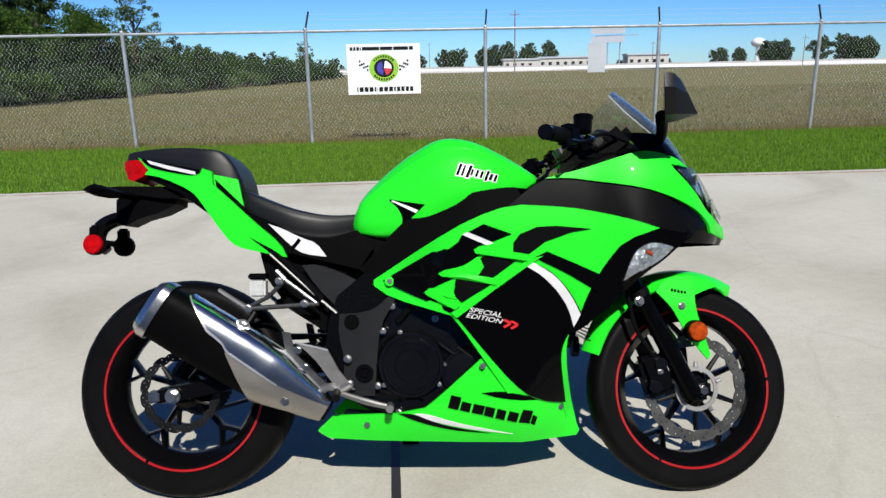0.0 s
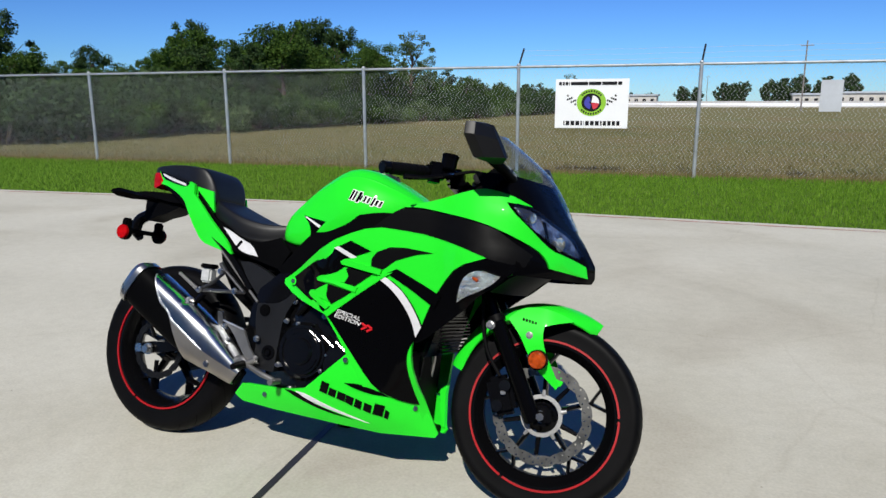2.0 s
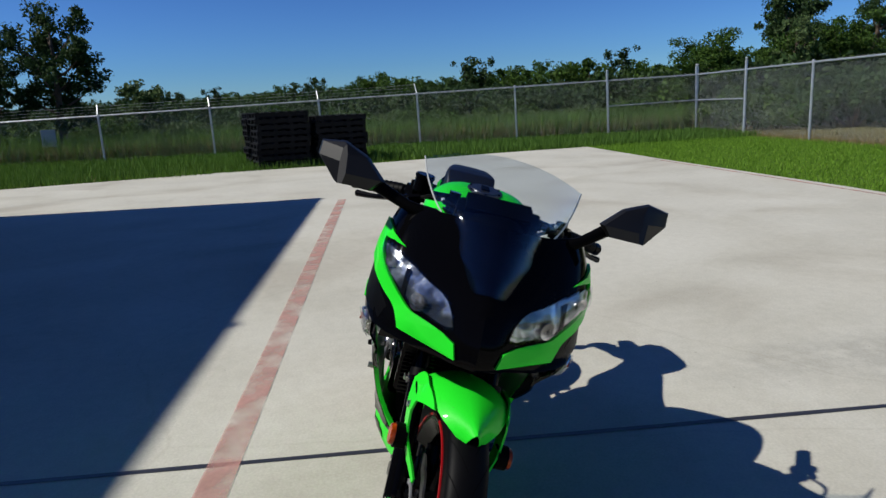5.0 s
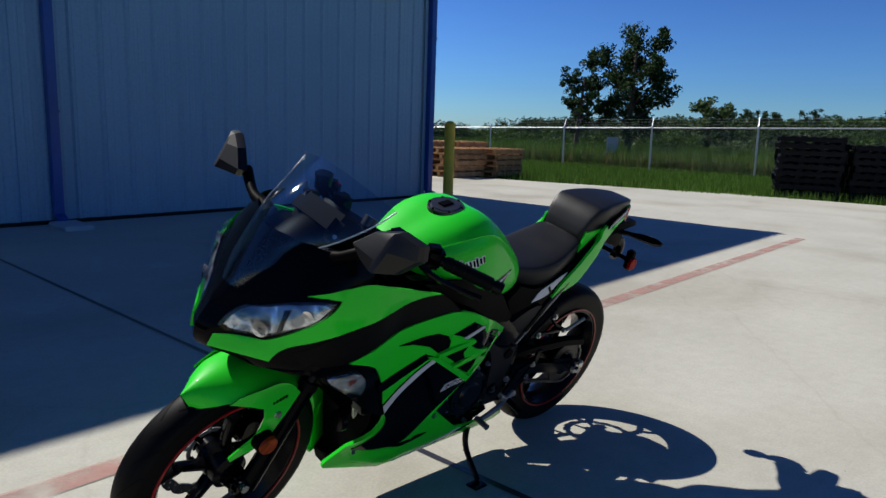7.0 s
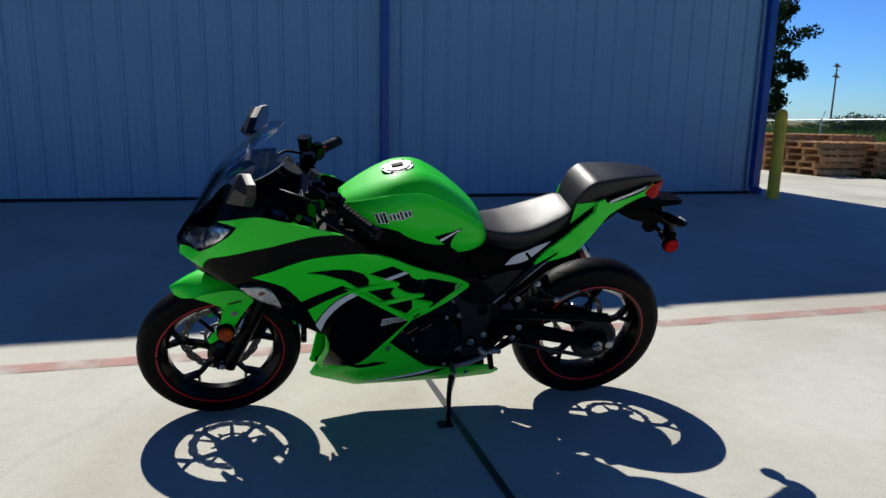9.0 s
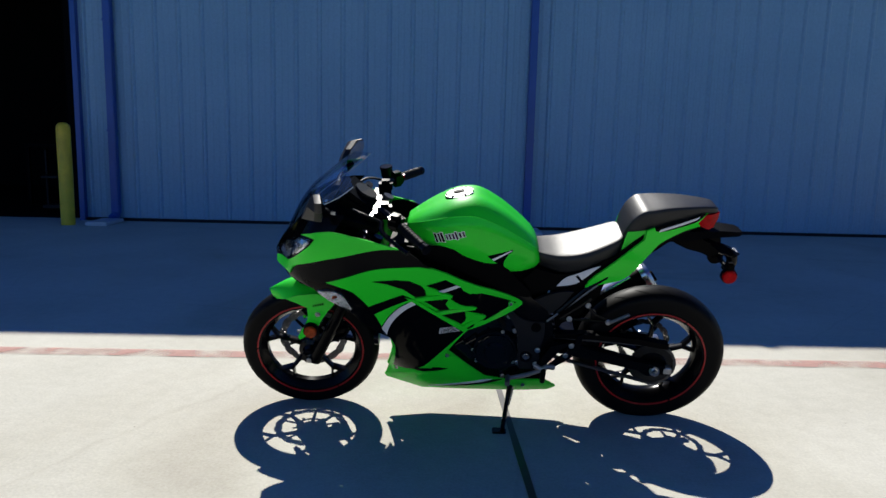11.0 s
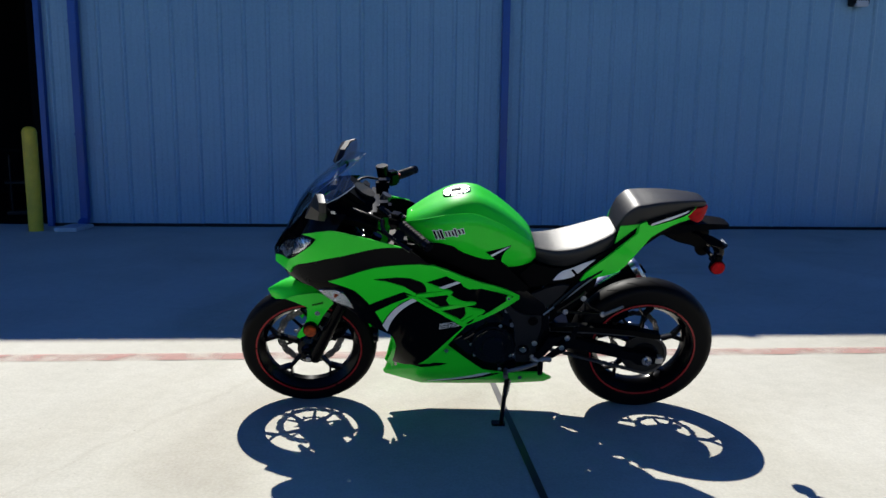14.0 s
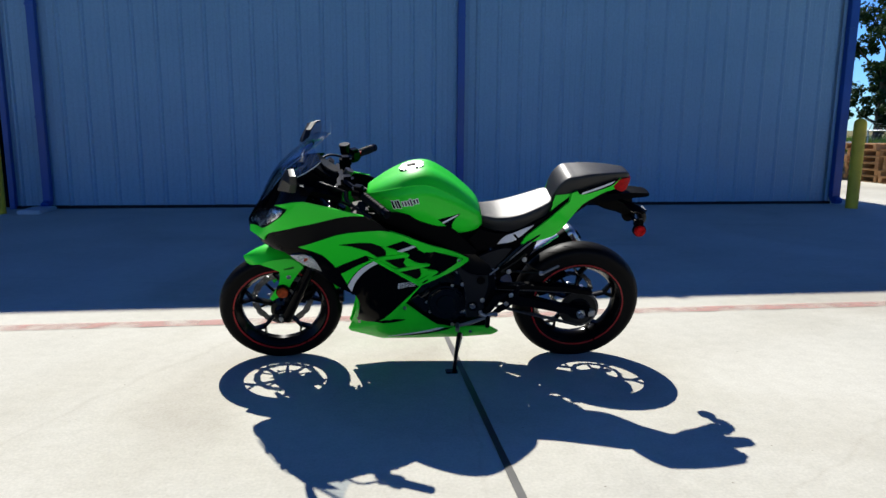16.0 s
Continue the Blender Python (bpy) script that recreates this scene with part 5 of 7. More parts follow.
# ---- fairing ----
COWL = [(0.985, 0.858), (1.020, 0.868), (1.075, 0.880), (1.147, 0.902), (1.215, 0.921), (1.252, 0.922), (1.310, 0.908), (1.358, 0.884), (1.298, 0.888), (1.312, 0.868), (1.357, 0.829), (1.406, 0.779), (1.424, 0.766), (1.455, 0.755), (1.497, 0.737), (1.503, 0.704), (1.418, 0.718), (1.410, 0.743), (1.374, 0.773), (1.318, 0.798), (1.268, 0.817), (1.205, 0.833), (1.097, 0.852), (1.040, 0.860)]
both("upper_cowl", COWL, GREEN, "green upper cowl", off=0.004, thick=0.007, step=0.02)
both("cowl_band", [(0.834, 0.756), (0.898, 0.796), (0.947, 0.838), (1.000, 0.864), (1.048, 0.868), (1.097, 0.862), (1.179, 0.846), (1.263, 0.822), (1.337, 0.774), (1.381, 0.748), (1.363, 0.713), (1.268, 0.724), (1.177, 0.753), (1.079, 0.776), (0.998, 0.786), (0.898, 0.788)], BAND_BLACK, "matt black cowl band", off=-0.002, thick=0.006, step=0.025)
front = both("signal_panel", [(1.268, 0.727), (1.381, 0.746), (1.363, 0.708), (1.329, 0.690), (1.279, 0.645), (1.243, 0.622), (1.166, 0.550), (1.098, 0.493), (1.063, 0.468), (1.018, 0.457), (1.052, 0.506), (1.093, 0.583), (1.133, 0.648), (1.175, 0.699)], GLOSS_BLACK, "black panel round the indicator", off=-0.003, thick=0.006)
main = both("side_cowl", [(0.539, 0.611), (0.588, 0.641), (0.680, 0.697), (0.799, 0.762), (0.898, 0.795), (0.998, 0.789), (1.079, 0.780), (1.177, 0.756), (1.262, 0.728), (1.177, 0.699), (1.135, 0.648), (1.097, 0.585), (1.066, 0.508), (1.041, 0.469), (1.036, 0.405), (1.052, 0.316), (1.088, 0.190), (1.058, 0.190), (1.036, 0.282), (0.996, 0.283), (0.885, 0.313), (0.750, 0.514), (0.734, 0.521), (0.587, 0.562), (0.539, 0.596)], GREEN, "green side cowl with air louvres", off=0.002, thick=0.012, step=0.025, rounds=1)
both("side_inlay", [(0.759, 0.512), (0.846, 0.582), (0.939, 0.650), (0.981, 0.638), (1.031, 0.593), (1.064, 0.540), (1.074, 0.516), (1.052, 0.479), (1.030, 0.447), (1.022, 0.405), (1.032, 0.336), (1.044, 0.276), (0.986, 0.285), (0.909, 0.322)], GLOSS_BLACK, "gloss black inlay", main, off=0.0045, thick=0.004, step=0.025)
both("upper_inlay", [(0.564, 0.609), (0.684, 0.673), (0.784, 0.725), (0.828, 0.747), (0.898, 0.721), (0.850, 0.703), (0.813, 0.691), (0.805, 0.678), (0.819, 0.672), (0.764, 0.636), (0.733, 0.634), (0.723, 0.621), (0.751, 0.612), (0.694, 0.587), (0.685, 0.574), (0.763, 0.536), (0.741, 0.525), (0.658, 0.564)], GLOSS_BLACK, "gloss black inlay", main, off=0.0045, thick=0.004, rounds=0)
# no holes: sheets on the cowl with the openings' shade as their colour
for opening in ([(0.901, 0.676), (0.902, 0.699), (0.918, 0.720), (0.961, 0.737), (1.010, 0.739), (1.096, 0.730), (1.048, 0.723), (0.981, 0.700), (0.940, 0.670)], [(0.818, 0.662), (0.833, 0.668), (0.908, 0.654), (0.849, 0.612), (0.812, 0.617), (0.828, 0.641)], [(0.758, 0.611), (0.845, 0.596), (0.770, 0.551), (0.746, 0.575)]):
    both("painted_opening", opening, SHADE_BLACK, "flat black sheet painted as a shaded air opening", main, off=0.0042, thick=0.003, step=0.02, rounds=0)
both("louvre_bar", [(0.744, 0.526), (0.845, 0.596), (0.937, 0.657), (0.977, 0.666), (0.946, 0.647), (0.852, 0.582), (0.758, 0.513)], GREEN, "", main, off=0.0085, thick=0.005, rounds=0)
both("wedge_inlay", [(0.954, 0.661), (0.986, 0.676), (1.059, 0.644), (1.130, 0.611), (1.110, 0.575), (1.038, 0.619)], GLOSS_BLACK, "", main, off=0.0045, thick=0.004)
both("silver_stripe", [(0.924, 0.645), (0.946, 0.653), (1.009, 0.615), (1.050, 0.560), (1.071, 0.516), (1.054, 0.484), (1.040, 0.533), (1.009, 0.581), (0.967, 0.621)], SILVER, "silver stripe decal", main, off=0.0062, thick=0.002, step=0.02)
both("small_stripe", [(0.774, 0.722), (0.788, 0.728), (0.853, 0.700), (0.844, 0.690)], SILVER, "", main, off=0.0062, thick=0.002)


def draped(corners, s, hollow, n=10, thick=0.003):
    """A four-cornered patch on the fairing; each corner has its own stand-off, and one long edge is hollowed."""
    a, b, c, d = [Vector(p) for p in corners]
    layers = []
    bm = bmesh.new()
    for t in (0.0, thick):
        rows = []
        for i in range(n + 1):
            u = i / n
            row = []
            for j in range(5):
                v = j / 4
                p = a.lerp(d, u).lerp(b.lerp(c, u), v)
                bow = math.sin(math.pi * u) * hollow
                row.append(bm.verts.new(offset_point(skin, p.x, p.y - bow * (1 - v), s, p.z - bow * 0.25 * (1 - v) - t)))
            rows.append(row)
        layers.append(rows)
    A, B = layers
    for rows in layers:
        for p, q in zip(rows, rows[1:]):
            for j in range(4):
                bm.faces.new((p[j], p[j + 1], q[j + 1], q[j]))
    for i in (0, n):
        for j in range(4):
            bm.faces.new((A[i][j], A[i][j + 1], B[i][j + 1], B[i][j]))
    for j in (0, 4):
        for i in range(n):
            bm.faces.new((A[i][j], A[i + 1][j], B[i + 1][j], B[i][j]))
    bmesh.ops.recalc_face_normals(bm, faces=bm.faces)
    return bm


# louvres standing out of the cowl: a hollow ramp that ends in a thin lip over the black inlay
for fin in ([(0.802, 0.684), (0.815, 0.692), (0.940, 0.670), (0.936, 0.654), (0.807, 0.675)], [(0.717, 0.627), (0.733, 0.635), (0.863, 0.610), (0.857, 0.596), (0.724, 0.619)], [(0.681, 0.578), (0.693, 0.589), (0.766, 0.545), (0.755, 0.535), (0.688, 0.570)]):
    both("louvre_fin", fin, GREEN, "", main, off=0.013, thick=0.010, step=0.02, rounds=0)
for k, s in enumerate((-1, 1)):
    for ramp in (((0.905, 0.722, 0.004), (0.904, 0.676, 0.002), (0.812, 0.686, 0.013), (0.815, 0.692, 0.013)),
                 ((0.822, 0.668, 0.004), (0.826, 0.620, 0.002), (0.730, 0.627, 0.013), (0.733, 0.635, 0.013)),
                 ((0.752, 0.610, 0.004), (0.768, 0.556, 0.002), (0.690, 0.580, 0.013), (0.693, 0.589, 0.013))):
        part("louvre_ramp", draped(ramp, s, 0.006), GREEN, main[k])
    g = offset_point(skin, 0.585, 0.608, s, 0.006)
    part("grommet", rodded(g, g + Vector((0, s * 0.005, 0)), 0.013, seg=20), GREEN, main[k])
    part("grommet_bolt", rodded(g + Vector((0, s * 0.004, 0)), g + Vector((0, s * 0.008, 0)), 0.007, seg=12), STEEL, main[k])


def wording(text, size, m, material, parent, name="lettering"):
    cu = bpy.data.curves.new(name, "FONT")
    cu.body, cu.size, cu.extrude = text, size, 0.0006
    ob = bpy.data.objects.new(name, cu)
    me = bpy.data.meshes.new_from_object(ob)
    bpy.data.objects.remove(ob)
    me.transform(m)
    me.materials.clear()
    me.materials.append(material)
    o = new(name, me)
    o.parent = parent
    return o


def flat_on(surf, x0, z0, x1, z1, side, off):
    """A frame lying on the skin: its x runs along the writing, its z out of the skin."""
    a, b = offset_point(surf, x0, z0, side, off), offset_point(surf, x1, z1, side, off)
    if side > 0:
        a, b = b, a
    ex = (b - a).normalized()
    up = offset_point(surf, x0, z0 + 0.03, side, off) - offset_point(surf, x0, z0, side, off)
    ez = ex.cross(up).normalized()
    ey = ez.cross(ex)
    m = Matrix((ex, ey, ez)).transposed().to_4x4()
    m.translation = a
    return m


slant = Matrix(((1, 0.25, 0, 0), (0, 0.74, 0, 0), (0, 0, 1, 0), (0, 0, 0, 1)))
for k, s in enumerate((-1, 1)):
    m = flat_on(skin, 0.772, 0.532, 0.868, 0.512, s, 0.0055)
    wording("SPECIAL", 0.0235, m @ Matrix.Translation((0.016, 0, 0)) @ slant, DECAL_WHITE, main[k])
    wording("EDITION", 0.0235, m @ Matrix.Translation((0.011, -0.0155, 0)) @ slant, DECAL_WHITE, main[k])
    for i in range(2):
        p = offset_point(skin, 0.885 + 0.018 * i, 0.497 - 0.004 * i, s, 0.006)
        for t in (-1, 1):
            if s < 0:
                part("red_flash", boxed(p + Vector((0, 0, 0.005 * t)), (0.020, 0.002, 0.006), 0, Matrix.Rotation(radians(28 * t), 3, "Y")), DECAL_RED, main[k], "red flash decal")

# indicator set into the black panel
for k, s in enumerate((-1, 1)):
    o = [(1.178, 0.600), (1.190, 0.648), (1.208, 0.680), (1.246, 0.696), (1.300, 0.682), (1.280, 0.659), (1.242, 0.636), (1.202, 0.618)]
    ind = part("indicator", sheet(o, s, skin, 0.004, 0.010, 0.012), CRYSTAL, front[k], "clear faceted indicator lens")
    part("indicator_cover", sheet(o, s, skin, 0.009, 0.002, 0.02), LAMP_GLASS, ind)
    b0 = offset_point(skin, 1.235, 0.668, s, 0.002)
    part("indicator_bulb", rodded(b0 + Vector((-0.008, 0, 0.004)), b0 + Vector((0.008, s * 0.003, -0.004)), 0.005, seg=10), AMBER, ind)

# lower cowl
def belly_skin(x, z):
    return float(np.interp(z, [0.15, 0.19, 0.25, 0.31, 0.42], [0.085, 0.125, 0.158, 0.172, 0.182])) * float(np.interp(x, [0.36, 0.42, 0.55, 0.92, 1.0, 1.09], [0.84, 0.90, 0.97, 1.0, 0.76, 0.32]))


belly = both("lower_cowl", [(0.383, 0.214), (0.427, 0.256), (0.656, 0.263), (0.715, 0.311), (0.820, 0.405), (0.881, 0.331), (0.891, 0.316), (0.994, 0.284), (1.040, 0.274), (1.060, 0.252), (1.092, 0.186), (1.082, 0.172), (0.876, 0.172), (0.420, 0.190), (0.399, 0.200)], GREEN, "green lower cowl", surf=belly_skin, off=0.004, thick=0.008, step=0.03, rounds=1)
both("cowl_notch", [(0.819, 0.314), (0.881, 0.320), (0.983, 0.289), (0.874, 0.298)], GLOSS_BLACK, "", belly, surf=belly_skin, off=0.006, thick=0.003)
both("cowl_flash", [(0.640, 0.262), (0.672, 0.262), (0.760, 0.232), (0.900, 0.200), (0.800, 0.214), (0.700, 0.236)], SILVER, "silver flash decal", belly, surf=belly_skin, off=0.0055, thick=0.002)
both("cowl_flash_dark", [(0.600, 0.262), (0.638, 0.262), (0.720, 0.226), (0.840, 0.203), (0.740, 0.213), (0.660, 0.236)], GLOSS_BLACK, "", belly, surf=belly_skin, off=0.0055, thick=0.002)
for k, s in enumerate((-1, 1)):
    # maker's mark as eight plain slanted bars, on the right side only
    for i in range(8 if s < 0 else 0):
        f = i / 8
        x, z = 0.733 + 0.246 * f, 0.290 - 0.056 * f
        h = 0.033 if i in (0, 6) else 0.023
        w = (0.027, 0.025, 0.029, 0.025, 0.023, 0.025, 0.027, 0.011)[i]
        o = [(x - 0.003, z - 0.013), (x + w - 0.003, z - 0.0195), (x + w + h * 0.28 - 0.003, z + h - 0.0195), (x + h * 0.28 - 0.003, z + h - 0.013)]
        part("maker_mark", sheet(o, s, belly_skin, 0.0065, 0.003, 0.05, 0), GLOSS_BLACK, belly[k])
    for x, z in ((0.517, 0.232), (0.822, 0.386), (1.030, 0.262)):
        p = offset_point(belly_skin if z < 0.35 else skin, x, z, s, 0.004)
        part("cowl_bolt", rodded(p, p + Vector((0, s * 0.004, 0)), 0.008, seg=14), STEEL, belly[k])
rings = []
for x, w, zb in ((0.43, 0.09, 0.200), (0.6, 0.115, 0.176), (0.9, 0.115, 0.168), (1.0, 0.085, 0.165), (1.07, 0.035, 0.168)):
    rings.append([Vector((x, y, z)) for y, z in ((-w, zb + 0.02), (-w * 0.6, zb), (w * 0.6, zb), (w, zb + 0.02), (w * 0.9, zb + 0.03), (-w * 0.9, zb + 0.03))])
part("belly_pan", loft(bmesh.new(), rings), MATT_BLACK, BIKE)

# nose, lamps and screen
rings = []
for i in range(18):
    z = 0.690 + 0.285 * i / 17
    row = []
    for d in (0.0, 0.006, 0.012, 0.02, 0.03, 0.04, 0.057, 0.075, 0.1, 0.135, 0.18):
        row.append((nose_x(z) - d, max(0.0, skin(nose_x(z) - d, z) - 0.004)))
    ring = [Vector((x, -y, z)) for x, y in reversed(row)] + [Vector((x, y, z)) for x, y in row[1:]]
    rings.append(ring)
bm = loft(bmesh.new(), rings, closed=False)
nose = part("nose_cone", bm, GLOSS_BLACK, BIKE, "gloss black nose")
rings = []
for x, w, zs, zc in ((1.505, 0.030, 0.703, 0.700), (1.475, 0.075, 0.706, 0.700), (1.440, 0.130, 0.709, 0.700), (1.400, 0.168, 0.710, 0.698), (1.355, 0.192, 0.704, 0.692), (1.310, 0.205, 0.675, 0.668), (1.265, 0.212, 0.637, 0.634)):
    rings.append([Vector((x, w * t, zs + (zc - zs) * (1 - abs(t) ** 1.6) + h)) for h, ts in ((0, (-1, -0.8, -0.55, -0.28, 0, 0.28, 0.55, 0.8, 1)), (0.006, (1, 0.55, 0, -0.55, -1))) for t in ts])
part("chin_panel", loft(bmesh.new(), rings), MATT_BLACK, BIKE, "black panel under the nose")
LAMP = [(1.310, 0.882), (1.345, 0.882), (1.382, 0.862), (1.412, 0.840), (1.447, 0.816), (1.470, 0.787), (1.486, 0.760), (1.475, 0.754), (1.453, 0.762), (1.428, 0.774), (1.396, 0.802), (1.349, 0.836)]
lamps = both("headlamp", LAMP, LAMP_GLASS, "clear headlamp glass", nose, off=0.012, thick=0.003, step=0.012, rounds=1)
both("lamp_bowl", [(1.318, 0.876), (1.347, 0.876), (1.384, 0.857), (1.412, 0.837), (1.444, 0.816), (1.464, 0.790), (1.479, 0.765), (1.469, 0.760), (1.449, 0.767), (1.427, 0.778), (1.397, 0.803), (1.354, 0.834)], LAMP_BOWL, "silver lamp bowl with painted reflections", lamps, off=0.002, thick=0.003, step=0.012, rounds=1)
for k, s in enumerate((-1, 1)):
    for x, z, r in ((1.428, 0.790, 0.020), (1.362, 0.850, 0.014)):
        p = offset_point(skin, x, z, s, 0.0)
        q = p + Vector((0.010, s * 0.006, 0))
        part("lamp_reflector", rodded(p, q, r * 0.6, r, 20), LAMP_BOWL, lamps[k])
        part("lamp_bulb", rodded(p, q, r * 0.35, r * 0.3, 12), LAMP_GLASS, lamps[k])
    part("lamp_divider", sheet([(1.385, 0.848), (1.393, 0.843), (1.410, 0.79), (1.402, 0.796)], s, skin, 0.006, 0.004, 0.02, 0), MATT_BLACK, lamps[k])

# clear screen: a bowed sheet from the nose up
S_C = [(1.450, 0.838), (1.428, 0.880), (1.392, 0.945), (1.345, 1.006), (1.275, 1.066), (1.205, 1.118)]
S_E = [(1.438, 0.030, 0.836), (1.395, 0.064, 0.893), (1.335, 0.100, 0.942), (1.268, 0.145, 0.985), (1.200, 0.176, 1.031), (1.152, 0.193, 1.073)]


def screen_sheet(k0, k1, off, thick, n=14, m=16):
    cs = curve_points([(x, 0, z) for x, z in S_C], 8)
    es = curve_points(S_E, 8)
    cs, es = cs[k0:k1], es[k0:k1]
    bm = bmesh.new()
    layers = []
    for o in (off, off - thick):
        rows = []
        for c, e in zip(cs, es):
            row = []
            for j in range(-n, n + 1):
                t = j / n
                p = c.lerp(Vector((e.x, c.y, e.z)), abs(t) ** 2.0)
                p = Vector((p.x, e.y * t, p.z)) + Vector((0.8, 0, 0.55)).normalized() * o * (1 - 0.3 * abs(t)) + Vector((0, t, 0)) * o * 0.8
                row.append(bm.verts.new(p))
            rows.append(row)
        layers.append(rows)
    for rows in layers:
        for a, b in zip(rows, rows[1:]):
            for j in range(len(a) - 1):
                bm.faces.new((a[j], a[j + 1], b[j + 1], b[j]))
    (a, b) = layers
    for r, q in ((a[0], b[0]), (a[-1], b[-1])):
        for j in range(len(r) - 1):
            bm.faces.new((r[j], r[j + 1], q[j + 1], q[j]))
    for j in (0, -1):
        for i in range(len(a) - 1):
            bm.faces.new((a[i][j], a[i + 1][j], b[i + 1][j], b[i][j]))
    bmesh.ops.recalc_face_normals(bm, faces=bm.faces)
    return bm


screen = part("windscreen", screen_sheet(0, 41, 0.010, 0.003), SCREEN, BIKE, "clear tinted windscreen")
part("screen_mask", screen_sheet(0, 15, -0.004, 0.004), GLOSS_BLACK, screen, "gloss black lower screen mask")
for s in (-1, 1):
    for i in (14, 24):
        e = curve_points(S_E, 8)[i]
        bolt((e.x + 0.004, s * (e.y - 0.008), e.z + 0.012), 0.0038, (0.5, s * 0.6, 0.4), 0.004, STEEL, screen, "screen_bolt", 10)
# milky beads put the highlight of the screen's edges into shape and colour
for way in (1, -1):
    bm = bmesh.new()
    pipe(bm, [Vector((p.x + 0.006, way * (p.y + 0.007), p.z + 0.004)) for p in curve_points(S_E, 8)[14:41:2]], 0.0020, 6, 1)
    part("screen_edge_glint", bm, CLEAR_LENS, screen, "milky bead for the bright edge of the screen")
rings = []
for x, w, z, h in ((1.350, 0.060, 0.925, 0.020), (1.318, 0.085, 0.952, 0.050), (1.280, 0.104, 0.978, 0.075), (1.235, 0.118, 0.998, 0.090), (1.190, 0.126, 1.004, 0.095), (1.150, 0.128, 0.996, 0.090), (1.115, 0.122, 0.966, 0.060)):
    top = [(-1 + k / 7, 1 - abs(-1 + k / 7) ** 2.2) for k in range(15)]
    rings.append([Vector((x, w * c, z - h + h * d)) for c, d in top] + [Vector((x, w * c, z - h - 0.012)) for c in (0.9, 0.3, -0.3, -0.9)])
part("dash_hood", loft(bmesh.new(), rings), MATT_BLACK, BIKE, "black hood over the instruments")
dash = part("dashboard", boxed((1.195, 0, 0.965), (0.13, 0.20, 0.075), 0.02, Matrix.Rotation(radians(-38), 3, "Y")), MATT_BLACK, BIKE, "black instrument panel")
part("dial", rodded((1.150, 0, 0.985), (1.145, 0, 0.993), 0.045, seg=28), INK, dash)
part("display", boxed((1.152, -0.065, 0.982), (0.03, 0.05, 0.03), 0.004, Matrix.Rotation(radians(-38), 3, "Y")), INK, dash)
for s in (-1, 1):
    rings = []
    for x, w0, w1, z in ((1.09, 0.085, 0.145, 0.905), (1.15, 0.09, 0.160, 0.930), (1.23, 0.085, 0.160, 0.948), (1.30, 0.06, 0.138, 0.935)):
        rings.append([Vector((x, s * w0, z)), Vector((x, s * w1, z - 0.008)), Vector((x, s * w1, z - 0.03)), Vector((x, s * w0, z - 0.03))])
    part("inner_fairing", loft(bmesh.new(), rings), MATT_BLACK, BIKE)

# mirrors
for s in (-1, 1):
    root = Vector((1.285, s * 0.155, 0.955))
    far = 0.045 if s < 0 else 0.0
    tip = Vector((1.262, s * (0.262 + far), 1.020 - far * 0.5))
    bm = bmesh.new()
    pipe(bm, [root, root.lerp(tip, 0.4) + Vector((0.012, 0, -0.004)), tip], [0.020, 0.013, 0.016], 12, 5)
    arm = part("mirror_arm", bm, MATT_BLACK, BIKE)
    front_ring = [(dx, y + far, z - far * 0.5) for dx, y, z in ((-0.030, 0.232, 1.030), (-0.026, 0.281, 1.075), (-0.022, 0.341, 1.098), (-0.020, 0.397, 1.088), (-0.022, 0.400, 1.055), (-0.026, 0.350, 1.003), (-0.028, 0.258, 1.004))]
    mid = Vector((1.262, s * (0.325 + far), 1.045 - far * 0.5))
    tilt = lambda y: (0.325 + far - y) * 0.30
    rings = [[Vector((1.250 + tilt(y), s * y, z)) for dx, y, z in front_ring], [Vector((1.262 + tilt(y), s * y, z)) for dx, y, z in front_ring]]
    for k, fy, fz in ((0.010, 0.93, 0.96), (0.016, 0.12, 0.90)):
        rings.append([Vector((1.262 + k * (1 + (1.095 - z) * (26 if fy < 0.5 else 4)) + tilt(0.333 + far + (y - 0.333 - far) * fy), s * (0.333 + far + (y - 0.333 - far) * fy), 1.043 - far * 0.5 + (z - 1.043 + far * 0.5) * fz)) for dx, y, z in front_ring])
    hous = part("mirror_housing", loft(bmesh.new(), rings), SATIN, arm, "black angular mirror housing", 20)
    bm = bmesh.new()
    f = bm.faces.new([bm.verts.new((1.247 + tilt(y), mid.y + (s * y - mid.y) * 0.93, mid.z + (z - mid.z) * 0.93)) for dx, y, z in front_ring])
    part("mirror_glass", bm, CHROME, hous, "mirror glass")
    part("mirror_boot", rodded(root + Vector((0, -s * 0.02, -0.012)), root + Vector((0, s * 0.006, 0.004)), 0.026, 0.020, 14), RUBBER, arm)

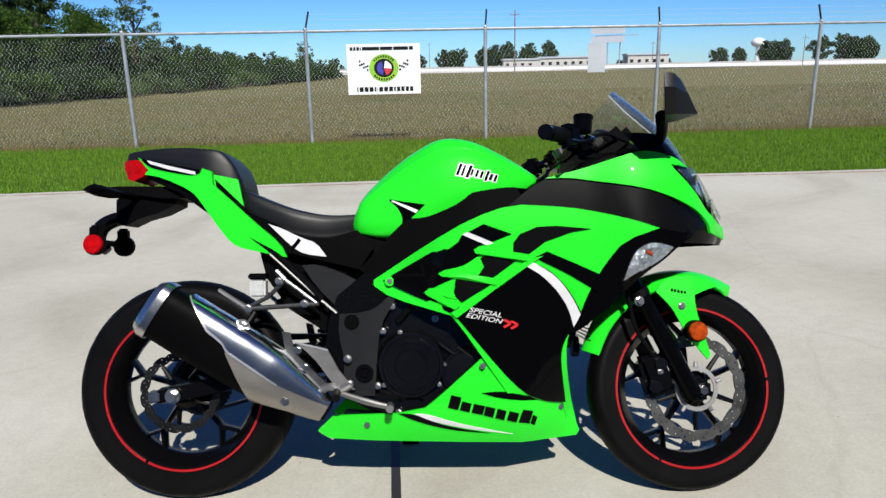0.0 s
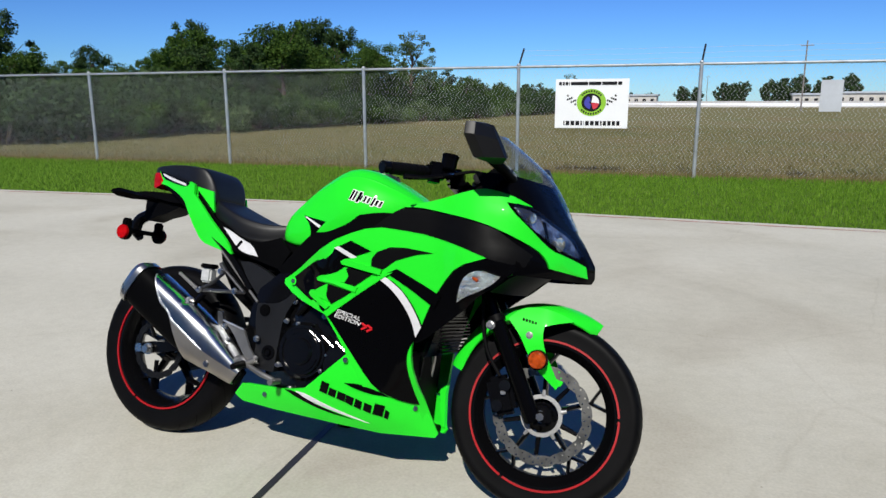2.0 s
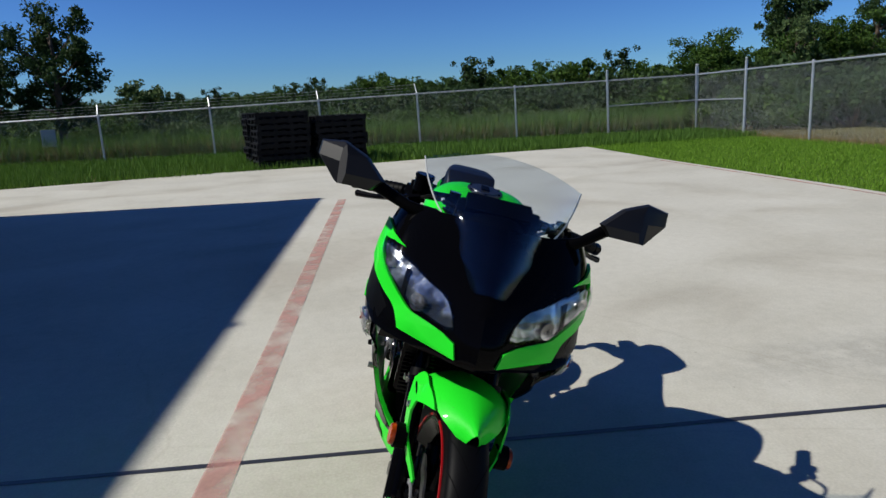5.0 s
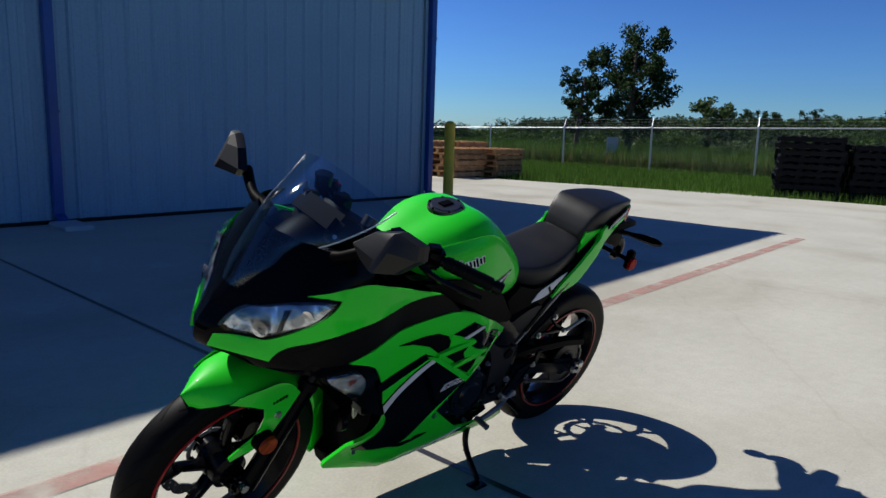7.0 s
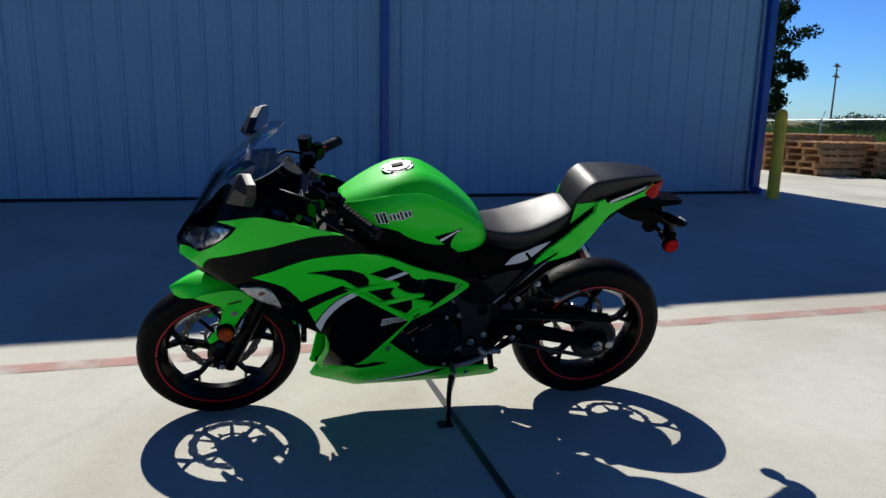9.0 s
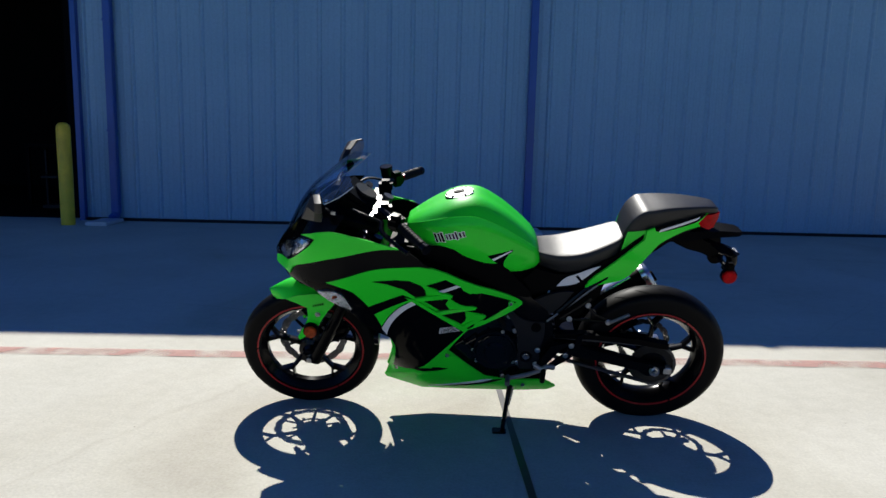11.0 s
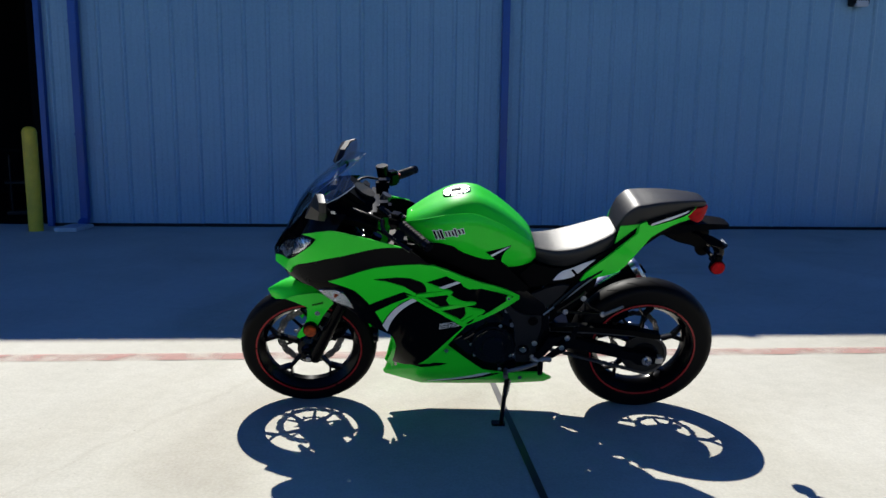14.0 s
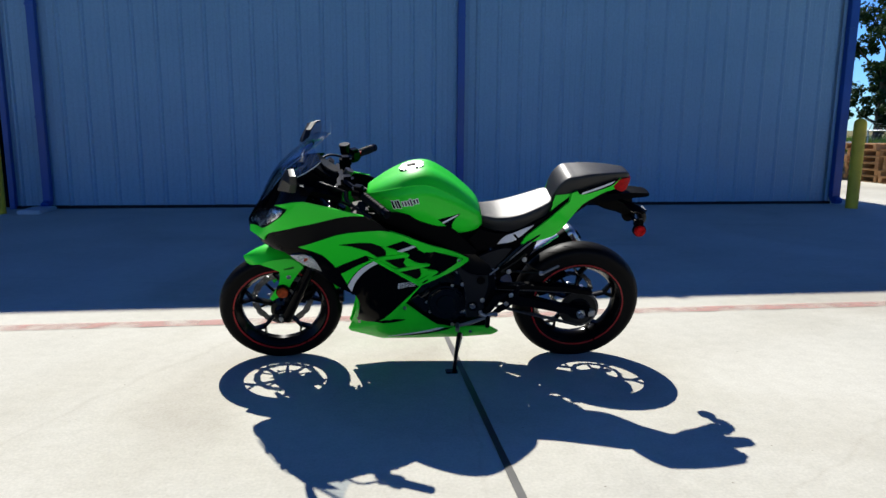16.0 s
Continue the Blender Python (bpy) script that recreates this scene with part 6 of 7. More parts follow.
# handlebars
for s in (-1, 1):
    a, b = Vector((1.085, s * 0.125, 0.975)), Vector((0.940, s * 0.348, 0.934))
    bm = rodded(a, b, 0.0125, seg=14)
    bar = part("handlebar", bm, FRAME_BLACK, BIKE)
    g0, g1 = a.lerp(b, 0.48), a.lerp(b, 0.98)
    grip = rodded(g0, g1, 0.0175, 0.0185, 18, 0.003)
    gp = part("grip", grip, RUBBER, bar, "ribbed rubber grip")
    for i in range(7):
        q = g0.lerp(g1, 0.1 + 0.11 * i)
        part("grip_rib", rodded(q, q + (g1 - g0).normalized() * 0.005, 0.0192, seg=16), RUBBER, gp)
    part("bar_end", rodded(g1, g1 + (g1 - g0).normalized() * 0.028, 0.017, 0.019, 16, 0.003), FRAME_BLACK, bar)
    part("switch_pod", boxed(a.lerp(b, 0.36), (0.055, 0.050, 0.062), 0.012, Matrix.Rotation(radians(-s * 33), 3, "Z")), GLOSS_BLACK, bar)
    part("switch", boxed(a.lerp(b, 0.36) + Vector((-0.028, 0, 0.012)), (0.012, 0.018, 0.012), 0.003), RED_LENS if s < 0 else MATT_BLACK, bar)
    bm = bmesh.new()
    l0 = a.lerp(b, 0.32) + Vector((0.045, 0, -0.004))
    l1 = a.lerp(b, 1.02) + Vector((0.055, 0, -0.022))
    pipe(bm, [l0, l0.lerp(l1, 0.35) + Vector((0.028, 0, 0.0)), l0.lerp(l1, 0.7) + Vector((0.012, 0, -0.004)), l1], [0.010, 0.008, 0.007, 0.009], 8, 5)
    part("lever", bm, FRAME_BLACK, bar, "brake or clutch lever")
    part("clip_on_clamp", boxed(a + Vector((-0.01, -s * 0.015, -0.005)), (0.055, 0.05, 0.05), 0.012), GLOSS_BLACK, bar)
    cable = bmesh.new()
    pipe(cable, [l0, l0 + Vector((0.07, -s * 0.03, 0.02)), Vector((1.20, s * 0.09, 0.955)), Vector((1.16, s * 0.06, 0.85)), Vector((1.05, s * 0.05, 0.76))], 0.005, 7)
    part("cable", cable, RUBBER, bar)
res = part("brake_reservoir", rodded((1.070, -0.198, 0.972), (1.074, -0.198, 1.009), 0.024, seg=20, bevel=0.003), GLOSS_BLACK, BIKE, "black brake fluid reservoir")
part("reservoir_cap", rodded((1.074, -0.198, 1.007), (1.075, -0.198, 1.018), 0.026, seg=20, bevel=0.002), GLOSS_BLACK, res)
part("ignition", rodded((1.075, 0, 0.945), (1.06, 0, 0.975), 0.020, seg=16), DARK_ALLOY, BIKE)
part("top_yoke", boxed((1.09, 0, 0.945), (0.075, 0.26, 0.026), 0.01), GLOSS_BLACK, BIKE)


# ---- tank and seats ----
def hull(name, stations, material, label, shape):
    """A rounded body from cross-sections (x, top, bottom, half width); shape gives (share of width, share of height)."""
    rings = []
    for x, zt, zb, w in stations:
        half = [(w * a, zb + (zt - zb) * b) for a, b in shape]
        ring = [Vector((x, y, z)) for y, z in half] + [Vector((x, -y, z)) for y, z in reversed(half) if y > 1e-6]
        dense, n = [], len(ring)
        for i in range(n):
            p, q, r, t = ring[i - 1], ring[i], ring[(i + 1) % n], ring[(i + 2) % n]
            for k in range(4):
                u = k / 4
                dense.append(0.5 * (2 * q + (r - p) * u + (2 * p - 5 * q + 4 * r - t) * u * u + (3 * q - p - 3 * r + t) * u ** 3))
        rings.append(dense)
    lines = [curve_points([r[j] for r in rings], 5) for j in range(len(rings[0]))]
    return part(name, loft(bmesh.new(), [[ln[i] for ln in lines] for i in range(len(lines[0]))]), material, BIKE, label, 70)


TANK = [(0.480, 0.790, 0.745, 0.085), (0.505, 0.842, 0.732, 0.112), (0.570, 0.906, 0.722, 0.134), (0.645, 0.962, 0.735, 0.153), (0.722, 0.998, 0.770, 0.170), (0.800, 0.992, 0.795, 0.174), (0.870, 0.962, 0.815, 0.156), (0.935, 0.926, 0.835, 0.118), (0.985, 0.895, 0.855, 0.072)]
tank = hull("fuel_tank", TANK, GREEN, "green fuel tank", [(0.0, 0.0), (0.80, 0.0), (0.97, 0.14), (1.0, 0.40), (0.955, 0.64), (0.86, 0.80), (0.835, 0.825), (0.64, 0.935), (0.36, 0.992), (0.0, 0.985)])
cap_m = Matrix.Translation((0.790, 0, 0.983)) @ Matrix.Rotation(radians(11), 4, "Y") @ Matrix.Scale(1.12, 4)
bm = bmesh.new()
for r0, r1, z0, z1 in ((0.050, 0.048, 0.0, 0.010), (0.040, 0.038, 0.009, 0.013)):
    bmesh.ops.create_cone(bm, cap_ends=True, segments=32, radius1=r0, radius2=r1, depth=z1 - z0, matrix=cap_m @ Matrix.Translation((0, 0, (z0 + z1) / 2)))
cap = part("fuel_cap", bm, DARK_ALLOY, tank, "dark alloy fuel cap")
for i in range(6):
    a = 2 * math.pi * i / 6
    bm = bmesh.new()
    p = cap_m @ Vector((0.044 * math.cos(a), 0.044 * math.sin(a), 0.010))
    rod(bm, p, p + cap_m.to_3x3() @ Vector((0, 0, 0.003)), 0.0035, seg=8)
    part("cap_bolt", bm, MATT_BLACK, cap)
part("cap_flap", boxed(cap_m @ Vector((0, 0, 0.015)), (0.035, 0.022, 0.004), 0.001, cap_m.to_3x3()), MATT_BLACK, cap)
TANK_SKIN = BVHTree.FromPolygons([v.co for v in tank.data.vertices], [p.vertices for p in tank.data.polygons])


def tank_at(x, z):
    hit = TANK_SKIN.ray_cast(Vector((x, 0.6, z)), Vector((0, -1, 0)))[0]
    return hit.y if hit else 0.12


for k, s in enumerate((-1, 1)):
    # name mark in white and black as plain slanted bars
    for i, (w, up) in enumerate(((0.007, 0.030), (0.006, 0.028), (0.008, 0.032), (0.005, 0.017), (0.006, 0.018), (0.006, 0.017), (0.006, 0.026), (0.007, 0.016), (0.006, 0.017))):
        x = 0.762 + 0.0122 * (i if s < 0 else 8 - i)
        z = 0.896 - (x - 0.766) * 0.24
        for mat, g, o in ((DECAL_WHITE, 0.0026, 0.0015), (GLOSS_BLACK, 0.0, 0.0028)):
            q = [(x - g, z - g - up / 2), (x + w + g, z - g - up / 2 - w * 0.24), (x + w + g + up * 0.4, z + g + up / 2 - w * 0.24), (x - g + up * 0.4, z + g + up / 2)]
            part("name_mark", sheet(q, s, tank_at, o, 0.0025, 0.02, 0), mat, tank)
both("tank_decal", [(0.583, 0.825), (0.680, 0.807), (0.620, 0.752)], GLOSS_BLACK, "black triangle decal", tank, surf=tank_at, off=0.0015, thick=0.003, step=0.02, rounds=0)
both("tank_decal_line", [(0.588, 0.820), (0.596, 0.821), (0.662, 0.793), (0.655, 0.786)], DECAL_WHITE, "", tank, surf=tank_at, off=0.003, thick=0.003, step=0.02, rounds=0)

SEAT = [(0.170, 0.868, 0.790, 0.075), (0.190, 0.862, 0.775, 0.098), (0.240, 0.840, 0.755, 0.112), (0.320, 0.810, 0.730, 0.122), (0.400, 0.793, 0.720, 0.112), (0.460, 0.792, 0.730, 0.092), (0.497, 0.796, 0.742, 0.075)]
seat = hull("rider_seat", SEAT, VINYL, "black vinyl rider seat", [(0.0, 0.0), (0.86, 0.0), (0.97, 0.25), (1.0, 0.66), (0.965, 0.86), (0.90, 0.95), (0.6, 0.995), (0.0, 1.0)])
PILL = [(-0.168, 0.970, 0.955, 0.030), (-0.148, 0.982, 0.950, 0.046), (-0.060, 0.988, 0.940, 0.072), (0.020, 0.987, 0.916, 0.088), (0.080, 0.981, 0.890, 0.100), (0.116, 0.974, 0.876, 0.100), (0.148, 0.944, 0.862, 0.094), (0.168, 0.904, 0.852, 0.084), (0.177, 0.874, 0.854, 0.070)]
pill = hull("pillion_seat", PILL, VINYL, "black vinyl pillion seat", [(0.0, 0.0), (0.90, 0.0), (1.0, 0.18), (1.0, 0.66), (0.965, 0.90), (0.87, 0.975), (0.45, 1.0), (0.0, 1.0)])
bm = bmesh.new()
pipe(bm, [(0.118, -0.094, 0.930), (0.116, -0.068, 0.962), (0.113, 0, 0.970), (0.116, 0.068, 0.962), (0.118, 0.094, 0.930)], 0.003, 6)
part("seam", bm, VINYL, pill, "raised seat seam")

# ---- tail ----
tail = both("tail_cowl", [(-0.121, 0.962), (-0.091, 0.938), (0.053, 0.904), (0.074, 0.911), (0.077, 0.921), (0.104, 0.911), (0.107, 0.876), (0.174, 0.816), (0.213, 0.778), (0.293, 0.710), (0.307, 0.676), (0.217, 0.695), (0.168, 0.708), (0.140, 0.734), (0.070, 0.834), (0.044, 0.862), (-0.042, 0.902), (-0.099, 0.914), (-0.088, 0.926)], GREEN, "green tail cowl", surf=tail_skin, off=0.006, thick=0.010, step=0.03, rounds=1)
both("tail_inlay", [(-0.112, 0.962), (-0.010, 0.936), (0.068, 0.918), (0.072, 0.909), (0.050, 0.901), (-0.051, 0.923), (-0.090, 0.936)], GLOSS_BLACK, "", tail, surf=tail_skin, off=0.008, thick=0.004)
both("tail_stripe", [(-0.090, 0.953), (-0.024, 0.934), (0.058, 0.913), (0.060, 0.904), (-0.024, 0.924), (-0.080, 0.942)], SILVER, "silver stripe", tail, surf=tail_skin, off=0.0095, thick=0.003, rounds=0)
for k, s in enumerate((-1, 1)):
    lip = [[Vector((x, s * (y + o), z)) for x, y, z in ((0.186, 0.094, 0.800), (0.166, 0.092, 0.892), (0.090, 0.104, 0.908), (0.086, 0.108, 0.810))] for o in (0.004, -0.004)]
    part("tail_lip", loft(bmesh.new(), lip), GREEN, tail[k], "green lip of the tail beside the seat")
rings = []
for x, zt, zb, w in ((-0.10, 0.95, 0.905, 0.055), (0.0, 0.93, 0.86, 0.085), (0.10, 0.90, 0.79, 0.105), (0.20, 0.80, 0.725, 0.115), (0.29, 0.76, 0.69, 0.12)):
    rings.append([Vector((x, -w, zb)), Vector((x, w, zb)), Vector((x, w, zt)), Vector((x, -w, zt))])
part("tail_core", loft(bmesh.new(), rings), MATT_BLACK, BIKE)
side = both("side_cover", [(0.255, 0.775), (0.300, 0.750), (0.395, 0.718), (0.495, 0.745), (0.540, 0.700), (0.500, 0.640), (0.420, 0.660), (0.300, 0.690)], MATT_BLACK, "matt black side cover", surf=lambda x, z: 0.128, off=0.0, thick=0.01, rounds=1)
both("side_flash", [(0.257, 0.766), (0.295, 0.753), (0.341, 0.729), (0.386, 0.713), (0.413, 0.675), (0.355, 0.683), (0.325, 0.699)], SILVER, "silver side decal", side, surf=lambda x, z: 0.1305, off=0.0, thick=0.003, rounds=1)
both("side_flash_gap", [(0.338, 0.726), (0.346, 0.720), (0.324, 0.694), (0.316, 0.700)], GLOSS_BLACK, "", side, surf=lambda x, z: 0.132, off=0.0, thick=0.003, rounds=0)
both("lower_cover", [(0.347, 0.653), (0.385, 0.656), (0.445, 0.636), (0.513, 0.600), (0.547, 0.584), (0.537, 0.546), (0.504, 0.528), (0.451, 0.528), (0.384, 0.596)], GREY_CAST, "dark grey frame cover", surf=lambda x, z: 0.132, off=0.0, thick=0.02, rounds=1)
both("frame_cover", [(0.500, 0.640), (0.560, 0.700), (0.590, 0.735), (0.660, 0.795), (0.735, 0.822), (0.889, 0.850), (0.953, 0.840), (0.975, 0.845), (0.905, 0.795), (0.799, 0.757), (0.679, 0.690), (0.589, 0.634), (0.545, 0.606)], MATT_BLACK, "matt black frame cover", surf=lambda x, z: float(np.interp(x, [0.5, 0.62, 0.8, 0.97], [0.128, 0.142, 0.168, 0.175])), off=0.004, thick=0.01, step=0.03)
part("tail_lamp", loft(bmesh.new(), [[Vector((x, sy * w, z)) for sy, z in ((-1, zb), (1, zb), (1.0, zt), (-1.0, zt))] for x, w, zb, zt in ((-0.096, 0.070, 0.915, 0.952), (-0.135, 0.062, 0.897, 0.957), (-0.155, 0.050, 0.903, 0.957), (-0.174, 0.034, 0.938, 0.956))]), RED_LENS, BIKE, "red tail lamp")
fend = part("rear_fender", loft(bmesh.new(), [[Vector((x, -w, zb)), Vector((x, w, zb)), Vector((x, w * 0.85, zt)), Vector((x, -w * 0.85, zt))] for x, w, zb, zt in ((0.03, 0.07, 0.845, 0.875), (-0.06, 0.065, 0.848, 0.882), (-0.12, 0.060, 0.858, 0.884), (-0.20, 0.052, 0.864, 0.886), (-0.258, 0.044, 0.866, 0.881), (-0.274, 0.030, 0.869, 0.877))]), MATT_BLACK, BIKE, "black rear fender and plate bracket")
part("plate_stay", loft(bmesh.new(), [[Vector((x, -w, zb)), Vector((x, w, zb)), Vector((x, w, zt)), Vector((x, -w, zt))] for x, w, zb, zt in ((-0.025, 0.045, 0.832, 0.860), (-0.075, 0.045, 0.808, 0.862), (-0.128, 0.042, 0.794, 0.866), (-0.170, 0.038, 0.774, 0.862), (-0.198, 0.034, 0.786, 0.850))]), MATT_BLACK, fend)
bm = bmesh.new()
pipe(bm, [(-0.165, 0, 0.800), (-0.215, 0, 0.796), (-0.256, 0, 0.774), (-0.266, 0, 0.735), (-0.240, 0, 0.705)], [0.020, 0.021, 0.022, 0.020, 0.014], 12, 5)
part("plate_arm", bm, FRAME_BLACK, fend, "black arm that held the plate")
part("cross_bar", rodded((-0.240, -0.085, 0.728), (-0.240, 0.085, 0.728), 0.009, seg=12), MATT_BLACK, fend)
for s in (-1, 1):
    bm = loft(bmesh.new(), [[Vector((x, s * y, z)) + Vector((dx, 0, dz)) for dx, dz in ((-w, 0), (0, -h), (w, 0), (0, h))] for x, y, z, w, h in ((-0.135, 0.045, 0.852, 0.012, 0.010), (-0.15, 0.09, 0.856, 0.012, 0.009), (-0.170, 0.13, 0.858, 0.030, 0.015), (-0.182, 0.185, 0.860, 0.034, 0.016), (-0.190, 0.205, 0.860, 0.012, 0.008))])
    sig = part("rear_indicator", bm, MATT_BLACK, BIKE, "black rear indicator stalk")
    part("indicator_lens", boxed((-0.204, s * 0.165, 0.860), (0.014, 0.05, 0.014), 0.005), CLEAR_LENS, sig)
    part("reflector_stay", boxed((-0.232, s * 0.080, 0.745), (0.03, 0.03, 0.06), 0.006), MATT_BLACK, fend)
    r = part("rear_reflector", rodded((-0.232, s * 0.092, 0.722), (-0.232, s * 0.104, 0.722), 0.027, 0.025, 28, 0.002), RED_LENS, BIKE, "round red side reflector")
    part("reflector_cup", rodded((-0.232, s * 0.078, 0.722), (-0.232, s * 0.093, 0.722), 0.030, seg=28), MATT_BLACK, r)

# ---- frame, engine, swingarm ----
for s in (-1, 1):
    bm = bmesh.new()
    pipe(bm, [(0.205, s * 0.118, 0.735), (0.30, s * 0.125, 0.665), (0.40, s * 0.128, 0.560)], 0.011, 8, 4)
    rail = part("subframe_tube", bm, FRAME_BLACK, BIKE)
    bm = bmesh.new()
    pipe(bm, [(0.261, s * 0.128, 0.685), (0.347, s * 0.131, 0.605), (0.439, s * 0.136, 0.524)], 0.0042, 8, 3)
    # added rod that paints the glint along the tube's edge
    part("tube_edge_glint", bm, ALLOY, rail, "pale alloy rod for the bright edge of the tube")
    rings = []
    for x, w, z in ((0.47, 0.06, 0.34), (0.46, 0.055, 0.42), (0.475, 0.06, 0.50), (0.515, 0.075, 0.57), (0.60, 0.05, 0.66), (0.75, 0.04, 0.76), (0.95, 0.04, 0.84)):
        rings.append([Vector((x + dx * w, s * y, z + dz * w * 0.3)) for dx, y, dz in ((-1, 0.10, 0), (-1, 0.132, 0), (0, 0.140, 0.2), (1, 0.132, 0), (1, 0.10, 0))])
    part("frame_spar", loft(bmesh.new(), rings), FRAME_BLACK, BIKE, "black steel frame side")
    plate = part("frame_plate", sheet([(0.448, 0.522), (0.520, 0.526), (0.554, 0.544), (0.581, 0.571), (0.596, 0.559), (0.553, 0.485), (0.545, 0.395), (0.538, 0.306), (0.451, 0.307), (0.461, 0.397), (0.444, 0.471)], s, lambda x, z: 0.146, 0.0, 0.03, 0.05, 1), GREY_CAST, BIKE, "dark grey cast frame plate")
    part("pivot_cap", rodded((0.480, s * 0.145, 0.501), (0.480, s * 0.151, 0.501), 0.020, seg=24, bevel=0.002), MATT_BLACK, plate)
    part("pivot_ring", arc_band((0.512, s * 0.148, 0.366), 0.014, 0.024, 0.0, 0.006, 0, 2 * math.pi, 24), FRAME_BLACK, plate)
    bolt((0.512, s * 0.145, 0.366), 0.011, (0, s, 0), 0.010, STEEL if s > 0 else FRAME_BLACK, BIKE, "pivot_bolt")
    # passenger step bracket: an open triangle with a bright machined edge
    bm = bmesh.new()
    for p, q, w in (((0.283, 0.640), (0.307, 0.615), 0.011), ((0.307, 0.615), (0.262, 0.572), 0.008), ((0.262, 0.572), (0.208, 0.545), 0.008), ((0.307, 0.615), (0.392, 0.550), 0.008), ((0.208, 0.541), (0.395, 0.551), 0.009)):
        rod(bm, (p[0], s * 0.150, p[1]), (q[0], s * 0.153, q[1]), w * 0.72, seg=8)
    # the left copy is black: that side's shade is put into its colour
    br = part("passenger_bracket", bm, DARK_ALLOY if s < 0 else FRAME_BLACK, BIKE, "cast alloy passenger step bracket, blackened for shade on the left")
    bm = rodded((0.206, s * 0.165, 0.545), (0.140, s * 0.185, 0.594), 0.007, 0.0055, 10, 0.002)
    part("passenger_peg", bm, ALLOY, br, "folded passenger peg")
    for x, z in ((0.292, 0.613), (0.358, 0.552), (0.210, 0.543)):
        bolt((x, s * 0.160, z), 0.008, (0, s, 0), 0.008, STEEL, br)
    # rider step with heel guard
    # guard and step bracket too: alloy when lit, black on the shaded left
    heel = part("heel_guard", loft(bmesh.new(), [[Vector((x, s * y, z)) for x, z in ((0.336, 0.451), (0.419, 0.430), (0.447, 0.378), (0.488, 0.326), (0.444, 0.327), (0.389, 0.401), (0.367, 0.424))] for y in (0.158, 0.166)]), ALLOY if s < 0 else FRAME_BLACK, BIKE, "brushed alloy heel guard, blackened for shade on the left")
    part("step_bracket", loft(bmesh.new(), [[Vector((x, s * y, z)) for x, z in ((0.297, 0.479), (0.317, 0.476), (0.329, 0.424), (0.370, 0.383), (0.431, 0.326), (0.413, 0.319), (0.350, 0.360), (0.310, 0.402))] for y in (0.146, 0.156)]), DARK_ALLOY if s < 0 else FRAME_BLACK, heel)
    if s < 0:
        part("guard_edge", loft(bmesh.new(), [[Vector((x, -0.1665 - o, z + d)) for o, d in ((0, -0.004), (0.002, -0.002), (0.002, 0.002), (0, 0.002))] for x, z in ((0.334, 0.452), (0.375, 0.442), (0.419, 0.431))]), ALLOY_WHITE, heel, "bright folded edge")
    bm = bmesh.new()
    pipe(bm, [(0.402, s * 0.162, 0.330), (0.428, s * 0.168, 0.335), (0.450, s * 0.17, 0.325), (0.478, s * 0.165, 0.338)], 0.011, 10, 4)
    part("step_mount", bm, ALLOY, heel)
    peg = rodded((0.440, s * 0.165, 0.322), (0.452, s * 0.245, 0.318), 0.012, 0.010, 12, 0.002)
    part("foot_peg", peg, RUBBER, heel, "rubber-topped foot peg")
    bm = bmesh.new()
    pipe(bm, [(0.455, s * 0.172, 0.318), (0.52, s * 0.180, 0.298), (0.585, s * 0.182, 0.282)], [0.007, 0.0095, 0.007], 10, 4)
    rod(bm, (0.580, s * 0.17, 0.284), (0.584, s * 0.225, 0.286), 0.010, seg=12)
    part("pedal" if s < 0 else "gear_lever", bm, ALLOY, heel, "bare alloy foot lever")
    for x, z in ((0.340, 0.432), (0.359, 0.387), (0.428, 0.333), (0.474, 0.341), (0.470, 0.406), (0.405, 0.328)):
        bolt((x, s * 0.162, z), 0.008, (0, s, 0), 0.008, STEEL, heel)
    # swingarm
    rings = []
    for x, y, z, h, w in ((0.47, 0.085, 0.395, 0.030, 0.020), (0.36, 0.095, 0.385, 0.030, 0.018), (0.22, 0.108, 0.362, 0.027, 0.016), (0.08, 0.114, 0.330, 0.024, 0.014), (-0.045, 0.116, 0.308, 0.022, 0.012)):
        rings.append([Vector((x, s * (y - w), z - h)), Vector((x, s * (y + w), z - h * 0.8)), Vector((x, s * (y + w), z + h * 0.8)), Vector((x, s * (y - w), z + h))])
    arm = part("swingarm", loft(bmesh.new(), rings), FRAME_BLACK, BIKE, "black box-section swingarm")
    part("adjuster", boxed((-0.052, s * 0.116, 0.309), (0.035, 0.03, 0.03), 0.004), STEEL, arm)
part("swingarm_bridge", boxed((0.36, 0, 0.40), (0.10, 0.20, 0.05), 0.015), FRAME_BLACK, BIKE)
reservoir = part("rear_reservoir", boxed((0.236, -0.150, 0.595), (0.042, 0.036, 0.050), 0.006), CLEAR_LENS, BIKE, "milky brake fluid cup with black lid")
part("reservoir_lid", boxed((0.236, -0.150, 0.626), (0.048, 0.042, 0.016), 0.004), MATT_BLACK, reservoir)
part("rear_caliper", boxed((0.075, -0.095, 0.40), (0.085, 0.05, 0.055), 0.012, Matrix.Rotation(radians(30), 3, "Y")), FRAME_BLACK, BIKE)

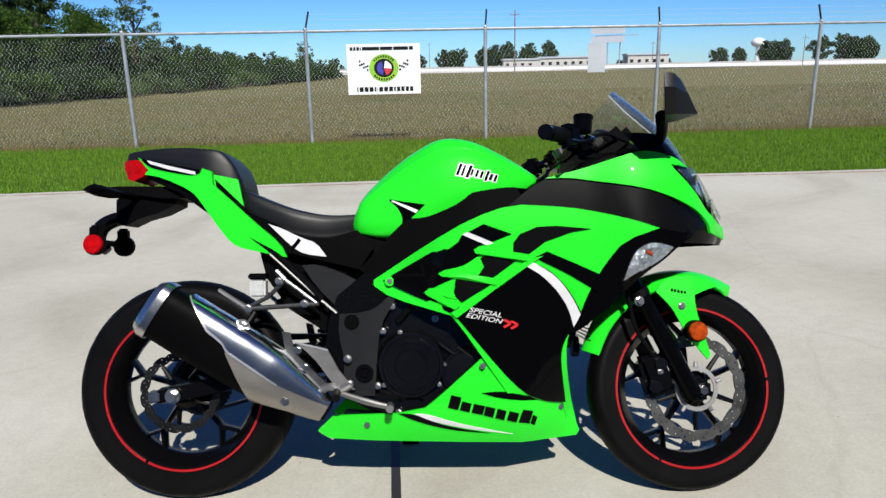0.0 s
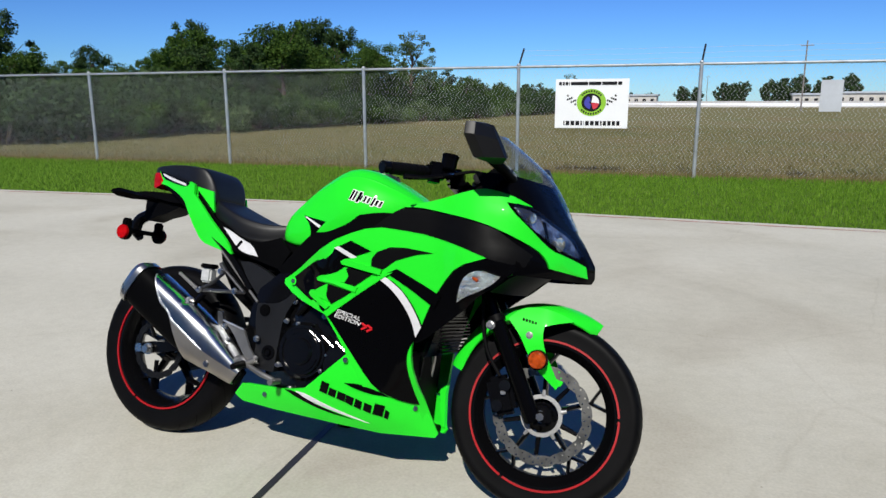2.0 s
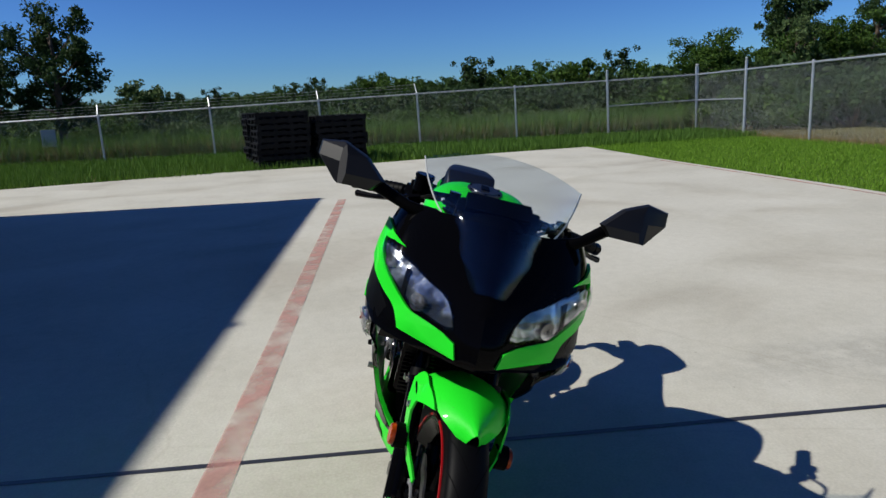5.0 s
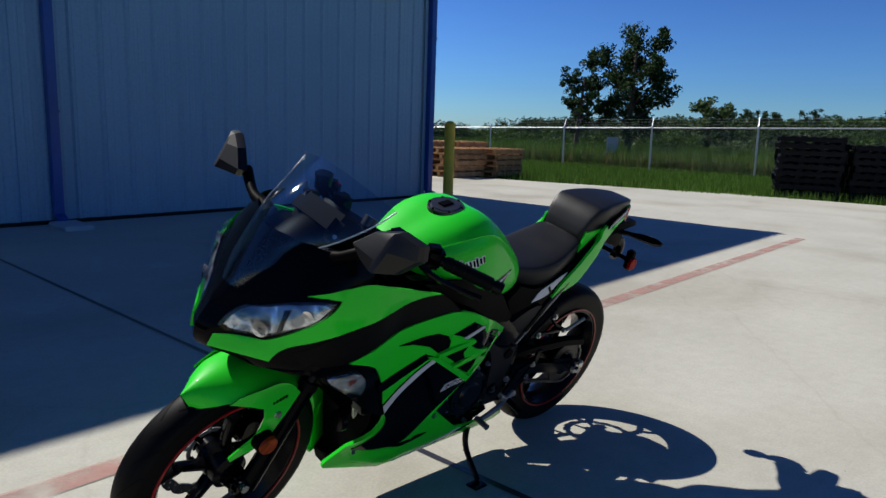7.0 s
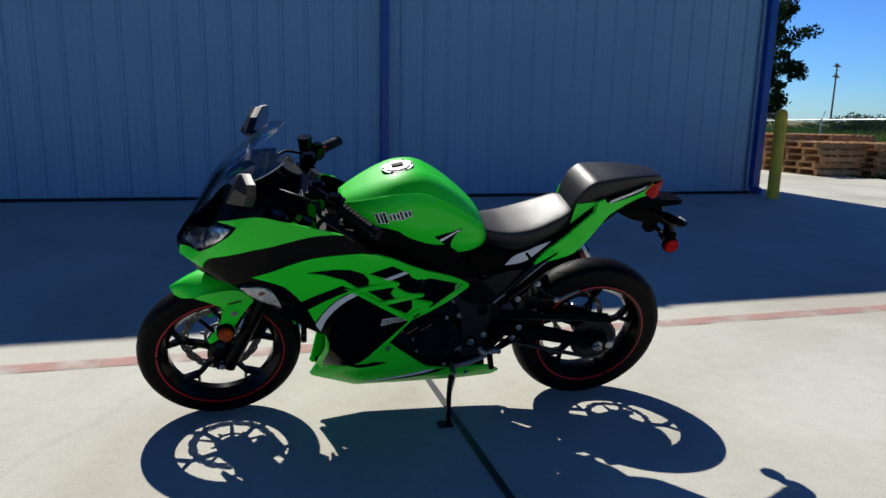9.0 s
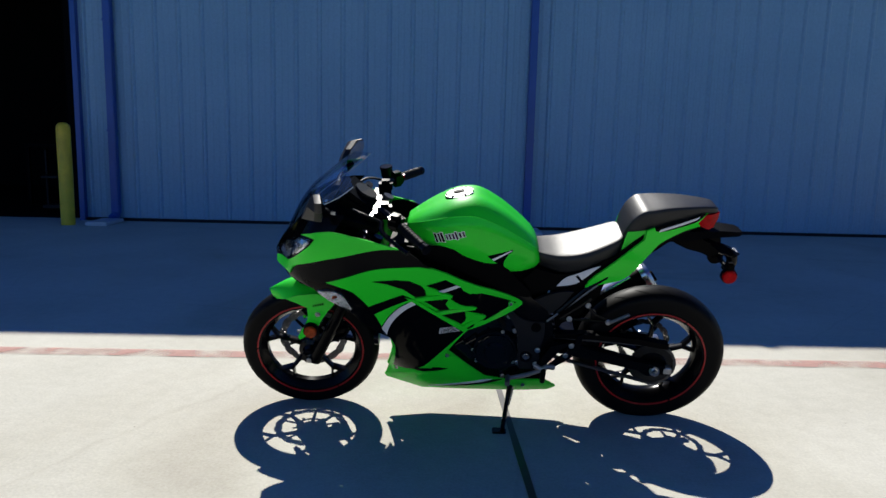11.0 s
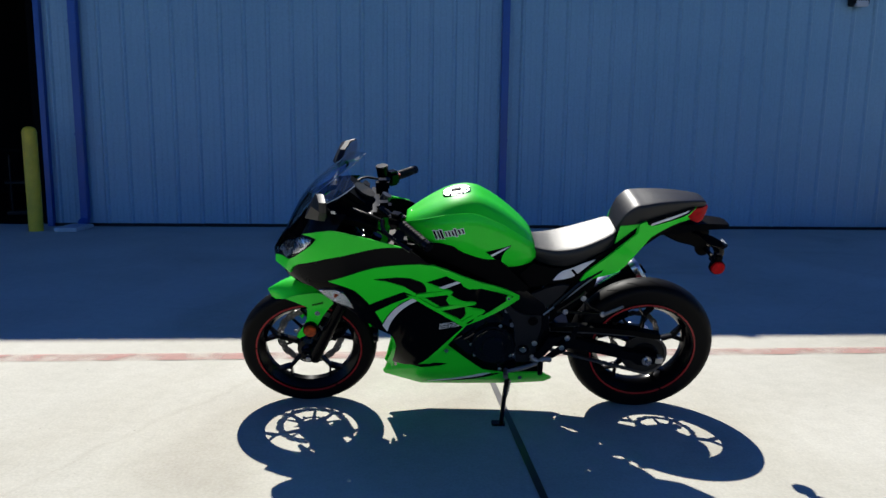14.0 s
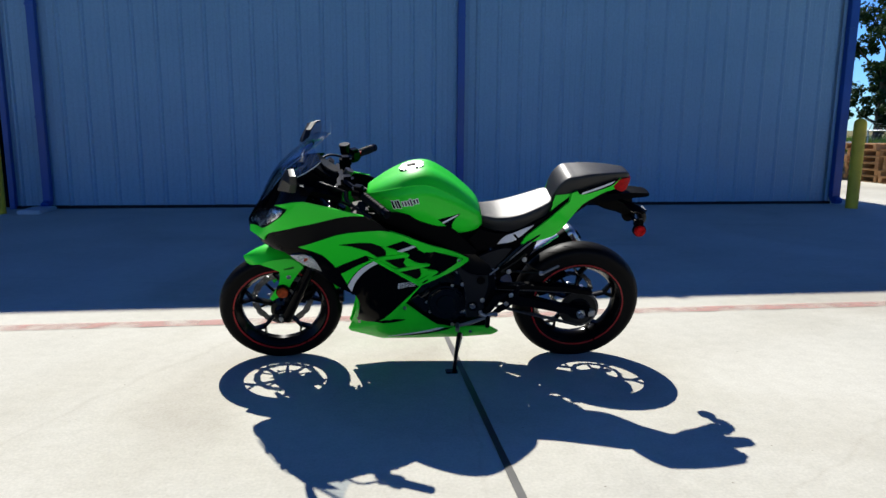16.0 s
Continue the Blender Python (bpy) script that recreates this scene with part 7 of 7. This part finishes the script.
# engine block: crankcase, cylinders, covers
eng = part("engine", loft(bmesh.new(), [[Vector((x, y * w, z)) for y, z in ((-1, zb), (1, zb), (1, zt), (-1, zt))] for x, w, zb, zt in ((0.48, 0.105, 0.28, 0.50), (0.60, 0.125, 0.23, 0.56), (0.74, 0.130, 0.215, 0.66), (0.85, 0.120, 0.225, 0.68), (0.93, 0.10, 0.28, 0.66))]), ENGINE_BLACK, BIKE, "black parallel-twin engine")
for s in (-1, 1):
    part("clutch_cover" if s < 0 else "generator_cover", rodded((0.635, s * 0.118, 0.385), (0.635, s * 0.152, 0.385), 0.098, 0.082, 40, 0.008), ENGINE_BLACK, eng)
    part("cover_boss", rodded((0.635, s * 0.150, 0.385), (0.635, s * 0.160, 0.385), 0.046, 0.040, 32, 0.003), ENGINE_BLACK, eng)
    part("crank_cover", rodded((0.78, s * 0.115, 0.36), (0.78, s * 0.148, 0.36), 0.072, 0.062, 36, 0.006), ENGINE_BLACK, eng)
    for a0, a1, r0 in ((0.5, 2.2, 0.060), (2.6, 4.2, 0.066), (4.6, 6.0, 0.058)):
        part("cover_rib", arc_band((0.635, s * 0.152, 0.385), r0, r0 + 0.007, 0.0, 0.008, a0, a1, 20), ENGINE_BLACK, eng)
    for k in range(3):
        part("cover_web", rodded((0.66 + 0.05 * k, s * 0.150, 0.455 - 0.012 * k), (0.70 + 0.05 * k, s * 0.146, 0.425 - 0.012 * k), 0.0045, seg=8), ENGINE_BLACK, eng)
    for i in range(10):
        a = 2 * math.pi * i / 10
        bolt((0.635 + 0.090 * math.cos(a), s * 0.140, 0.385 + 0.090 * math.sin(a)), 0.005, (0, s, 0), 0.006, FRAME_BLACK if i % 3 else STEEL, eng, seg=6)
    for i in range(6):
        part("cylinder_fin", boxed((0.80 + 0.012 * i, s * 0.126, 0.48 + 0.026 * i), (0.15, 0.016, 0.008), 0.002, Matrix.Rotation(radians(-18), 3, "Y")), ENGINE_BLACK, eng)
    bm = bmesh.new()
    pipe(bm, [(0.60, s * 0.135, 0.50), (0.66, s * 0.142, 0.555), (0.74, s * 0.13, 0.57), (0.82, s * 0.11, 0.62)], 0.009, 8)
    part("coolant_hose", bm, RUBBER, eng)
    for x, z in ((0.56, 0.475), (0.545, 0.33), (0.70, 0.505), (0.72, 0.28), (0.60, 0.26), (0.585, 0.54)):
        bolt((x, s * 0.135, z), 0.007, (0, s, 0), 0.010, STEEL, eng)
part("oil_filter", rodded((0.90, 0.0, 0.29), (0.98, 0.0, 0.28), 0.035, seg=24, bevel=0.004), FRAME_BLACK, eng)
rad = part("radiator", boxed((1.075, 0, 0.54), (0.035, 0.28, 0.24), 0.006, Matrix.Rotation(radians(14), 3, "Y")), FRAME_BLACK, BIKE, "black radiator")
for i in range(20):
    part("radiator_fin", boxed((1.095 - 0.0053 * (i - 9.5) * 0.25, 0, 0.44 + 0.0105 * i), (0.010, 0.26, 0.003), 0, Matrix.Rotation(radians(14), 3, "Y")), FRAME_BLACK, rad)
# added black block standing in for the shadow inside the lower cowl
part("cowl_shade_block", loft(bmesh.new(), [[Vector((x + dx, y, z)) for dx, y in ((-0.02, -w), (0.02, -w), (0.02, w), (-0.02, w))] for x, w, z in ((1.02, 0.030, 0.185), (1.005, 0.075, 0.26), (0.995, 0.120, 0.36), (0.995, 0.125, 0.43))]), MATT_BLACK, BIKE)
part("horn", rodded((1.10, 0.10, 0.40), (1.12, 0.10, 0.40), 0.032, seg=20, bevel=0.003), FRAME_BLACK, BIKE)
for s in (-1, 1):
    bm = bmesh.new()
    pipe(bm, [(0.93, s * 0.045, 0.52), (1.00, s * 0.05, 0.44), (0.985, s * 0.05, 0.30), (0.90, s * 0.04, 0.215), (0.70, -0.05 + s * 0.02, 0.20), (0.55, -0.09, 0.21)], 0.019, 12)
    part("header_pipe", bm, STEEL if s > 0 else FRAME_BLACK, BIKE, "exhaust header pipe")
shock = bmesh.new()
pipe(shock, [(0.40 + 0.03 * math.cos(i * 0.9) - 0.0005 * i, 0.03 * math.sin(i * 0.9), 0.43 + 0.0035 * i) for i in range(50)], 0.006, 6, 2)
part("shock_spring", shock, FRAME_BLACK, BIKE)
part("airbox", boxed((0.62, 0, 0.68), (0.42, 0.20, 0.16), 0.03), MATT_BLACK, BIKE)
part("inner_block", boxed((0.93, 0, 0.72), (0.26, 0.26, 0.20), 0.03), MATT_BLACK, BIKE)

# made-up black filler that hides the silencer from the left
part("dark_filler", loft(bmesh.new(), [[Vector((x, y, z)) for x, z in ((0.24, 0.62), (0.30, 0.535), (0.40, 0.47), (0.43, 0.66), (0.30, 0.72), (0.22, 0.70))] for y in (-0.085, 0.085)]), MATT_BLACK, BIKE)

# exhaust silencer on the right
M0, M1 = Vector((-0.030, -0.205, 0.560)), Vector((0.415, -0.148, 0.268))
ax = (M1 - M0).normalized()
side_v = Vector((0, -1, 0))
side_v = (side_v - ax * side_v.dot(ax)).normalized()
up_v = ax.cross(side_v) if ax.cross(side_v).z > 0 else side_v.cross(ax)
rings = []
for t, a, b in ((0.0, 0.040, 0.060), (0.03, 0.052, 0.072), (0.25, 0.054, 0.074), (0.50, 0.054, 0.074), (0.66, 0.050, 0.070), (0.82, 0.036, 0.048), (1.0, 0.020, 0.026)):
    c = M0.lerp(M1, t)
    ring = []
    for i in range(28):
        an = 2 * math.pi * i / 28
        ca, sa = math.cos(an), math.sin(an)
        p = 0.62
        ring.append(c + side_v * a * math.copysign(abs(ca) ** p, ca) + up_v * b * math.copysign(abs(sa) ** p, sa))
    rings.append(ring)
silencer = part("silencer", loft(bmesh.new(), rings), MATT_BLACK, BIKE, "black exhaust silencer with steel shield")


def silencer_shell(t0, t1, grow, a0, a1, material, name, label="", n=16, slant_t=0.0):
    bm = bmesh.new()
    layers = []
    for g in (grow, grow - 0.004):
        rows = []
        for j in range(12):
            row = []
            for i in range(n + 1):
                an = a0 + (a1 - a0) * i / n
                t = t0 + (t1 - t0) * j / 11 + slant_t * (i / n - 0.5) * (1 - j / 11)
                t = min(max(t, 0), 1)
                a = float(np.interp(t, [0, 0.03, 0.25, 0.5, 0.66, 0.82, 1], [0.040, 0.052, 0.054, 0.054, 0.050, 0.036, 0.020])) + g
                b = float(np.interp(t, [0, 0.03, 0.25, 0.5, 0.66, 0.82, 1], [0.060, 0.072, 0.074, 0.074, 0.070, 0.048, 0.026])) + g
                ca, sa = math.cos(an), math.sin(an)
                row.append(bm.verts.new(M0.lerp(M1, t) + side_v * a * math.copysign(abs(ca) ** 0.62, ca) + up_v * b * math.copysign(abs(sa) ** 0.62, sa)))
            rows.append(row)
        layers.append(rows)
    for rows in layers:
        for p, q in zip(rows, rows[1:]):
            for i in range(n):
                bm.faces.new((p[i], p[i + 1], q[i + 1], q[i]))
    A, B = layers
    for i in range(n):
        bm.faces.new((A[0][i], A[0][i + 1], B[0][i + 1], B[0][i]))
        bm.faces.new((A[-1][i], A[-1][i + 1], B[-1][i + 1], B[-1][i]))
    for i in (0, n):
        for j in range(11):
            bm.faces.new((A[j][i], A[j + 1][i], B[j + 1][i], B[j][i]))
    bmesh.ops.recalc_face_normals(bm, faces=bm.faces)
    return part(name, bm, material, silencer, label)


silencer_shell(0.0, 0.07, 0.006, 0, 2 * math.pi, STEEL, "end_band", "brushed steel end cap", 28)


def silencer_patch(rows, grow, material, name, label="", n=10):
    """A shield on the silencer: rows of (place along, low edge, high edge), edges as shares of the half height."""
    ts, lo, hi = [list(v) for v in zip(*rows)]
    bm = bmesh.new()
    steps, layers = 36, []
    for g in (grow, grow - 0.003):
        grid = []
        for j in range(steps + 1):
            t = ts[0] + (ts[-1] - ts[0]) * j / steps
            v0, v1 = float(np.interp(t, ts, lo)), float(np.interp(t, ts, hi))
            row = []
            for i in range(n + 1):
                v = v0 + (v1 - v0) * i / n
                over = max(0.0, abs(v) - 1)
                an = math.copysign(math.asin(min(1.0, abs(v)) ** (1 / 0.62)) + over * 2.0, v)
                a = float(np.interp(t, [0, 0.03, 0.25, 0.5, 0.66, 0.82, 1], [0.040, 0.052, 0.054, 0.054, 0.050, 0.036, 0.020])) + g
                b = float(np.interp(t, [0, 0.03, 0.25, 0.5, 0.66, 0.82, 1], [0.060, 0.072, 0.074, 0.074, 0.070, 0.048, 0.026])) + g
                ca, sa = math.cos(an), math.sin(an)
                row.append(bm.verts.new(M0.lerp(M1, t) + side_v * a * math.copysign(abs(ca) ** 0.62, ca) + up_v * b * math.copysign(abs(sa) ** 0.62, sa)))
            grid.append(row)
        layers.append(grid)
    for grid in layers:
        for p, q in zip(grid, grid[1:]):
            for i in range(n):
                bm.faces.new((p[i], p[i + 1], q[i + 1], q[i]))
    A, B = layers
    for r, q in ((A[0], B[0]), (A[-1], B[-1])):
        for i in range(n):
            bm.faces.new((r[i], r[i + 1], q[i + 1], q[i]))
    for i in (0, n):
        for j in range(steps):
            bm.faces.new((A[j][i], A[j + 1][i], B[j + 1][i], B[j][i]))
    bmesh.ops.recalc_face_normals(bm, faces=bm.faces)
    return part(name, bm, material, silencer, label)


silencer_patch([(0.15, 0.97, 1.35), (0.31, 0.37, 1.35), (0.40, 0.29, 1.35), (0.443, 0.13, 1.35), (0.716, 0.03, 1.3), (0.80, 0.10, 1.3), (0.90, 0.25, 1.25), (0.985, 0.5, 1.2)], 0.007, POLISHED, "heat_shield", "polished steel heat shield")
silencer_patch([(0.436, 0.08, 0.10), (0.69, -1.12, 0.05), (0.716, -1.15, 0.03), (0.80, -1.15, 0.10), (0.90, -1.1, 0.25), (0.985, -1.0, 0.5)], 0.006, SHIELD, "lower_shield", "brushed steel lower shield")
silencer_patch([(0.15, 0.95, 0.98), (0.31, 0.35, 0.42), (0.40, 0.27, 0.33), (0.443, 0.11, 0.17), (0.720, 0.01, 0.06)], 0.010, ALLOY_WHITE, "shield_lip", "bright folded edge of the shield", 3)
# solid plug whose black paints the shade in the pipe's mouth
part("outlet", rodded(M0 - ax * 0.012, M0 + ax * 0.02, 0.024, seg=20), SHADE_BLACK, silencer)
c = M0.lerp(M1, 0.795) + side_v * 0.040 - up_v * 0.024
part("shield_bolt", rodded(c, c + side_v * 0.009, 0.011, seg=16, bevel=0.002), STEEL, silencer)
hanger = part("silencer_hanger", rodded((0.225, -0.150, 0.53), (0.200, -0.172, 0.485), 0.010, seg=10), FRAME_BLACK, BIKE)
bolt((0.200, -0.185, 0.495), 0.016, (0, -1, 0), 0.016, STEEL, hanger, "hanger_bolt", 12)

# drive side: chain, sprocket, guard
chain = bmesh.new()
sp, fp = Vector((0, 0.085, 0.3122)), Vector((0.50, 0.085, 0.395))
loop = []
R1, R2 = 0.090, 0.036
for i in range(19):
    a = math.pi / 2 + math.pi * i / 18
    loop.append(sp + Vector((math.cos(a) * R1, 0, math.sin(a) * R1)))
for i in range(9):
    a = -math.pi / 2 + math.pi * i / 8
    loop.append(fp + Vector((math.cos(a) * R2, 0, math.sin(a) * R2)))
loop.append(loop[0])
dense = []
for p, q in zip(loop, loop[1:]):
    n = max(1, int((q - p).length / 0.0127))
    dense += [p.lerp(q, k / n) for k in range(n)]
for k, p in enumerate(dense):
    q = dense[(k + 1) % len(dense)]
    d = (q - p)
    if d.length > 1e-5:
        box(chain, (p + q) / 2, (d.length * 1.25, 0.012 if k % 2 else 0.016, 0.010), 0, d.to_track_quat("X", "Z").to_matrix())
part("chain", chain, DARK_ALLOY, BIKE, "drive chain")
part("rear_sprocket", petal_disc(sp, 0.040, 0.093, 0.0, 0.005, 42, 0.006), DISC_SHADED, BIKE, "steel rear sprocket")
part("sprocket_carrier", rodded(sp + Vector((0, -0.03, 0)), sp + Vector((0, 0.004, 0)), 0.060, seg=24, bevel=0.004), FRAME_BLACK, BIKE)
part("sprocket_cover", loft(bmesh.new(), [[Vector((x, y, z)) for x, z in ((0.44, 0.34), (0.56, 0.32), (0.575, 0.42), (0.52, 0.47), (0.445, 0.45))] for y in (0.09, 0.135)]), ENGINE_BLACK, BIKE)
part("chain_guard", loft(bmesh.new(), [[Vector((x, 0.072, z)), Vector((x, 0.108, z)), Vector((x, 0.112, z - h)), Vector((x, 0.106, z - h))] for x, z, h in ((0.40, 0.450, 0.016), (0.25, 0.452, 0.02), (0.08, 0.440, 0.022), (-0.05, 0.418, 0.02))]), MATT_BLACK, BIKE)

# side stand on the left, down
foot = Vector((0.598, 0.270, 0.009))
up = Matrix.Rotation(radians(-LEAN), 3, "X").inverted()
foot_l = up @ foot
bm = bmesh.new()
pipe(bm, [(0.560, 0.125, 0.255), (0.575, 0.155, 0.16), tuple(foot_l + Vector((-0.004, 0.0, 0.012)))], [0.013, 0.010, 0.009], 10, 5)
stand = part("side_stand", bm, FRAME_BLACK, BIKE, "black side stand let down")
part("stand_foot", boxed(foot_l + Vector((0.01, 0.012, 0.006)), (0.055, 0.05, 0.008), 0.003, up), FRAME_BLACK, stand)
bm = bmesh.new()
pipe(bm, [(0.545, 0.118, 0.27), (0.556, 0.135, 0.19), (0.570, 0.152, 0.13)], 0.005, 8, 4)
part("stand_spring", bm, STEEL, stand)
part("stand_lug", boxed((0.558, 0.112, 0.268), (0.05, 0.04, 0.05), 0.008), FRAME_BLACK, BIKE)


# the whole front end is turned a little to the left
STEER = Matrix.Translation((1.360, 0, 0.270)) @ Matrix.Rotation(radians(7.0), 4, RAKE) @ Matrix.Translation((-1.360, 0, -0.270))
TURNED = ("front_wheel", "fork_leg", "side_reflector", "fork_yoke", "top_yoke", "front_caliper", "brake_hose", "hose_bracket", "front_fender", "handlebar", "brake_reservoir", "ignition")
for ob in bpy.data.objects:
    if ob.parent is BIKE and (ob.name.split(".")[0] in TURNED or (ob.name.startswith("axle_nut") and ob.data.vertices[0].co.x > 1)):
        ob.matrix_basis = STEER
